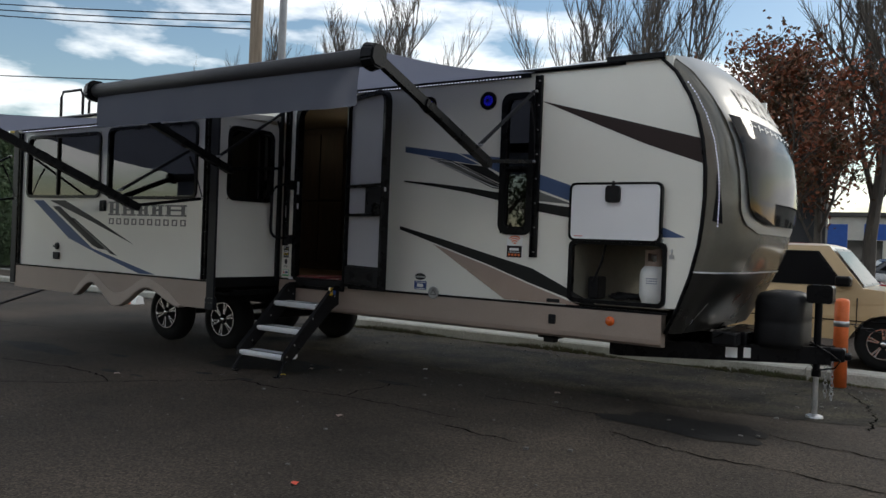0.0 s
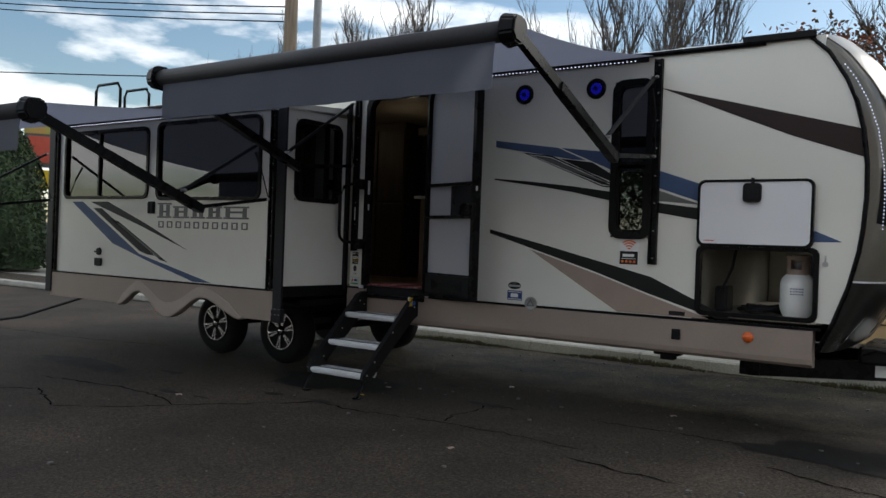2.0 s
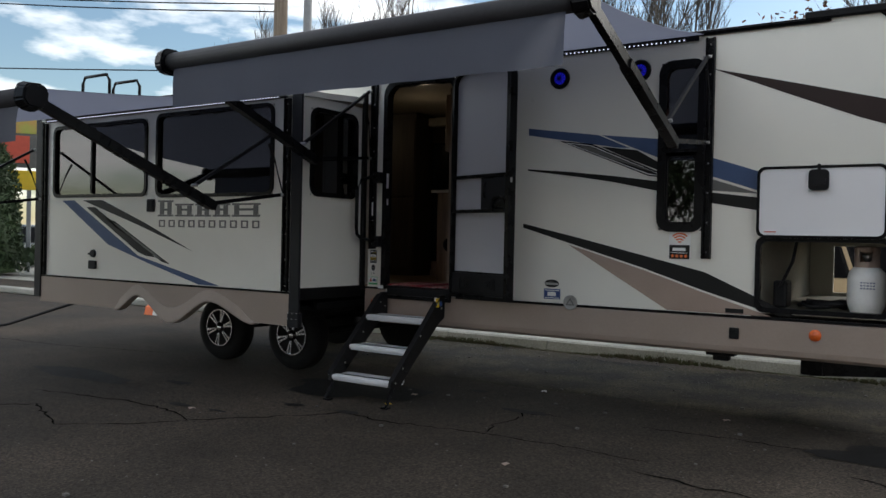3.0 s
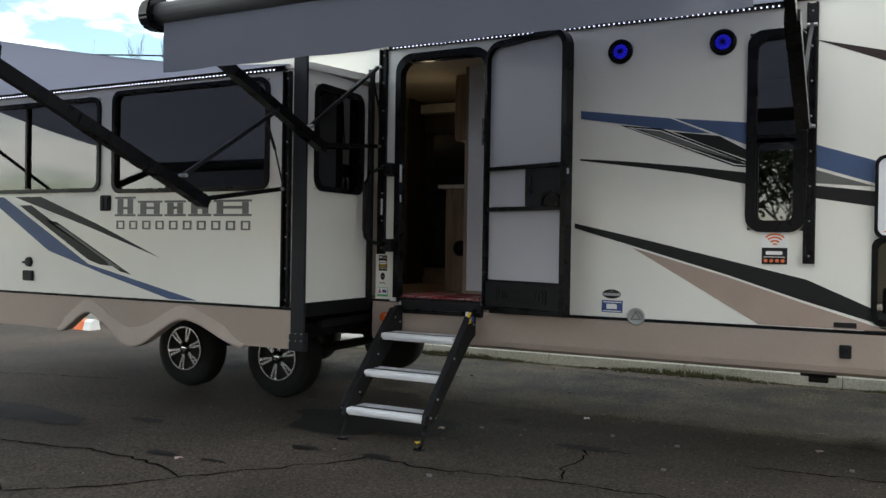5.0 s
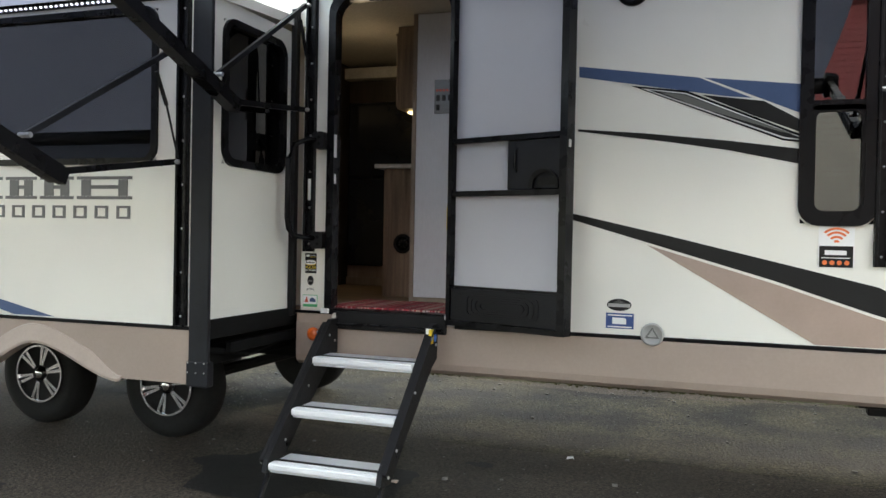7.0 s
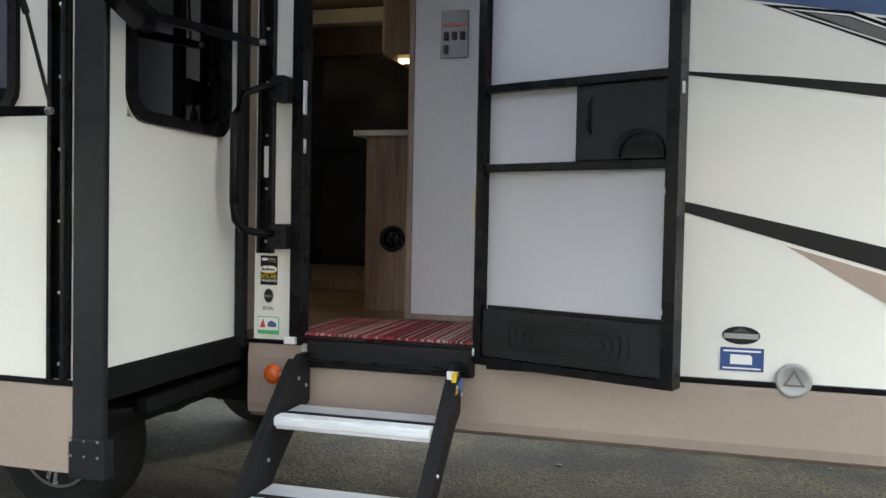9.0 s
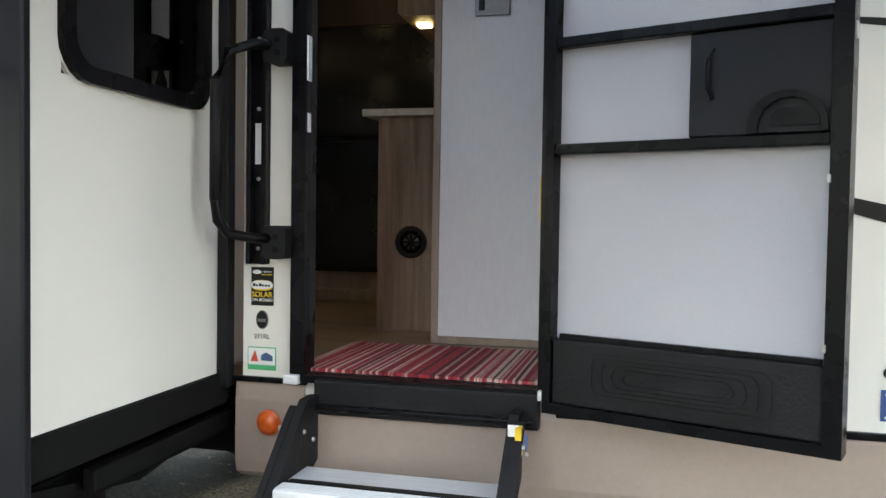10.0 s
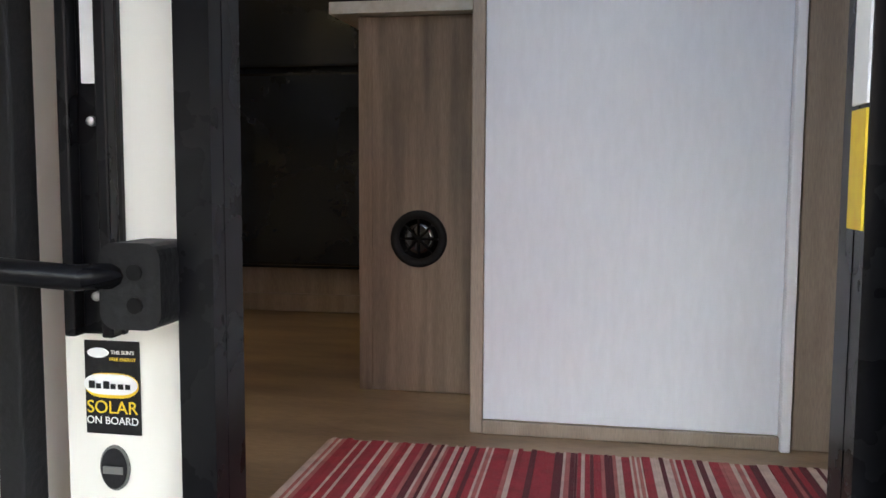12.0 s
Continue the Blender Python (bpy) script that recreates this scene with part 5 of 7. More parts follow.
def leaf_part(name, build, mat, label="", split=False):
    bm = bmesh.new()
    build(bm)
    bmesh.ops.transform(bm, matrix=SWING, verts=bm.verts)
    return put(name, bm, mat, leaf, split=split, label=label)


LW, LZ0, LZ1 = 0.785, 0.90, 2.90
leaf_part("door_edge", lambda b: add_ring(b, arched(0, LW, LZ0, LZ1, 0.14), arched(0.024, LW - 0.044, LZ0 + 0.03, LZ1 - 0.04, 0.1), -0.045, 0.03), BLACK)
leaf_part("door_skin", lambda b: add_prism(b, arched(0.02, LW - 0.03, LZ0 + 0.02, LZ1 - 0.03, 0.1), 0.0, 0.022), SCREENED, "pale panel behind fine screen")
leaf_part("screen_rail", lambda b: [add_box(b, 0.024, LW - 0.044, -0.04, -0.002, z - 0.015, z + 0.015, 0.004) for z in (1.655, 1.955)] + [add_box(b, 0.04, LW - 0.05, -0.02, -0.002, 1.115, 1.13, 0.002)], BLACK, split=True)
leaf_part("kick_panel", lambda b: [add_box(b, 0.025, LW - 0.045, -0.034, -0.002, LZ0 + 0.031, 1.115, 0.006)] + [add_ring(b, rounded(0.14 + k, LW - 0.16 - k, 0.965 + k * 0.4, 1.085 - k * 0.4, 0.03), rounded(0.15 + k, LW - 0.17 - k, 0.972 + k * 0.4, 1.078 - k * 0.4, 0.025), -0.040, -0.03) for k in (0, 0.03, 0.06, 0.09)], BLACK_MATT)
leaf_part("slider_panel", lambda b: [add_box(b, 0.40, LW - 0.045, -0.025, -0.002, 1.672, 1.938, 0.004)], CHARCOAL, "dark smoky sliding panel by the handle")


def leaf_handle(b):
    add_tube(b, [(0.46, -0.025, 1.765), (0.45, -0.036, 1.795), (0.45, -0.036, 1.865), (0.46, -0.025, 1.895)], 0.006, 6)
    add_ring(b, arched(0.55, LW - 0.05, 1.674, 1.775, 0.085, 10), arched(0.575, LW - 0.065, 1.674, 1.758, 0.07, 10), -0.045, -0.024)
    add_prism(b, arched(0.60, LW - 0.07, 1.69, 1.735, 0.035, 6), -0.034, -0.0255)


leaf_part("door_handle", leaf_handle, BLACK, split=True)
leaf_part("door_latch", lambda b: [add_box(b, LW - 0.012, LW + 0.006, -0.03, -0.01, 1.885, 1.925, 0.003), add_box(b, LW - 0.05, LW - 0.04, -0.05, -0.044, 1.55, 1.57, 0.002), add_box(b, LW - 0.05, LW - 0.04, -0.05, -0.044, 1.15, 1.17, 0.002)], STEEL)
box("frame_label", dx1 - 0.0155, dx1 - 0.0125, WALL_Y - 0.028, WALL_Y + 0.02, 1.45, 1.58, YELLOW, trailer, 0)
box("frame_label", dx1 - 0.0155, dx1 - 0.0125, WALL_Y - 0.028, WALL_Y + 0.02, 1.585, 1.70, PALE, trailer, 0)

# grab handle beside the door
grab = base("grab_handle", -6.495, WALL_Y, 1.33, trailer)
bm = bmesh.new()
gx = -6.465
curve = [(gx, WALL_Y - 0.05, 1.985), (gx - 0.05, WALL_Y - 0.10, 1.985), (gx - 0.10, WALL_Y - 0.17, 1.95), (gx - 0.125, WALL_Y - 0.20, 1.86), (gx - 0.125, WALL_Y - 0.20, 1.50), (gx - 0.12, WALL_Y - 0.195, 1.44), (gx - 0.10, WALL_Y - 0.17, 1.40), (gx - 0.05, WALL_Y - 0.10, 1.385), (gx, WALL_Y - 0.05, 1.385)]
add_tube(bm, curve, 0.016, 10)
put("handle_bar", bm, BLACK, grab, smooth=True)
bm = bmesh.new()
add_tube(bm, curve[3:5], 0.0175, 10)
put("foam_grip", bm, BLACK_MATT, grab, smooth=True)
bm = bmesh.new()
for z in (1.985, 1.375):
    add_prism(bm, rounded(gx - 0.035, gx + 0.045, z - 0.055, z + 0.05, 0.02), WALL_Y - 0.075, WALL_Y)
put("handle_bracket", bm, BLACK_MATT, grab, split=True)
bm = bmesh.new()
for z in (1.985, 1.375):
    for dz in (-0.025, 0.015):
        add_lathe(bm, [(0.010, 0), (0.010, -0.003), (0.004, -0.003)], (gx + 0.012, WALL_Y - 0.075, z + dz), "y", 10)
put("bracket_hole", bm, UNDER, grab, kind="stuff")
bm = bmesh.new()
add_box(bm, -6.553, -6.531, WALL_Y - 0.018, WALL_Y - 0.0135, 1.62, 1.75, 0)
put("rail_label", bm, PALE, trailer)

# door-side stickers with their writing
st = base("sticker_column", -6.463, WALL_Y, 1.293, trailer)
SXC, SY = -6.463, WALL_Y - 0.003
box("sticker_sheet", SXC - 0.047, SXC + 0.047, SY, SY + 0.002, 1.143, 1.293, BLACK_MATT, st, 0)
prism("sticker_print", [(SXC + 0.046 * c, 1.222 + 0.02 * s) for c, s in [(math.copysign(abs(math.cos(a)) ** 0.6, math.cos(a)), math.sin(a)) for a in [2 * math.pi * i / 24 for i in range(24)]]], SY - 0.003, SY - 0.001, YELLOW, st)
prism("sticker_print", [(SXC + 0.046 * c, 1.2245 + 0.0165 * s) for c, s in [(math.copysign(abs(math.cos(a)) ** 0.6, math.cos(a)), math.sin(a)) for a in [2 * math.pi * i / 24 for i in range(24)]]], SY - 0.005, SY - 0.0035, PALE, st)
bm = bmesh.new()
for i, (w, h) in enumerate(((0.01, 0.012), (0.008, 0.008), (0.01, 0.012), (0.008, 0.008), (0.009, 0.008), (0.008, 0.008))):
    xx = SXC - 0.036 + i * 0.0125
    add_prism(bm, [(xx, 1.218), (xx + w, 1.218), (xx + w, 1.218 + h), (xx, 1.218 + h)], SY - 0.0065, SY - 0.0055)
put("sticker_print", bm, BLACK_MATT, st, kind="stuff")
lettering("sticker_words", "SOLAR", SXC, 1.186, SY - 0.002, 0.029, YELLOW, st)
lettering("sticker_words", "ON BOARD", SXC, 1.165, SY - 0.002, 0.017, PALE, st)
lettering("sticker_words", "THE SUN'S", SXC + 0.02, 1.275, SY - 0.002, 0.0085, PALE, st)
lettering("sticker_words", "FREE ENERGY", SXC + 0.02, 1.264, SY - 0.002, 0.0075, YELLOW, st)
prism("sticker_print", [(SXC - 0.022 + 0.018 * math.cos(a), 1.274 + 0.008 * math.sin(a)) for a in [2 * math.pi * i / 16 for i in range(16)]], SY - 0.003, SY - 0.001, PALE, st)
ov = [2 * math.pi * i / 28 for i in range(28)]
prism("oval_sticker", [(SXC + 0.026 * math.cos(a), 1.088 + 0.037 * math.sin(a)) for a in ov], SY, SY + 0.002, GREY_MD, st)
prism("oval_print", [(SXC + 0.022 * math.cos(a), 1.088 + 0.033 * math.sin(a)) for a in ov], SY - 0.003, SY - 0.001, BLACK_MATT, st)
box("oval_bar", SXC - 0.017, SXC + 0.017, SY - 0.0055, SY - 0.004, 1.08, 1.092, GREY_MD, st, 0)
lettering("model_number", "271RL", SXC, 1.022, SY - 0.001, 0.026, BLACK_MATT, st)
box("permit_sticker", SXC - 0.06, SXC + 0.06, SY, SY + 0.002, 0.891, 0.981, GREEN, st, 0)
box("permit_sheet", SXC - 0.056, SXC + 0.056, SY - 0.003, SY - 0.001, 0.912, 0.977, PALE, st, 0)
prism("permit_mark", [(SXC - 0.045, 0.925), (SXC - 0.012, 0.925), (SXC - 0.026, 0.97)], SY - 0.006, SY - 0.004, RED, st)
prism("permit_mark", [(SXC + 0.0, 0.93), (SXC + 0.048, 0.928), (SXC + 0.048, 0.948), (SXC + 0.02, 0.962), (SXC + 0.0, 0.95)], SY - 0.006, SY - 0.004, BLUE, st)
st.location, st.scale = (-6.532, WALL_Y, 1.290), (0.83, 1, 0.83)

# ---- entry steps ----
steps = base("entry_steps", -6.0, 6.3, 0, trailer)
box("sill_plate", -6.335, -5.625, WALL_Y - 0.045, WALL_Y - 0.014, 0.835, 0.945, BLACK_MATT, steps, 0.008)
box("sill_lip", -6.32, -5.64, WALL_Y - 0.075, WALL_Y - 0.045, 0.855, 0.872, BLACK, steps, 0.005)
for x, s in ((-5.70, 1), (-6.315, -1)):
    bm = bmesh.new()
    side = [(6.70, 0.90), (6.62, 0.90), (6.58, 0.87), (5.92, 0.235), (5.90, 0.17), (6.02, 0.15), (6.22, 0.33), (6.62, 0.66), (6.70, 0.70)]
    add_prism(bm, side, x, x + 0.028 * s, "x")
    add_prism(bm, [(6.60, 0.885), (6.57, 0.865), (5.91, 0.23), (5.93, 0.21)], x + 0.0285 * s, x + 0.05 * s, "x")
    put("stringer", bm, BLACK_MATT, steps)
    bm = bmesh.new()
    add_tube(bm, [(x + 0.012 * s, 5.98, 0.2), (x + 0.02 * s, 5.86, 0.02)], 0.014, 6)
    add_box(bm, x - 0.02, x + 0.045, 5.83, 5.885, 0.007, 0.02, 0.004)
    add_box(bm, x + 0.0 * s, x + 0.03 * s, 6.1, 6.15, 0.26, 0.28)
    put("foot", bm, BLACK, steps)
    bm = bmesh.new()
    for yy, zz in ((6.55, 0.84), (6.3, 0.58), (6.05, 0.33), (5.95, 0.22), (6.62, 0.8)):
        add_lathe(bm, [(0.009, 0), (0.008, 0.006 * s), (0.003, 0.008 * s)], (x + 0.05 * s, yy - 0.01, zz - 0.01), "x", 8)
        add_lathe(bm, [(0.008, 0), (0.007, -0.005 * s), (0.003, -0.006 * s)], (x, yy + 0.04, zz - 0.03), "x", 8)
    put("bolt", bm, STEEL, steps, kind="stuff")


def tread(z, y0):
    t = base("tread", -6.0, y0, z, steps)
    bm = bmesh.new()
    add_box(bm, -6.312, -5.702, y0, y0 + 0.075, z - 0.035, z, 0.006)
    add_box(bm, -6.312, -5.702, y0 + 0.10, y0 + 0.235, z - 0.035, z - 0.001, 0.006)
    add_box(bm, -6.312, -5.702, y0 + 0.02, y0 + 0.22, z - 0.05, z - 0.036, 0.004)
    for i in range(5):
        add_box(bm, -6.31, -5.704, y0 + 0.012 + i * 0.012, y0 + 0.017 + i * 0.012, z, z + 0.002)
    put("tread_plate", bm, ALUMINIUM, t)
    box("grip_strip", -6.30, -5.715, y0 + 0.0755, y0 + 0.0995, z - 0.03, z + 0.003, BLACK_MATT, t, 0)


for z, y0 in ((0.705, 6.37), (0.455, 6.14), (0.215, 5.91)):
    tread(z, y0)
bm = bmesh.new()
add_box(bm, -5.672, -5.655, 6.55, 6.585, 0.80, 0.88, 0.0)
put("caution_label", bm, YELLOW, steps)
bm = bmesh.new()
add_box(bm, -5.694, -5.664, 6.562, 6.566, 0.815, 0.885, 0, Matrix.Translation((0, 0, 0)))
put("caution_label", bm, PALE, steps)
lathe("maker_badge", [(0.024, 0.05), (0.024, 0.053), (0.01, 0.053)], (-5.70, 6.60, 0.83), SIGN_BLUE, steps, "x", 16)

# ---- roof fittings ----
bm = bmesh.new()
for y in (6.95, 7.40):
    add_tube(bm, [(-11.59, y, 1.6), (-11.59, y, 3.36), (-11.54, y, 3.44), (-11.08, y, 3.44), (-11.02, y, 3.36), (-11.02, y, 3.05)], 0.02, 6)
for z in (1.8, 2.1, 2.4, 2.7, 3.0):
    add_tube(bm, [(-11.59, 6.95, z), (-11.59, 7.40, z)], 0.016, 6)
put("roof_ladder", bm, BLACK, trailer, smooth=True)
bm = bmesh.new()
add_box(bm, -8.6, -7.2, 7.3, 8.0, 3.16, 3.2, 0.006)
for x in (-8.5, -7.3):
    add_box(bm, x - 0.02, x + 0.02, 7.35, 7.95, 3.08, 3.16)
put("solar_panel", bm, GLOSS_BLACK, trailer)
bm = bmesh.new()
add_prism(bm, [(-3.75, 3.1), (-3.65, 3.22), (-3.5, 3.25), (-3.1, 3.25), (-2.95, 3.2), (-2.9, 3.1)], 7.6, 8.3)
put("air_conditioner", bm, PALE, trailer)

# ---- interior seen through the doorway ----
box("floor", -11.5, -3.06, WALL_Y + 0.05, FAR_Y - 0.05, 0.905, FLOOR_Z, VINYL_FLOOR, None, 0, label="brown wood-look vinyl floor inside the trailer", category="floor", kind="structure")
bm = bmesh.new()
add_box(bm, -11.5, -3.06, WALL_Y + 0.051, FAR_Y - 0.051, 2.945, 2.975)
put("ceiling", bm, CREAM_WALL, None, label="cream ceiling panel inside the trailer", category="ceiling", kind="structure")
box("wall_inner", -11.5, -3.06, FAR_Y - 0.075, FAR_Y - 0.052, FLOOR_Z + 0.002, 2.944, CREAM_WALL, None, 0, label="cream inner wall on the far side", category="wall", kind="structure")
box("wall_bedroom", -3.1, -3.062, WALL_Y + 0.052, FAR_Y - 0.08, FLOOR_Z + 0.002, 2.944, CREAM_WALL, None, 0, label="cream inner wall towards the nose", category="wall", kind="structure")
part_wall = box("wall_partition", -6.138, -5.535, 7.50, 7.54, FLOOR_Z + 0.03, 2.94, LINEN, None, 0.002, label="pale linen-textured partition panel facing the entry", category="wall", kind="structure")
bm = bmesh.new()
add_box(bm, -6.166, -6.138, 7.49, 7.56, FLOOR_Z + 0.001, 2.94, 0.003)
add_box(bm, -6.138, -5.535, 7.488, 7.5, FLOOR_Z + 0.001, FLOOR_Z + 0.03, 0.002)
put("trim", bm, WOOD_PALE, None, label="pale wood edging round the partition", category="trim", kind="structure")
box("trim_edge", -5.5345, -5.515, 7.478, 7.54, FLOOR_Z + 0.001, 2.94, WHITE, None, 0.003, label="white edge strip of the partition beside the closet", category="trim", kind="structure")
bm = bmesh.new()
add_box(bm, -5.508, -5.30, 7.50, 7.53, FLOOR_Z + 0.001, 2.94, 0.002)
put("wall_closet", bm, WOOD_PALE, None, label="grey wood closet side beside the partition", category="wall", kind="structure")
box("wall_bath", -5.30, -5.26, WALL_Y + 0.052, 9.0, FLOOR_Z + 0.001, 2.94, CREAM_WALL, None, 0, label="plain cream inner dividing wall", category="wall", kind="structure")

panel = base("switch_panel", -5.935, 7.5, 2.25, label="brushed metal switch panel with black rocker switches on the partition", category="switch panel")
box("plate", -6.005, -5.865, 7.488, 7.4995, 2.25, 2.48, PLATE, panel, 0.003)
bm = bmesh.new()
for i in range(3):
    add_box(bm, -5.988 + i * 0.042, -5.964 + i * 0.042, 7.478, 7.4878, 2.335, 2.375, 0.003)
add_box(bm, -5.988, -5.964, 7.478, 7.4878, 2.27, 2.31, 0.003)
put("switch", bm, BLACK, panel, split=True)
bm = bmesh.new()
for i in range(5):
    add_box(bm, -5.992 + i * 0.024, -5.975 + i * 0.024, 7.483, 7.4878, 2.40, 2.415, 0.001)
put("indicator", bm, RED, panel, kind="stuff")

cab = base("kitchen_cabinet", -6.342, 7.82, FLOOR_Z, label="grey-brown wood kitchen cabinet end with a round black vent", category="cabinet")
box("cabinet_body", -6.492, -6.155, 7.80, 8.3, FLOOR_Z + 0.001, 1.905, WOOD, cab, 0.003)
box("corner_strip", -6.497, -6.462, 7.796, 7.7995, FLOOR_Z + 0.002, 1.904, WOOD, cab, 0.001)
bm = bmesh.new()
add_prism(bm, [(-6.562, 7.76), (-6.150, 7.76), (-6.150, 8.35), (-6.522, 8.35)], 1.906, 1.935, "z")
put("countertop", bm, LAMINATE, cab)
lathe("vent_ring", [(0.072, 0.0), (0.072, -0.008), (0.064, -0.012), (0.052, -0.008), (0.05, -0.001)], (-6.342, 7.8, 1.352), BLACK_MATT, cab, "y", 32)
lathe("vent_core", [(0.05, -0.002), (0.03, -0.003), (0.01, -0.004)], (-6.342, 7.8, 1.352), GLOSS_BLACK, cab, "y", 24)
bm = bmesh.new()
for i in range(4):
    a = math.pi * i / 4
    add_tube(bm, [(-6.342 - 0.05 * math.cos(a), 7.793, 1.352 - 0.05 * math.sin(a)), (-6.342 + 0.05 * math.cos(a), 7.793, 1.352 + 0.05 * math.sin(a))], 0.003, 4)
put("vent_vane", bm, BLACK, cab)
upper = base("wall_cabinet", -6.25, 7.9, 2.3, label="brown wood wall cabinet hung over the counter", category="cabinet")
box("cabinet_body", -6.40, -6.135, 7.78, 8.4, 2.34, 2.94, WOOD, upper, 0.003)
box("cabinet_door", -6.418, -6.401, 7.80, 8.38, 2.36, 2.90, WOOD, upper, 0.003)
box("lamp_strip", -6.36, -6.30, 7.9, 7.96, 2.325, 2.339, LAMP_WARM, upper, 0.002, label="warm light under the cabinet")
box("back_panel", -6.33, -6.135, 8.35, 8.38, 1.94, 2.339, WOOD, upper, 0.002)
fridge = base("refrigerator", -6.9, 9.0, FLOOR_Z, label="tall glossy black refrigerator built in along the far wall", category="refrigerator")
box("fridge_body", -7.35, -6.5, 8.95, 9.07, 1.135, 2.60, FRIDGE, fridge, 0.004)
box("fridge_door", -7.33, -6.52, 8.91, 8.948, 1.15, 1.92, FRIDGE, fridge, 0.012)
box("freezer_door", -7.33, -6.52, 8.91, 8.948, 1.94, 2.58, FRIDGE, fridge, 0.012)
box("plinth", -7.35, -6.5, 8.97, 9.07, FLOOR_Z + 0.001, 1.134, WOOD_PALE, fridge, 0.002)
box("plinth_step", -7.35, -6.5, 8.94, 8.97, FLOOR_Z + 0.001, 1.03, WOOD_PALE, fridge, 0.004)
pantry = base("tall_cabinet", -8.0, 8.8, FLOOR_Z, label="brown wood tall cabinet beside the refrigerator", category="cabinet")
box("cabinet_body", -8.7, -7.37, 8.62, 9.07, FLOOR_Z + 0.001, 2.94, WOOD_DARK, pantry, 0.004)
bm = bmesh.new()
for x in (-8.68, -8.24, -7.80):
    add_box(bm, x, x + 0.42, 8.60, 8.618, 1.05, 1.9, 0.004)
    add_box(bm, x, x + 0.42, 8.60, 8.618, 1.93, 2.85, 0.004)
put("cabinet_door", bm, WOOD_DARK, pantry, split=True)
box("cornice", -7.36, -6.49, 8.86, 9.07, 2.802, 2.90, LAMINATE, fridge, 0.004)
box("fridge_top_cabinet", -7.35, -6.5, 8.95, 9.07, 2.602, 2.80, WOOD_DARK, fridge, 0.004)

rug = base("entry_rug", -5.95, 7.1, FLOOR_Z, label="red striped woven rug lying inside the doorway", category="rug")
cols = [material("rug_crimson", (0.30, 0.022, 0.035), 0.95, vary=0.2, scale=30, bump=0.5, bump_scale=300), material("rug_cream", (0.55, 0.42, 0.36), 0.95, vary=0.15, scale=30, bump=0.5, bump_scale=300), material("rug_maroon", (0.10, 0.012, 0.02), 0.95, vary=0.2, scale=30, bump=0.5, bump_scale=300), material("rug_rose", (0.38, 0.12, 0.11), 0.95, vary=0.2, scale=30, bump=0.5, bump_scale=300)]
rr = random.Random(12)
strips = [[] for _ in cols]
x = -6.44
while x < -5.46:
    k = rr.choices((0, 1, 2, 3), (4, 5, 3, 2))[0]
    w = {0: rr.uniform(0.007, 0.018), 1: rr.uniform(0.003, 0.007), 2: rr.uniform(0.004, 0.012), 3: rr.uniform(0.004, 0.009)}[k]
    strips[k].append((x, x + w))
    x += w
for k, rows in enumerate(strips):
    bm = bmesh.new()
    for a, b in rows:
        add_box(bm, a, b - 0.0005, 6.775 + rr.uniform(-0.004, 0.004), 7.37 + rr.uniform(-0.006, 0.006), FLOOR_Z + 0.0005, FLOOR_Z + 0.010 + rr.uniform(0, 0.002), 0.0)
    put("rug_stripe", bm, cols[k], rug)

for x, y in ((-6.45, 8.0), (-7.3, 7.6), (-8.9, 7.4), (-7.6, 6.6)):
    pk = base("ceiling_lamp", x, y, 2.9 if y > 6.75 else 2.6, label="small round warm ceiling lamp switched on", category="lamp", group="ceiling lamps")
    zt = 2.945 if y > 6.75 else 2.63
    lathe("lamp_ring", [(0.055, 0), (0.055, -0.012), (0.045, -0.016), (0.04, -0.012)], (x, y, zt), CHROME, pk, "z", 20)
    lathe("lamp_lens", [(0.04, -0.004), (0.035, -0.02), (0.01, -0.024)], (x, y, zt), LAMP_WARM, pk, "z", 20)
for nm, x, y, z, e in (("ceiling_light", -6.7, 7.8, 2.55, 0.3), ("ceiling_light", -8.6, 7.5, 2.8, 0.8)):
    lp = new(nm, bpy.data.lights.new(nm, 'POINT'))
    lp.data.energy, lp.data.shadow_soft_size, lp.data.color = e, 0.06, (1.0, 0.8, 0.55)
    lp.location = (x, y, z)

# ---- surroundings ----
post = base("bollard", -1.26, 9.88, 0, label="orange painted steel bollard standing by the kerb", category="bollard")
lathe("bollard_tube", [(0.075, 0.0), (0.075, 0.93), (0.06, 0.955), (0.02, 0.965)], (-1.26, 9.88, 0), ORANGE_PAINT, post, "z", 20)
lathe("chain_band", [(0.079, 0.66), (0.08, 0.70), (0.076, 0.72)], (-1.26, 9.88, 0), STEEL, post, "z", 16)


def chain(name, a, b, sag, links, label):
    bm = bmesh.new()
    a, b = Vector(a), Vector(b)
    for i in range(links):
        s = (i + 0.5) / links
        p = a.lerp(b, s) - Vector((0, 0, sag * 4 * s * (1 - s)))
        d = (b - a).normalized()
        u = Vector((0, 0, 1)) if i % 2 else Vector((-d.y, d.x, 0))
        L = (b - a).length / links * 0.68
        add_tube(bm, [p + d * L * math.cos(t) + u * 0.018 * math.sin(t) for t in [2 * math.pi * q / 8 for q in range(9)]], 0.006, 4)
    put(name, bm, BLACK_MATT, None, label=label, category="chain")


chain("barrier_chain", (-1.19, 9.9, 0.70), (1.4, 10.6, 0.72), 0.22, 44, "dark steel barrier chain hanging from the bollard")


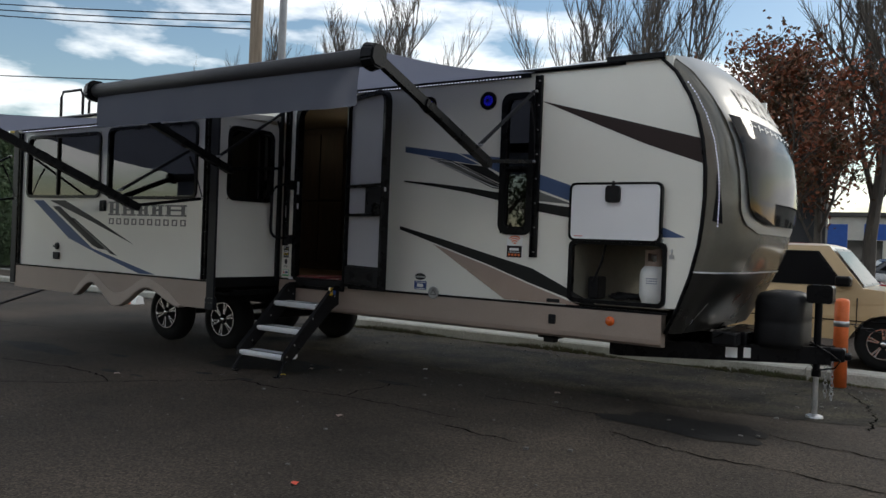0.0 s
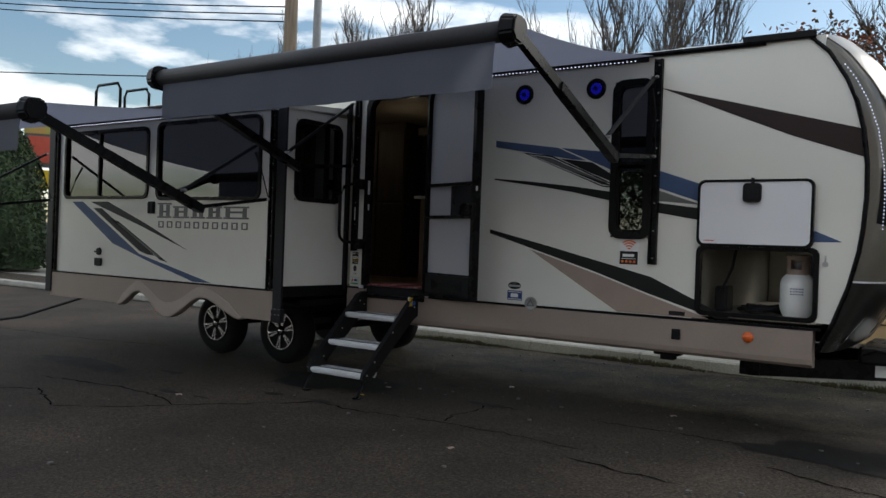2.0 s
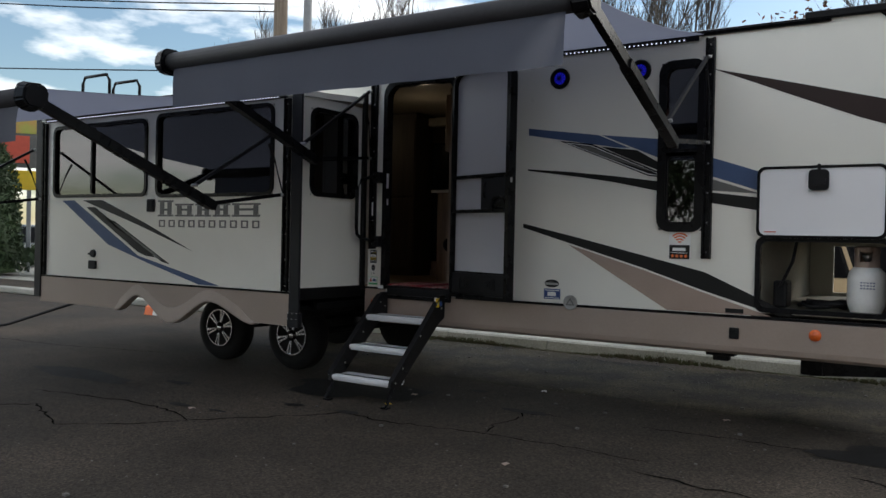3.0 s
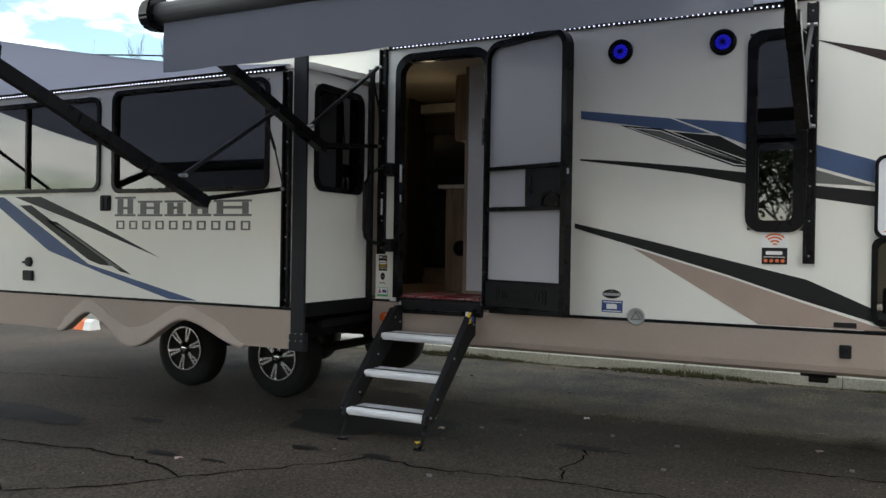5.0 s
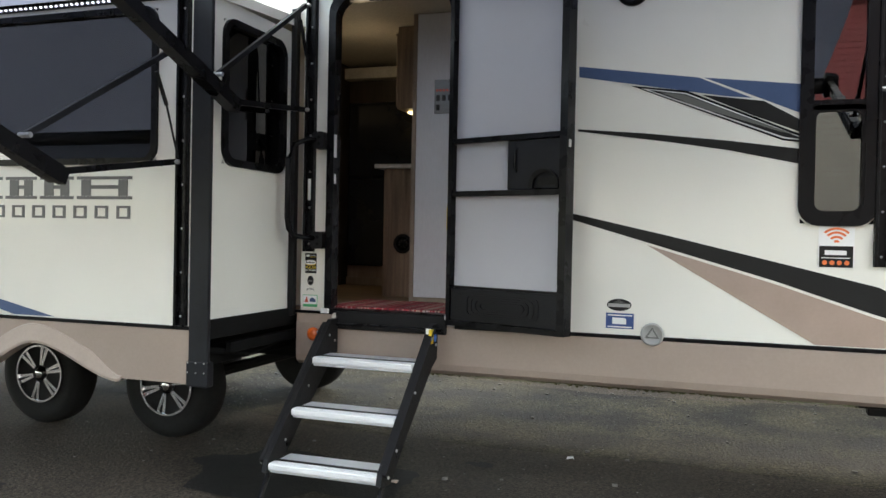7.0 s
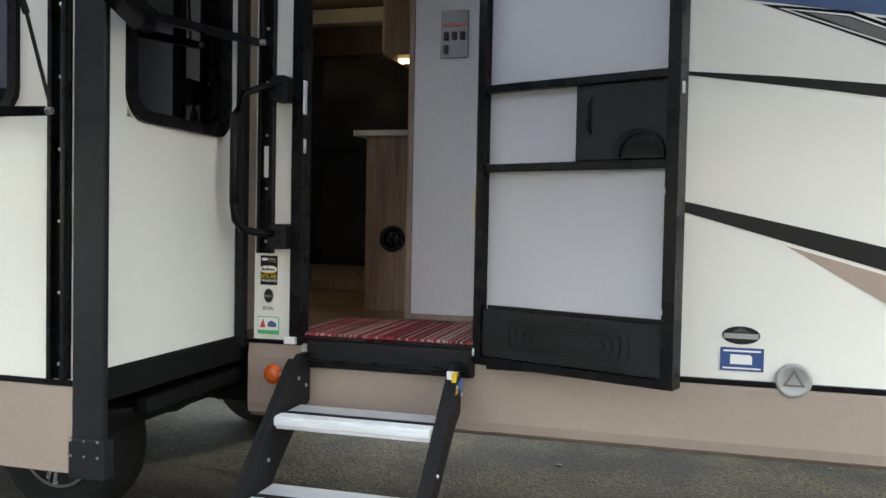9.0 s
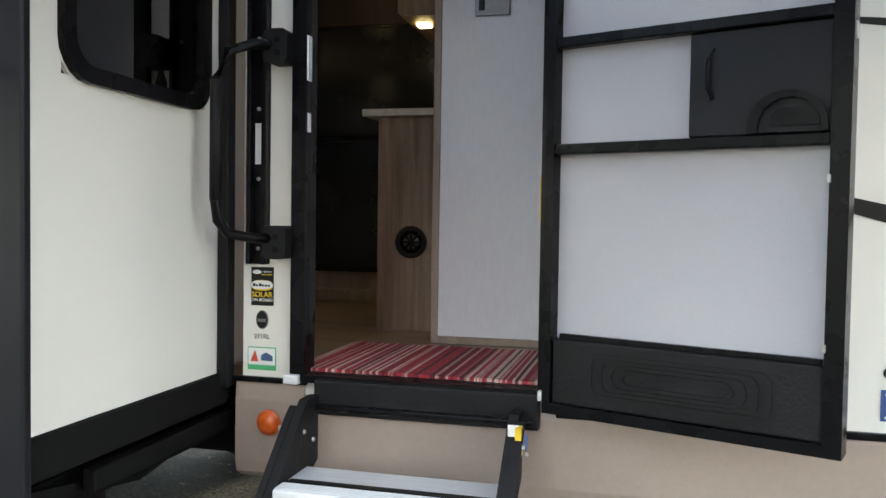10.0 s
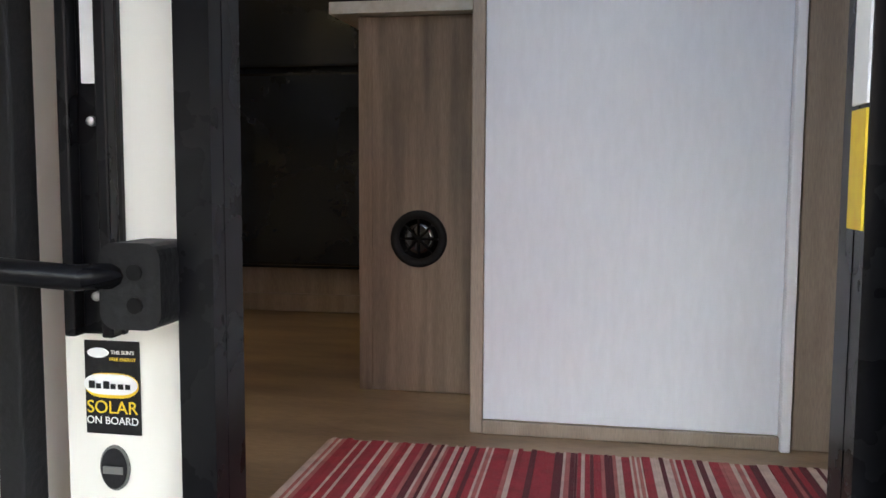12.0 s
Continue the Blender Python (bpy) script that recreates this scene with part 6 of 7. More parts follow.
def vehicle(name, x, y, heading, length, paint, label, kind="pickup", scale=1.0, tags=""):
    """A vehicle along its own +x, near side at -y; heading in degrees."""
    L, W = length, 1.75
    v = base(name, 0, 0, 0, label=label, category="pickup" if kind == "pickup" else "car")
    belt, sill = (1.02, 0.36) if kind == "pickup" else (0.95, 0.28)
    roof = {"pickup": 1.58, "suv": 1.66, "sedan": 1.42, "van": 1.95}[kind]
    r = 0.34
    wx = (0.2 * L, 0.81 * L)

    def arch_pts():
        pts = []
        for c in wx:
            for i in range(9):
                a = math.pi - math.pi * i / 8
                pts.append((c + (r + 0.06) * math.cos(a), max(sill, r + (r + 0.06) * math.sin(a))))
        return pts
    hood = {"pickup": (0.76, 0.98), "suv": (0.75, 1.0), "sedan": (0.72, 0.9), "van": (0.86, 1.05)}[kind]
    poly = [(0.02, sill + 0.1), (0.04, sill)] + arch_pts() + [(L - 0.06, sill), (L, sill + 0.16), (L - 0.02, hood[1] - 0.18), (L - 0.12, hood[1] - 0.05), (hood[0] * L, belt), (0.03, belt), (0.0, belt - 0.1)]
    bm = bmesh.new()
    vs = add_prism(bm, poly, 0, W)
    for q in vs:
        if q.co.z > belt - 0.3:
            q.co.y += (0.05 if q.co.y < W / 2 else -0.05) * (q.co.z - belt + 0.3) / 0.3
    es = [e for e in bm.edges if abs(e.verts[0].co.y - e.verts[1].co.y) < 0.1 and min(e.verts[0].co.z, e.verts[1].co.z) > sill + 0.05]
    bmesh.ops.bevel(bm, geom=es, offset=0.04, segments=2, affect='EDGES')
    put("body", bm, paint, v)
    cab0, cab1 = {"pickup": (0.02 * L, 0.76 * L), "suv": (0.02 * L, 0.75 * L), "sedan": (0.10 * L, 0.73 * L), "van": (0.01 * L, 0.86 * L)}[kind]
    rk, fk = {"pickup": (0.12, 0.45), "suv": (0.28, 0.68), "sedan": (0.75, 0.85), "van": (0.1, 0.45)}[kind]
    bt, tp = 0.05, 0.19

    def side_y(z):
        return bt + (tp - bt) * (z - belt) / (roof - belt)
    bm = bmesh.new()
    ring_lo = [(cab0, bt), (cab1, bt), (cab1, W - bt), (cab0, W - bt)]
    ring_hi = [(cab0 + rk, tp), (cab1 - fk, tp), (cab1 - fk, W - tp), (cab0 + rk, W - tp)]
    zz = [(0.0, belt - 0.02), (1.0, roof - 0.03)]
    lo = [bm.verts.new((a, b, belt - 0.02)) for a, b in ring_lo]
    hi = [bm.verts.new((a, b, roof - 0.03)) for a, b in ring_hi]
    top = [bm.verts.new((a + (0.12 if i in (0, 3) else -0.12), b + (0.12 if i < 2 else -0.12), roof)) for i, (a, b) in enumerate(ring_hi)]
    for p, q in ((lo, hi), (hi, top)):
        for i in range(4):
            bm.faces.new((p[i], p[(i + 1) % 4], q[(i + 1) % 4], q[i]))
    bm.faces.new(top)
    put("cabin", bm, paint, v)

    def on_side(fx, z, off):
        s = (z - belt) / (roof - 0.03 - belt)
        xa, xb = cab0 + rk * s, cab1 - fk * s
        return (xa + (xb - xa) * fx, side_y(z) - off, z)
    bm, gl = bmesh.new(), bmesh.new()
    cuts = {"pickup": ((0.04, 0.52), (0.56, 0.93)), "suv": ((0.03, 0.27), (0.30, 0.60), (0.63, 0.94)), "sedan": ((0.12, 0.5), (0.53, 0.92)), "van": ((0.05, 0.45), (0.72, 0.95))}[kind]
    for a, b in cuts:
        za, zb = belt + 0.03, roof - 0.11
        for off, bmx, g in ((0.006, bm, 0.012), (0.012, gl, 0.0)):
            quad = [on_side(a - g, za - g, off), on_side(b + g, za - g, off), on_side(b + g, zb + g, off), on_side(a - g, zb + g, off)]
            bmx.faces.new([bmx.verts.new(q) for q in quad])
            bmx.faces.new([bmx.verts.new((q[0], W - q[1], q[2])) for q in quad])
    for (xa, xb, sgn) in ((cab1, cab1 - fk, 1), (cab0, cab0 + rk, -1)):
        for off, bmx, g in ((0.006, bm, 0.0), (0.014, gl, 0.03)):
            z0, z1 = belt + 0.02 + g, roof - 0.06 - g
            s0, s1 = (z0 - belt) / (roof - belt), (z1 - belt) / (roof - belt)
            quad = [(xa + (xb - xa) * s0 + sgn * off, bt + 0.08 + g, z0), (xa + (xb - xa) * s0 + sgn * off, W - bt - 0.08 - g, z0), (xa + (xb - xa) * s1 + sgn * off, W - tp - 0.04 - g, z1), (xa + (xb - xa) * s1 + sgn * off, tp + 0.04 + g, z1)]
            bmx.faces.new([bmx.verts.new(q) for q in quad])
    put("window_seal", bm, BLACK, v)
    put("window_glass", gl, FRONT_GLASS, v)
    bm = bmesh.new()
    for fx in ((0.54,) if kind != "van" else (0.6,)):
        p0, p1 = on_side(fx, belt, 0.002), (cab0 + (cab1 - cab0) * fx, 0.0, sill + 0.05)
        add_box(bm, p1[0] - 0.004, p1[0] + 0.004, -0.003, 0.02, sill + 0.06, belt - 0.12)
    add_box(bm, cab1 + 0.02 - 0.1, cab1 + 0.03 - 0.1, -0.003, 0.02, sill + 0.06, belt - 0.12)
    add_box(bm, 0.05, L - 0.05, -0.006, 0.01, sill + 0.24, sill + 0.255)
    put("panel_gap", bm, BLACK, v)
    bm = bmesh.new()
    add_box(bm, cab0 + (cab1 - cab0) * 0.58, cab0 + (cab1 - cab0) * 0.58 + 0.16, -0.02, 0.01, belt - 0.22, belt - 0.17, 0.01)
    put("door_handle", bm, BLACK, v)
    bm = bmesh.new()
    add_box(bm, cab1 - 0.32, cab1 - 0.14, -0.16, 0.06, belt + 0.02, belt + 0.15, 0.03)
    put("side_mirror", bm, BLACK, v)
    bm = bmesh.new()
    add_box(bm, L - 0.07, L + 0.05, 0.05, W - 0.05, sill + 0.02, sill + 0.2, 0.03)
    add_box(bm, -0.07, 0.05, 0.05, W - 0.05, sill + 0.04, sill + 0.2, 0.03)
    put("bumper", bm, CHROME if kind == "pickup" else BLACK_MATT, v, split=True)
    bm = bmesh.new()
    for yy in (0.06, W - 0.3):
        add_box(bm, L - 0.03, L + 0.012, yy, yy + 0.24, hood[1] - 0.36, hood[1] - 0.2, 0.02)
    put("head_lamp", bm, PALE, v, split=True)
    bm = bmesh.new()
    for yy in (0.05, W - 0.17):
        add_box(bm, -0.012, 0.04, yy, yy + 0.12, belt - 0.4, belt - 0.12, 0.01)
    put("tail_lamp", bm, RED, v, split=True)
    for c in wx:
        add_wheel(c, 0.03, r, v, spokes=5)
        add_wheel(c, W - 0.03, r, v, side=1, spokes=5)
    v.matrix_basis = pose(x, y, 0, 0, 0, heading)
    return v


vehicle("pickup_truck", -4.88, 11.6, 0, 4.75, CAR_TAN, "older tan pickup truck with canopy parked behind the trailer")
vehicle("suv", -5.6, 16.42, 0, 4.6, CAR_RED, "dark red suv parked beyond the tan pickup", "suv")
vehicle("sedan", -4.38, 34.04, 20, 4.4, CAR_DARK, "dark sedan parked across the street", "sedan")
vehicle("sedan", -6.87, 29.97, 8, 4.4, CAR_SILVER, "silver sedan parked across the street", "sedan")
vehicle("sedan", -2.50, 42.10, -10, 4.4, CAR_WHITE, "white sedan parked across the street", "sedan")
vehicle("van", -37.22, 13.62, -25, 4.9, CAR_WHITE, "white van parked across the lot", "van")
vehicle("suv", -34.38, 19.20, -60, 4.6, CAR_DARK, "dark suv parked across the lot", "suv")
# vehicles and building opposite the trailer, mirrored in its windows
for i, (k, p, c) in enumerate((("suv", CAR_WHITE, "white suv"), ("sedan", CAR_SILVER, "silver sedan"), ("pickup", CAR_WHITE, "white pickup"), ("sedan", CAR_DARK, "dark sedan"), ("suv", CAR_RED, "red suv"))):
    vehicle("parked_" + ("pickup" if k == "pickup" else k), -22.0 + i * 5.6, -9.5 + (i % 2) * 0.6, 4 * (i % 3) - 4, 4.5, p, c + " parked in the row facing the trailer", k)


def clad_house(x0, x1, y0, y1, h, label, face=1):
    hs = base("building", (x0 + x1) / 2, (y0 + y1) / 2, 0, label=label, category="building")
    fy = y1 if face > 0 else y0
    wins = [(x0 + (x1 - x0) * f - 0.7, x0 + (x1 - x0) * f + 0.7, 1.0, 2.3) for f in (0.14, 0.32, 0.68, 0.86)] + [((x0 + x1) / 2 - 0.55, (x0 + x1) / 2 + 0.55, 0.02, 2.15)]
    bm = bmesh.new()
    holed_wall(bm, x0, x1, 0, h, *sorted((fy, fy - face * 0.15)), wins)
    add_box(bm, x0, x0 + 0.15, y0 + 0.16, y1 - 0.16, 0, h)
    add_box(bm, x1 - 0.15, x1, y0 + 0.16, y1 - 0.16, 0, h)
    ry = y0 if face > 0 else y1
    add_box(bm, x0, x1, *sorted((ry, ry + face * 0.15)), 0, h)
    put("wall", bm, RED_SIDING, hs)
    bm, low = bmesh.new(), bmesh.new()
    n = int(h / 0.2)
    for i in range(n):
        z = i * 0.2
        holes = [w for w in wins if w[2] < z + 0.1 < w[3]]
        xs = sorted([x0] + [c for w in holes for c in w[:2]] + [x1])
        for a, b in zip(xs[::2], xs[1::2]):
            add_prism(bm if z > 5.8 else low, [(fy + face * 0.002, z), (fy + face * 0.03, z), (fy + face * 0.01, z + 0.19), (fy + face * 0.002, z + 0.19)], a, b, "x")
    put("siding", bm, RED_SIDING, hs, kind="stuff")
    put("siding", low, STUCCO, hs, kind="stuff", label="pale grey lower boards")
    for w in wins:
        bm = bmesh.new()
        add_ring(bm, [(w[1] + 0.08, w[3] + 0.08), (w[0] - 0.08, w[3] + 0.08), (w[0] - 0.08, w[2] - 0.01), (w[1] + 0.08, w[2] - 0.01)], [(w[1], w[3]), (w[0], w[3]), (w[0], w[2]), (w[1], w[2])], *sorted((fy + face * 0.06, fy + face * 0.031)))
        put("window_trim", bm, PALE, hs)
        box("pane", w[0], w[1], *sorted((fy - face * 0.06, fy - face * 0.08)), w[2], w[3], GLOSS_BLACK, hs, 0)
    bm = bmesh.new()
    ym = (y0 + y1) / 2
    add_prism(bm, [(y0 - 0.5, h), (ym, h + 2.0), (y1 + 0.5, h), (y1 + 0.5, h + 0.15), (ym, h + 2.18), (y0 - 0.5, h + 0.15)], x0 - 0.4, x1 + 0.4, "x")
    put("roof", bm, ROOFING, hs)


clad_house(-3, 17, -26, -18, 9.4, "tall clapboard building with red upper and grey lower boards")


def shop(x0, x1, y0, y1, h, mat, label):
    s = base("shop_building", (x0 + x1) / 2, (y0 + y1) / 2, 0, label=label, category="building")
    n = max(2, int((x1 - x0) / 4))
    holes = [(x0 + (x1 - x0) * (i + 0.15) / n, x0 + (x1 - x0) * (i + 0.85) / n, 0.6, 2.6) for i in range(n)]
    bm = bmesh.new()
    holed_wall(bm, x0, x1, 0, h, y0, y0 + 0.3, holes)
    add_box(bm, x0, x1, y1 - 0.3, y1, 0, h)
    add_box(bm, x0, x0 + 0.3, y0 + 0.31, y1 - 0.31, 0, h)
    add_box(bm, x1 - 0.3, x1, y0 + 0.31, y1 - 0.31, 0, h)
    put("wall", bm, mat, s)
    box("roof", x0 - 0.3, x1 + 0.3, y0 - 0.3, y1 + 0.3, h, h + 0.3, ROOFING, s, 0.05)
    bm = bmesh.new()
    for a, b, c, d in holes:
        add_box(bm, a, b, y0 + 0.12, y0 + 0.16, c, d)
    put("shop_window", bm, GLOSS_BLACK, s)


shop(-10, 14, 62, 74, 4.2, STUCCO, "low pale shop building across the street with wide windows")
shop(-80, -56, 48, 60, 4.5, STUCCO, "low pale commercial building far across the lot")
# signs across the street
sg = base("pylon_sign", -4.79, 27.0, 0, label="tall dark grey pylon sign across the street", category="sign")
box("sign_column", -5.33, -4.29, 26.8, 27.2, 0, 3.55, SIGN_DARK, sg, 0.03)
sb = base("banner_sign", -7.50, 38.0, 0, label="blue and white roadside banner sign on posts", category="sign")
box("sign_face", -9.10, -5.30, 37.9, 38.0, 1.0, 2.8, SIGN_BLUE, sb, 0.02)
box("sign_face", -8.50, -7.80, 37.8, 37.86, 1.3, 2.4, PALE, sb, 0.02)
box("sign_face", -7.40, -6.70, 37.8, 37.86, 1.2, 2.2, PALE, sb, 0.02)
bm = bmesh.new()
for x in (-8.80, -5.60):
    add_box(bm, x, x + 0.12, 37.91, 37.99, 0, 1.0)
put("sign_post", bm, POLE_GREY, sb)
sc = base("banner_sign", -3.55, 40.0, 0, label="blue roadside sign with a yellow panel", category="sign")
box("sign_face", -4.95, -1.95, 40.0, 40.1, 2.2, 2.9, SIGN_BLUE, sc, 0.02)
box("sign_face", -3.95, -3.15, 39.92, 39.97, 2.3, 2.7, YELLOW, sc, 0.02)
box("sign_post", -3.55, -3.40, 40.01, 40.09, 0, 2.2, POLE_GREY, sc, 0.01)
bb = base("billboard", -28.59, 16.06, 0, label="colourful roadside billboard with red and dark panels on a post", category="sign")
BBM = Matrix.Translation((-28.59, 16.06, 0)) @ Matrix.Rotation(radians(58), 4, 'Z')
for nm, b, m in (("sign_face", (-1.0, 1.6, -0.06, 0.06, 3.55, 5.3), GREY_MD), ("sign_face", (-1.0, 1.6, -0.09, -0.065, 4.7, 5.3), material("lime_print", (0.35, 0.42, 0.08), 0.5, second=(0.5, 0.3, 0.08), scale=2)), ("sign_face", (-0.85, 0.0, -0.1, -0.065, 3.7, 4.62), RED), ("sign_face", (-0.95, 1.55, -0.09, 0.05, 2.8, 3.45), YELLOW), ("sign_post", (-0.07, 0.07, -0.05, 0.05, 0.0, 2.8), POLE_GREY), ("sign_post", (-0.06, 0.06, -0.04, 0.04, 3.45, 3.55), POLE_GREY)):
    bm = bmesh.new()
    add_box(bm, *b, 0.01, BBM)
    put(nm, bm, m, bb)
tube("hose", [(-10.1, 6.3, 0.7), (-10.8, 6.2, 0.5), (-11.6, 6.0, 0.25), (-12.6, 5.6, 0.06), (-13.8, 4.8, 0.03), (-16, 3.2, 0.03)], 0.018, BLACK_MATT, None, 6, label="black power cable trailing from the trailer over the asphalt", category="cable")
bm = bmesh.new()
add_box(bm, -60, -12.0, 10.6, 10.85, 0, 0.13, 0.03)
put("kerb", bm, CONCRETE, None, label="pale concrete kerb along the road", category="kerb", kind="structure")
bm = bmesh.new()
add_box(bm, -60, -11.5, 13.5, 25, 0.001, 0.012)
put("road", bm, CONCRETE, None, label="pale worn road beyond the lot", category="road", kind="structure")

stop = base("wheel_stop", -13.5, 9.66, 0, label="low orange and white painted wheel stop behind the trailer", category="wheel stop")
for mt, x0, x1 in ((ORANGE_PAINT, -13.72, -13.5), (PALE, -13.499, -13.35)):
    prism("painted_block", [(9.56, 0.0), (9.59, 0.13), (9.63, 0.16), (9.69, 0.16), (9.73, 0.13), (9.76, 0.0)], x0, x1, mt, stop, "x")

# utility poles and wires
up = base("utility_pole", -13.07, 12.0, 0, label="weathered wooden utility pole carrying wires", category="pole")
bm = bmesh.new()
add_tube(bm, [(-13.07, 12.05, 0), (-13.03, 12.03, 5), (-12.97, 12.00, 11)], 0.16, 14, 0.11)
put("pole_shaft", bm, POLE_WOOD, up, smooth=True)
box("crossarm", -14.07, -11.87, 11.9, 12.0, 9.8, 9.95, POLE_WOOD, up, 0.01)
sp = base("light_pole", -12.97, 12.7, 0, label="plain grey metal light pole", category="pole")
bm = bmesh.new()
add_tube(bm, [(-12.99, 12.75, 0), (-12.95, 12.70, 5), (-12.87, 12.65, 10.5)], 0.1, 12, 0.075)
put("pole_shaft", bm, POLE_GREY, sp, smooth=True)
for i, (z, dz) in enumerate(((5.9, 0), (5.75, 0), (6.05, 0), (4.6, 0))):
    pts = [(-13.03 - 40 * s, 12.0 - 4 * s - 6 * s * s, z + 6.6 * s - 1.2 * 4 * s * (1 - s) * 0.4) for s in [q / 14 for q in range(15)]]
    if i == 3:
        pts = [(p[0], p[1], z + 3.2 * q / 14) for q, p in enumerate(pts)]
    tube("power_line", pts, 0.014, BLACK_MATT, None, 4, label="thin black overhead wire strung from the pole", category="wire", group="overhead wires")

# ---- trees ----


def bare_tree(name, seed, height, spread, trunk, levels=4, upright=0.75, kids=5, fork=0.16):
    r = random.Random(seed)
    bm = bmesh.new()
    tips = []

    def grow(p, d, length, rad, level):
        n = 4 if level < 3 else 3
        pts = [p]
        q = p.copy()
        dd = d.copy()
        for i in range(n):
            dd = (dd + Vector((r.uniform(-0.12, 0.12), r.uniform(-0.12, 0.12), 0.06 * upright))).normalized()
            q = q + dd * length / n
            pts.append(q.copy())
        add_tube(bm, pts, rad, 7 if level == 0 else (4 if level < 3 else 3), rad * (0.5 if level < levels else 0.3))
        if level >= levels:
            tips.extend(pts[1:])
            return
        k = kids + (3 if level == 0 else 0)
        for i in range(k):
            s = (fork + (1 - fork) * (i + r.random() * 0.6) / k) if level == 0 else (0.25 + 0.75 * (i + r.random() * 0.5) / k)
            idx = min(n - 1, int(s * n))
            b = pts[idx].lerp(pts[idx + 1], s * n - idx if s < 1 else 1)
            a = r.uniform(0, 6.28) if level else i * 2.4 + r.random()
            out = Vector((math.cos(a), math.sin(a), 0))
            nd = (dd * upright + out * spread * r.uniform(0.6, 1.1) + Vector((0, 0, upright * 0.5))).normalized()
            grow(b, nd, length * r.uniform(0.42, 0.62) * (1.1 - 0.35 * s if level == 0 else 1), rad * (0.42 if level == 0 else 0.5), level + 1)
    grow(Vector((0, 0, 0)), Vector((0.02, 0.01, 1)), height * 0.72, trunk, 0)
    return bm, tips


def tree_thing(name, seed, height, spread, trunk, label, leaves=None, count=0, size=0.1, **kw):
    t = base(name, 0, 0, 0, label=label, category="tree")
    bm, tips = bare_tree(name, seed, height, spread, trunk, **kw)
    put("branches", bm, BARK, t)
    if leaves:
        r = random.Random(seed + 1)
        bm = bmesh.new()
        for i in range(count):
            c = r.choice(tips) + Vector((r.gauss(0, 0.22), r.gauss(0, 0.22), r.gauss(0, 0.2)))
            a, b = Vector((r.gauss(0, 1), r.gauss(0, 1), r.gauss(0, 1))).normalized() * size, Vector((r.gauss(0, 1), r.gauss(0, 1), r.gauss(0, 1))).normalized() * size * 0.7
            bm.faces.new([bm.verts.new(c - a), bm.verts.new(c + b), bm.verts.new(c + a), bm.verts.new(c - b)])
        put("leaves", bm, leaves, t, kind="stuff")
    return t


def by_angle(az, dist):
    """A place on the ground at az degrees west of north, as seen from the walk's first step."""
    return 0.17 - math.sin(radians(az + 1.6)) * dist, 0.16 + math.cos(radians(az + 1.6)) * dist


upright = tree_thing("bare_tree", 5, 16.5, 0.5, 0.2, "tall bare upright street tree with fine twigs", levels=4, kids=6, upright=0.8, fork=0.12)
upright.matrix_basis = pose(*by_angle(22.0, 41), 0)
for az, dist, rz, sc in ((36.4, 46, 70, 0.98), (38.6, 50, 200, 0.86), (34.2, 50, 140, 0.86), (47.3, 50, 30, 0.84), (24.4, 46, 260, 0.98), (19.4, 45, 320, 1.0), (40.8, 56, 250, 0.85), (15.0, 60, 10, 0.8)):
    c = copy_thing(upright, pose(*by_angle(az, dist), 0, 0, 0, rz))
    c.scale = (sc, sc, sc)
near = tree_thing("bare_tree", 11, 11.0, 0.6, 0.21, "large bare tree with a forked dark trunk across the street", levels=4, kids=6, upright=0.7, fork=0.25)
near.matrix_basis = pose(*by_angle(5.4, 27), 0)
c = copy_thing(near, pose(*by_angle(3.0, 34), 0, 0, 0, 120))
red = tree_thing("rust_leaved_tree", 21, 7.4, 0.8, 0.14, "tree with thinning rust-red autumn leaves", LEAF_RED, 8000, 0.075, levels=3, kids=6, upright=0.5, fork=0.25)
red.matrix_basis = pose(*by_angle(11.4, 24), 0)
c = copy_thing(red, pose(*by_angle(8.3, 26), 0, 0, 0, 140))
dark = tree_thing("green_tree", 31, 6.0, 0.8, 0.14, "dark green tree behind the parked cars", LEAF_GREEN, 4200, 0.09, levels=3, kids=6, upright=0.5, fork=0.2)
dark.matrix_basis = pose(*by_angle(11.5, 30), 0)
# evergreen hedge beyond the rear of the trailer, and shrubs
hedge = base("evergreen", -28.12, 13.77, 0, label="dense dark green clipped evergreen beside the lot", category="evergreen")
r3 = random.Random(9)
bm = bmesh.new()
for i in range(11000):
    a, z = r3.uniform(0, 6.28), r3.uniform(0.15, 5.0)
    rad = 1.7 * (1 - (z / 5.4) ** 3) * r3.uniform(0.8, 1.04) * (1 + 0.1 * math.sin(3 * a + z))
    c = Vector((-28.12 + rad * math.cos(a), 13.77 + rad * math.sin(a), z))
    p, q = Vector((r3.gauss(0, 1), r3.gauss(0, 1), r3.gauss(0, 1))).normalized() * 0.09, Vector((r3.gauss(0, 1), r3.gauss(0, 1), r3.gauss(0, 1))).normalized() * 0.05
    bm.faces.new([bm.verts.new(c - p), bm.verts.new(c + q), bm.verts.new(c + p), bm.verts.new(c - q)])
put("foliage", bm, LEAF_GREEN, hedge, kind="stuff")
bm = bmesh.new()
rings = []
for k in range(14):
    z = 0.1 + 4.7 * k / 13
    rings.append([bm.verts.new((-28.12 + q * math.cos(a), 13.77 + q * math.sin(a), z)) for a, q in [(2 * math.pi * i / 26, 1.42 * (1 - (z / 5.4) ** 3) * (1 + 0.1 * math.sin(3 * 2 * math.pi * i / 26 + z) + 0.12 * noise.noise((i * 0.9, k * 0.9, 5)))) for i in range(26)]])
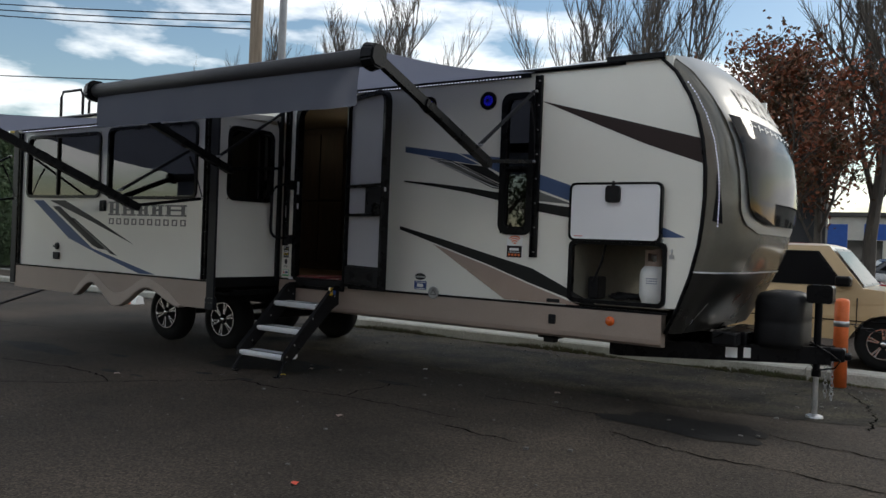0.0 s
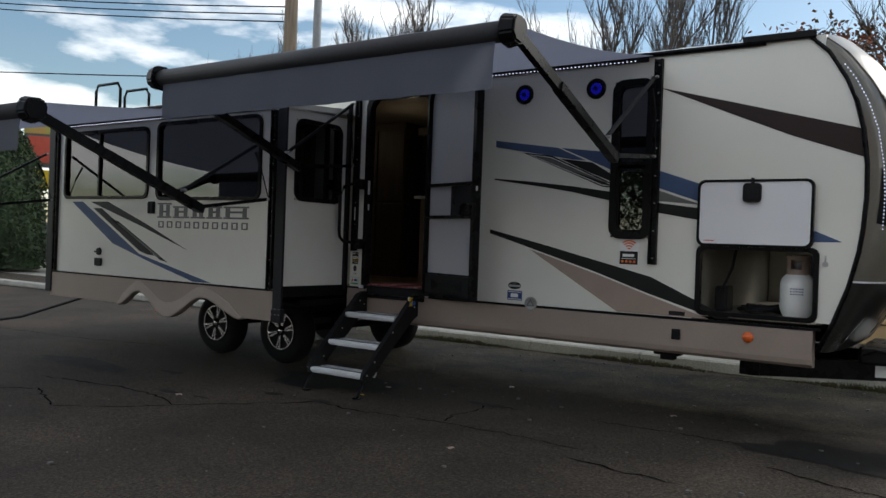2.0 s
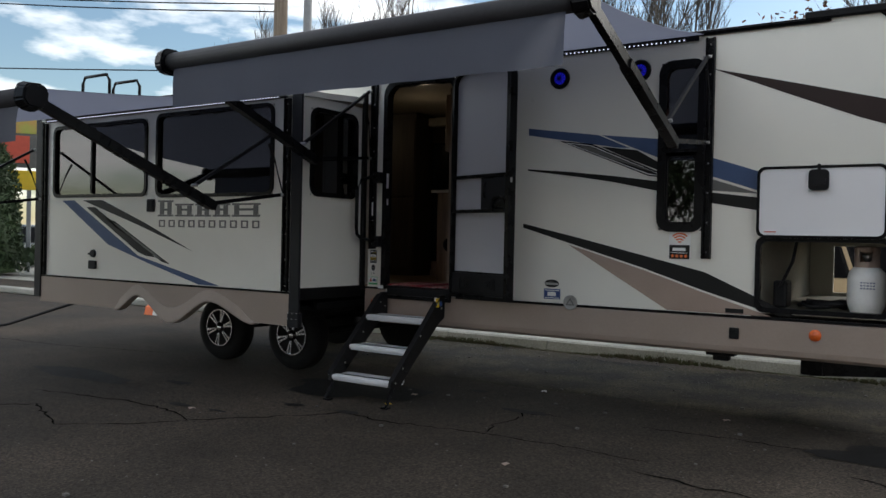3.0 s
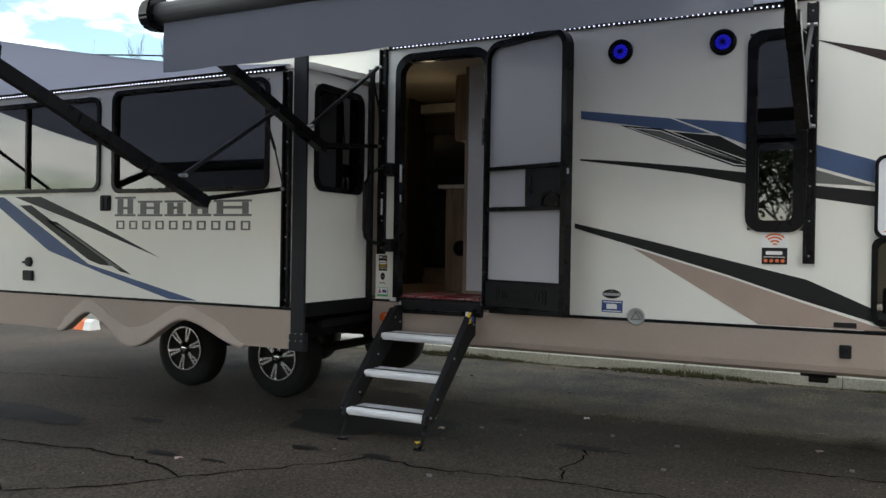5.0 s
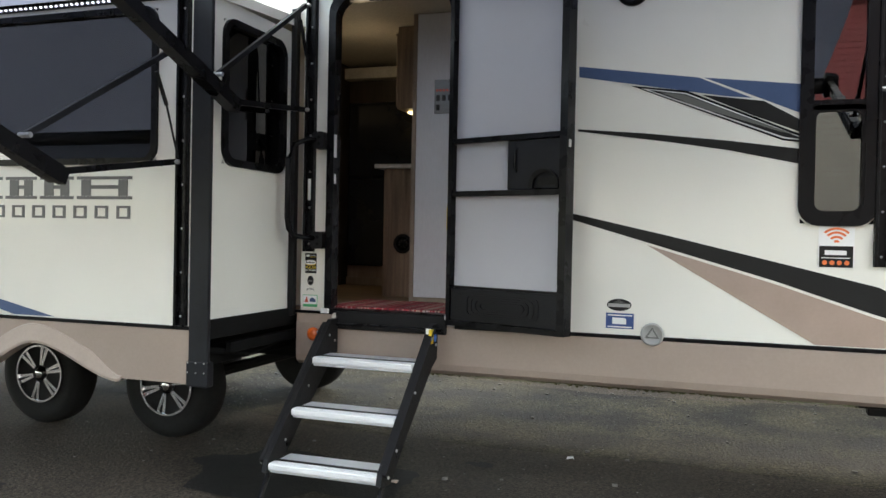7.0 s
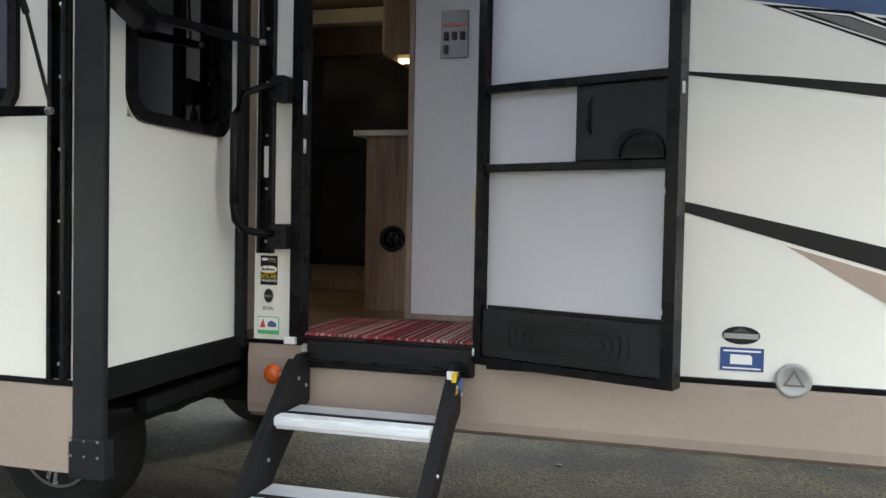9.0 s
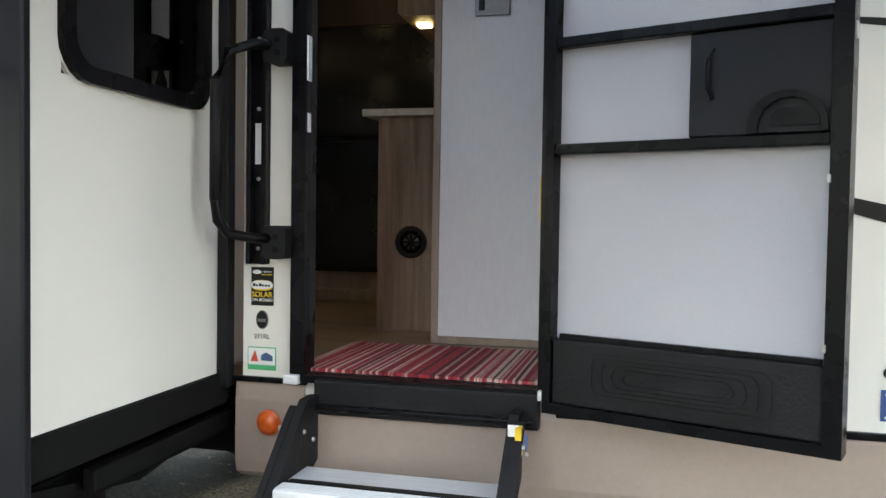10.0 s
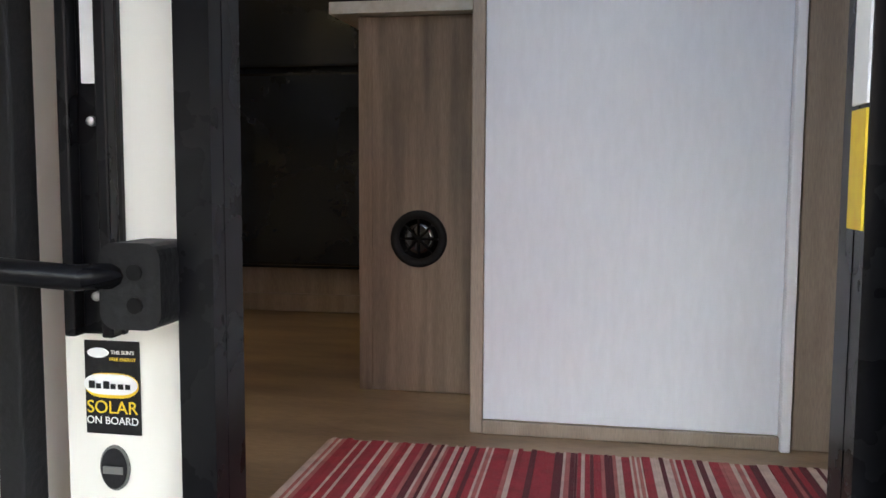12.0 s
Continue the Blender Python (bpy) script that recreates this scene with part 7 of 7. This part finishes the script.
for a, b in zip(rings, rings[1:]):
    for i in range(26):
        bm.faces.new((a[i], a[(i + 1) % 26], b[(i + 1) % 26], b[i]))
bm.faces.new(rings[-1])
put("inner_foliage", bm, LEAF_GREEN, hedge)
bm = bmesh.new()
add_tube(bm, [(-28.12, 13.77, 0), (-28.12, 13.77, 3.8)], 0.22, 8, 0.1)
put("trunk", bm, BARK, hedge)
for az, dist, rad, h in ((57.5, 30, 1.2, 1.2), (61.5, 33, 1.4, 1.1), (64, 31, 1.5, 1.3), (9.0, 22, 1.0, 0.6)):
    px, py = by_angle(az, dist)
    bm = bmesh.new()
    for i in range(900):
        a, e = r3.uniform(0, 6.28), r3.random() ** 0.5
        k = r3.uniform(0.75, 1.05)
        c = Vector((px + rad * k * math.cos(a) * e, py + rad * k * math.sin(a) * e, 0.1 + h * k * math.sqrt(max(0, 1 - e * e * 0.9))))
        p, q = Vector((r3.gauss(0, 1), r3.gauss(0, 1), r3.gauss(0, 1))).normalized() * 0.13, Vector((r3.gauss(0, 1), r3.gauss(0, 1), r3.gauss(0, 1))).normalized() * 0.09
        bm.faces.new([bm.verts.new(c - p), bm.verts.new(c + q), bm.verts.new(c + p), bm.verts.new(c - q)])
    put("shrub", bm, LEAF_GREEN, None, label="low dense green shrub beside the lot", category="shrub", kind="stuff")

# trees along the east side of the yard and behind the row of cars
# the eastern ones stay out of view, added to darken the front window's reflection
for x, y, rz, sc in ((17, 6, 40, 0.9), (21, 12, 80, 1.0), (24, 18, 130, 0.95), (19, 25, 190, 1.05), (15, 0, 220, 0.85), (28, 32, 300, 1.1)):
    c = copy_thing(dark, pose(x, y, 0, 0, 0, rz))
    c.scale = (sc * 1.3, sc * 1.3, sc * 1.5)
for x, y, rz in ((12, 16, 20), (14, 9, 100), (-24, -18, 150), (9, -16, 60)):
    copy_thing(near, pose(x, y, 0, 0, 0, rz))
# leafy row across the yard beside the clapboard building
for i in range(8):
    c = copy_thing(dark, pose(-4.4 - 2.7 * i, -17.0 - 0.8 * (i % 2), 0, 0, 0, 50 * i))
    c.scale = (1.1, 1.1, 1.0 + 0.12 * (i % 3))
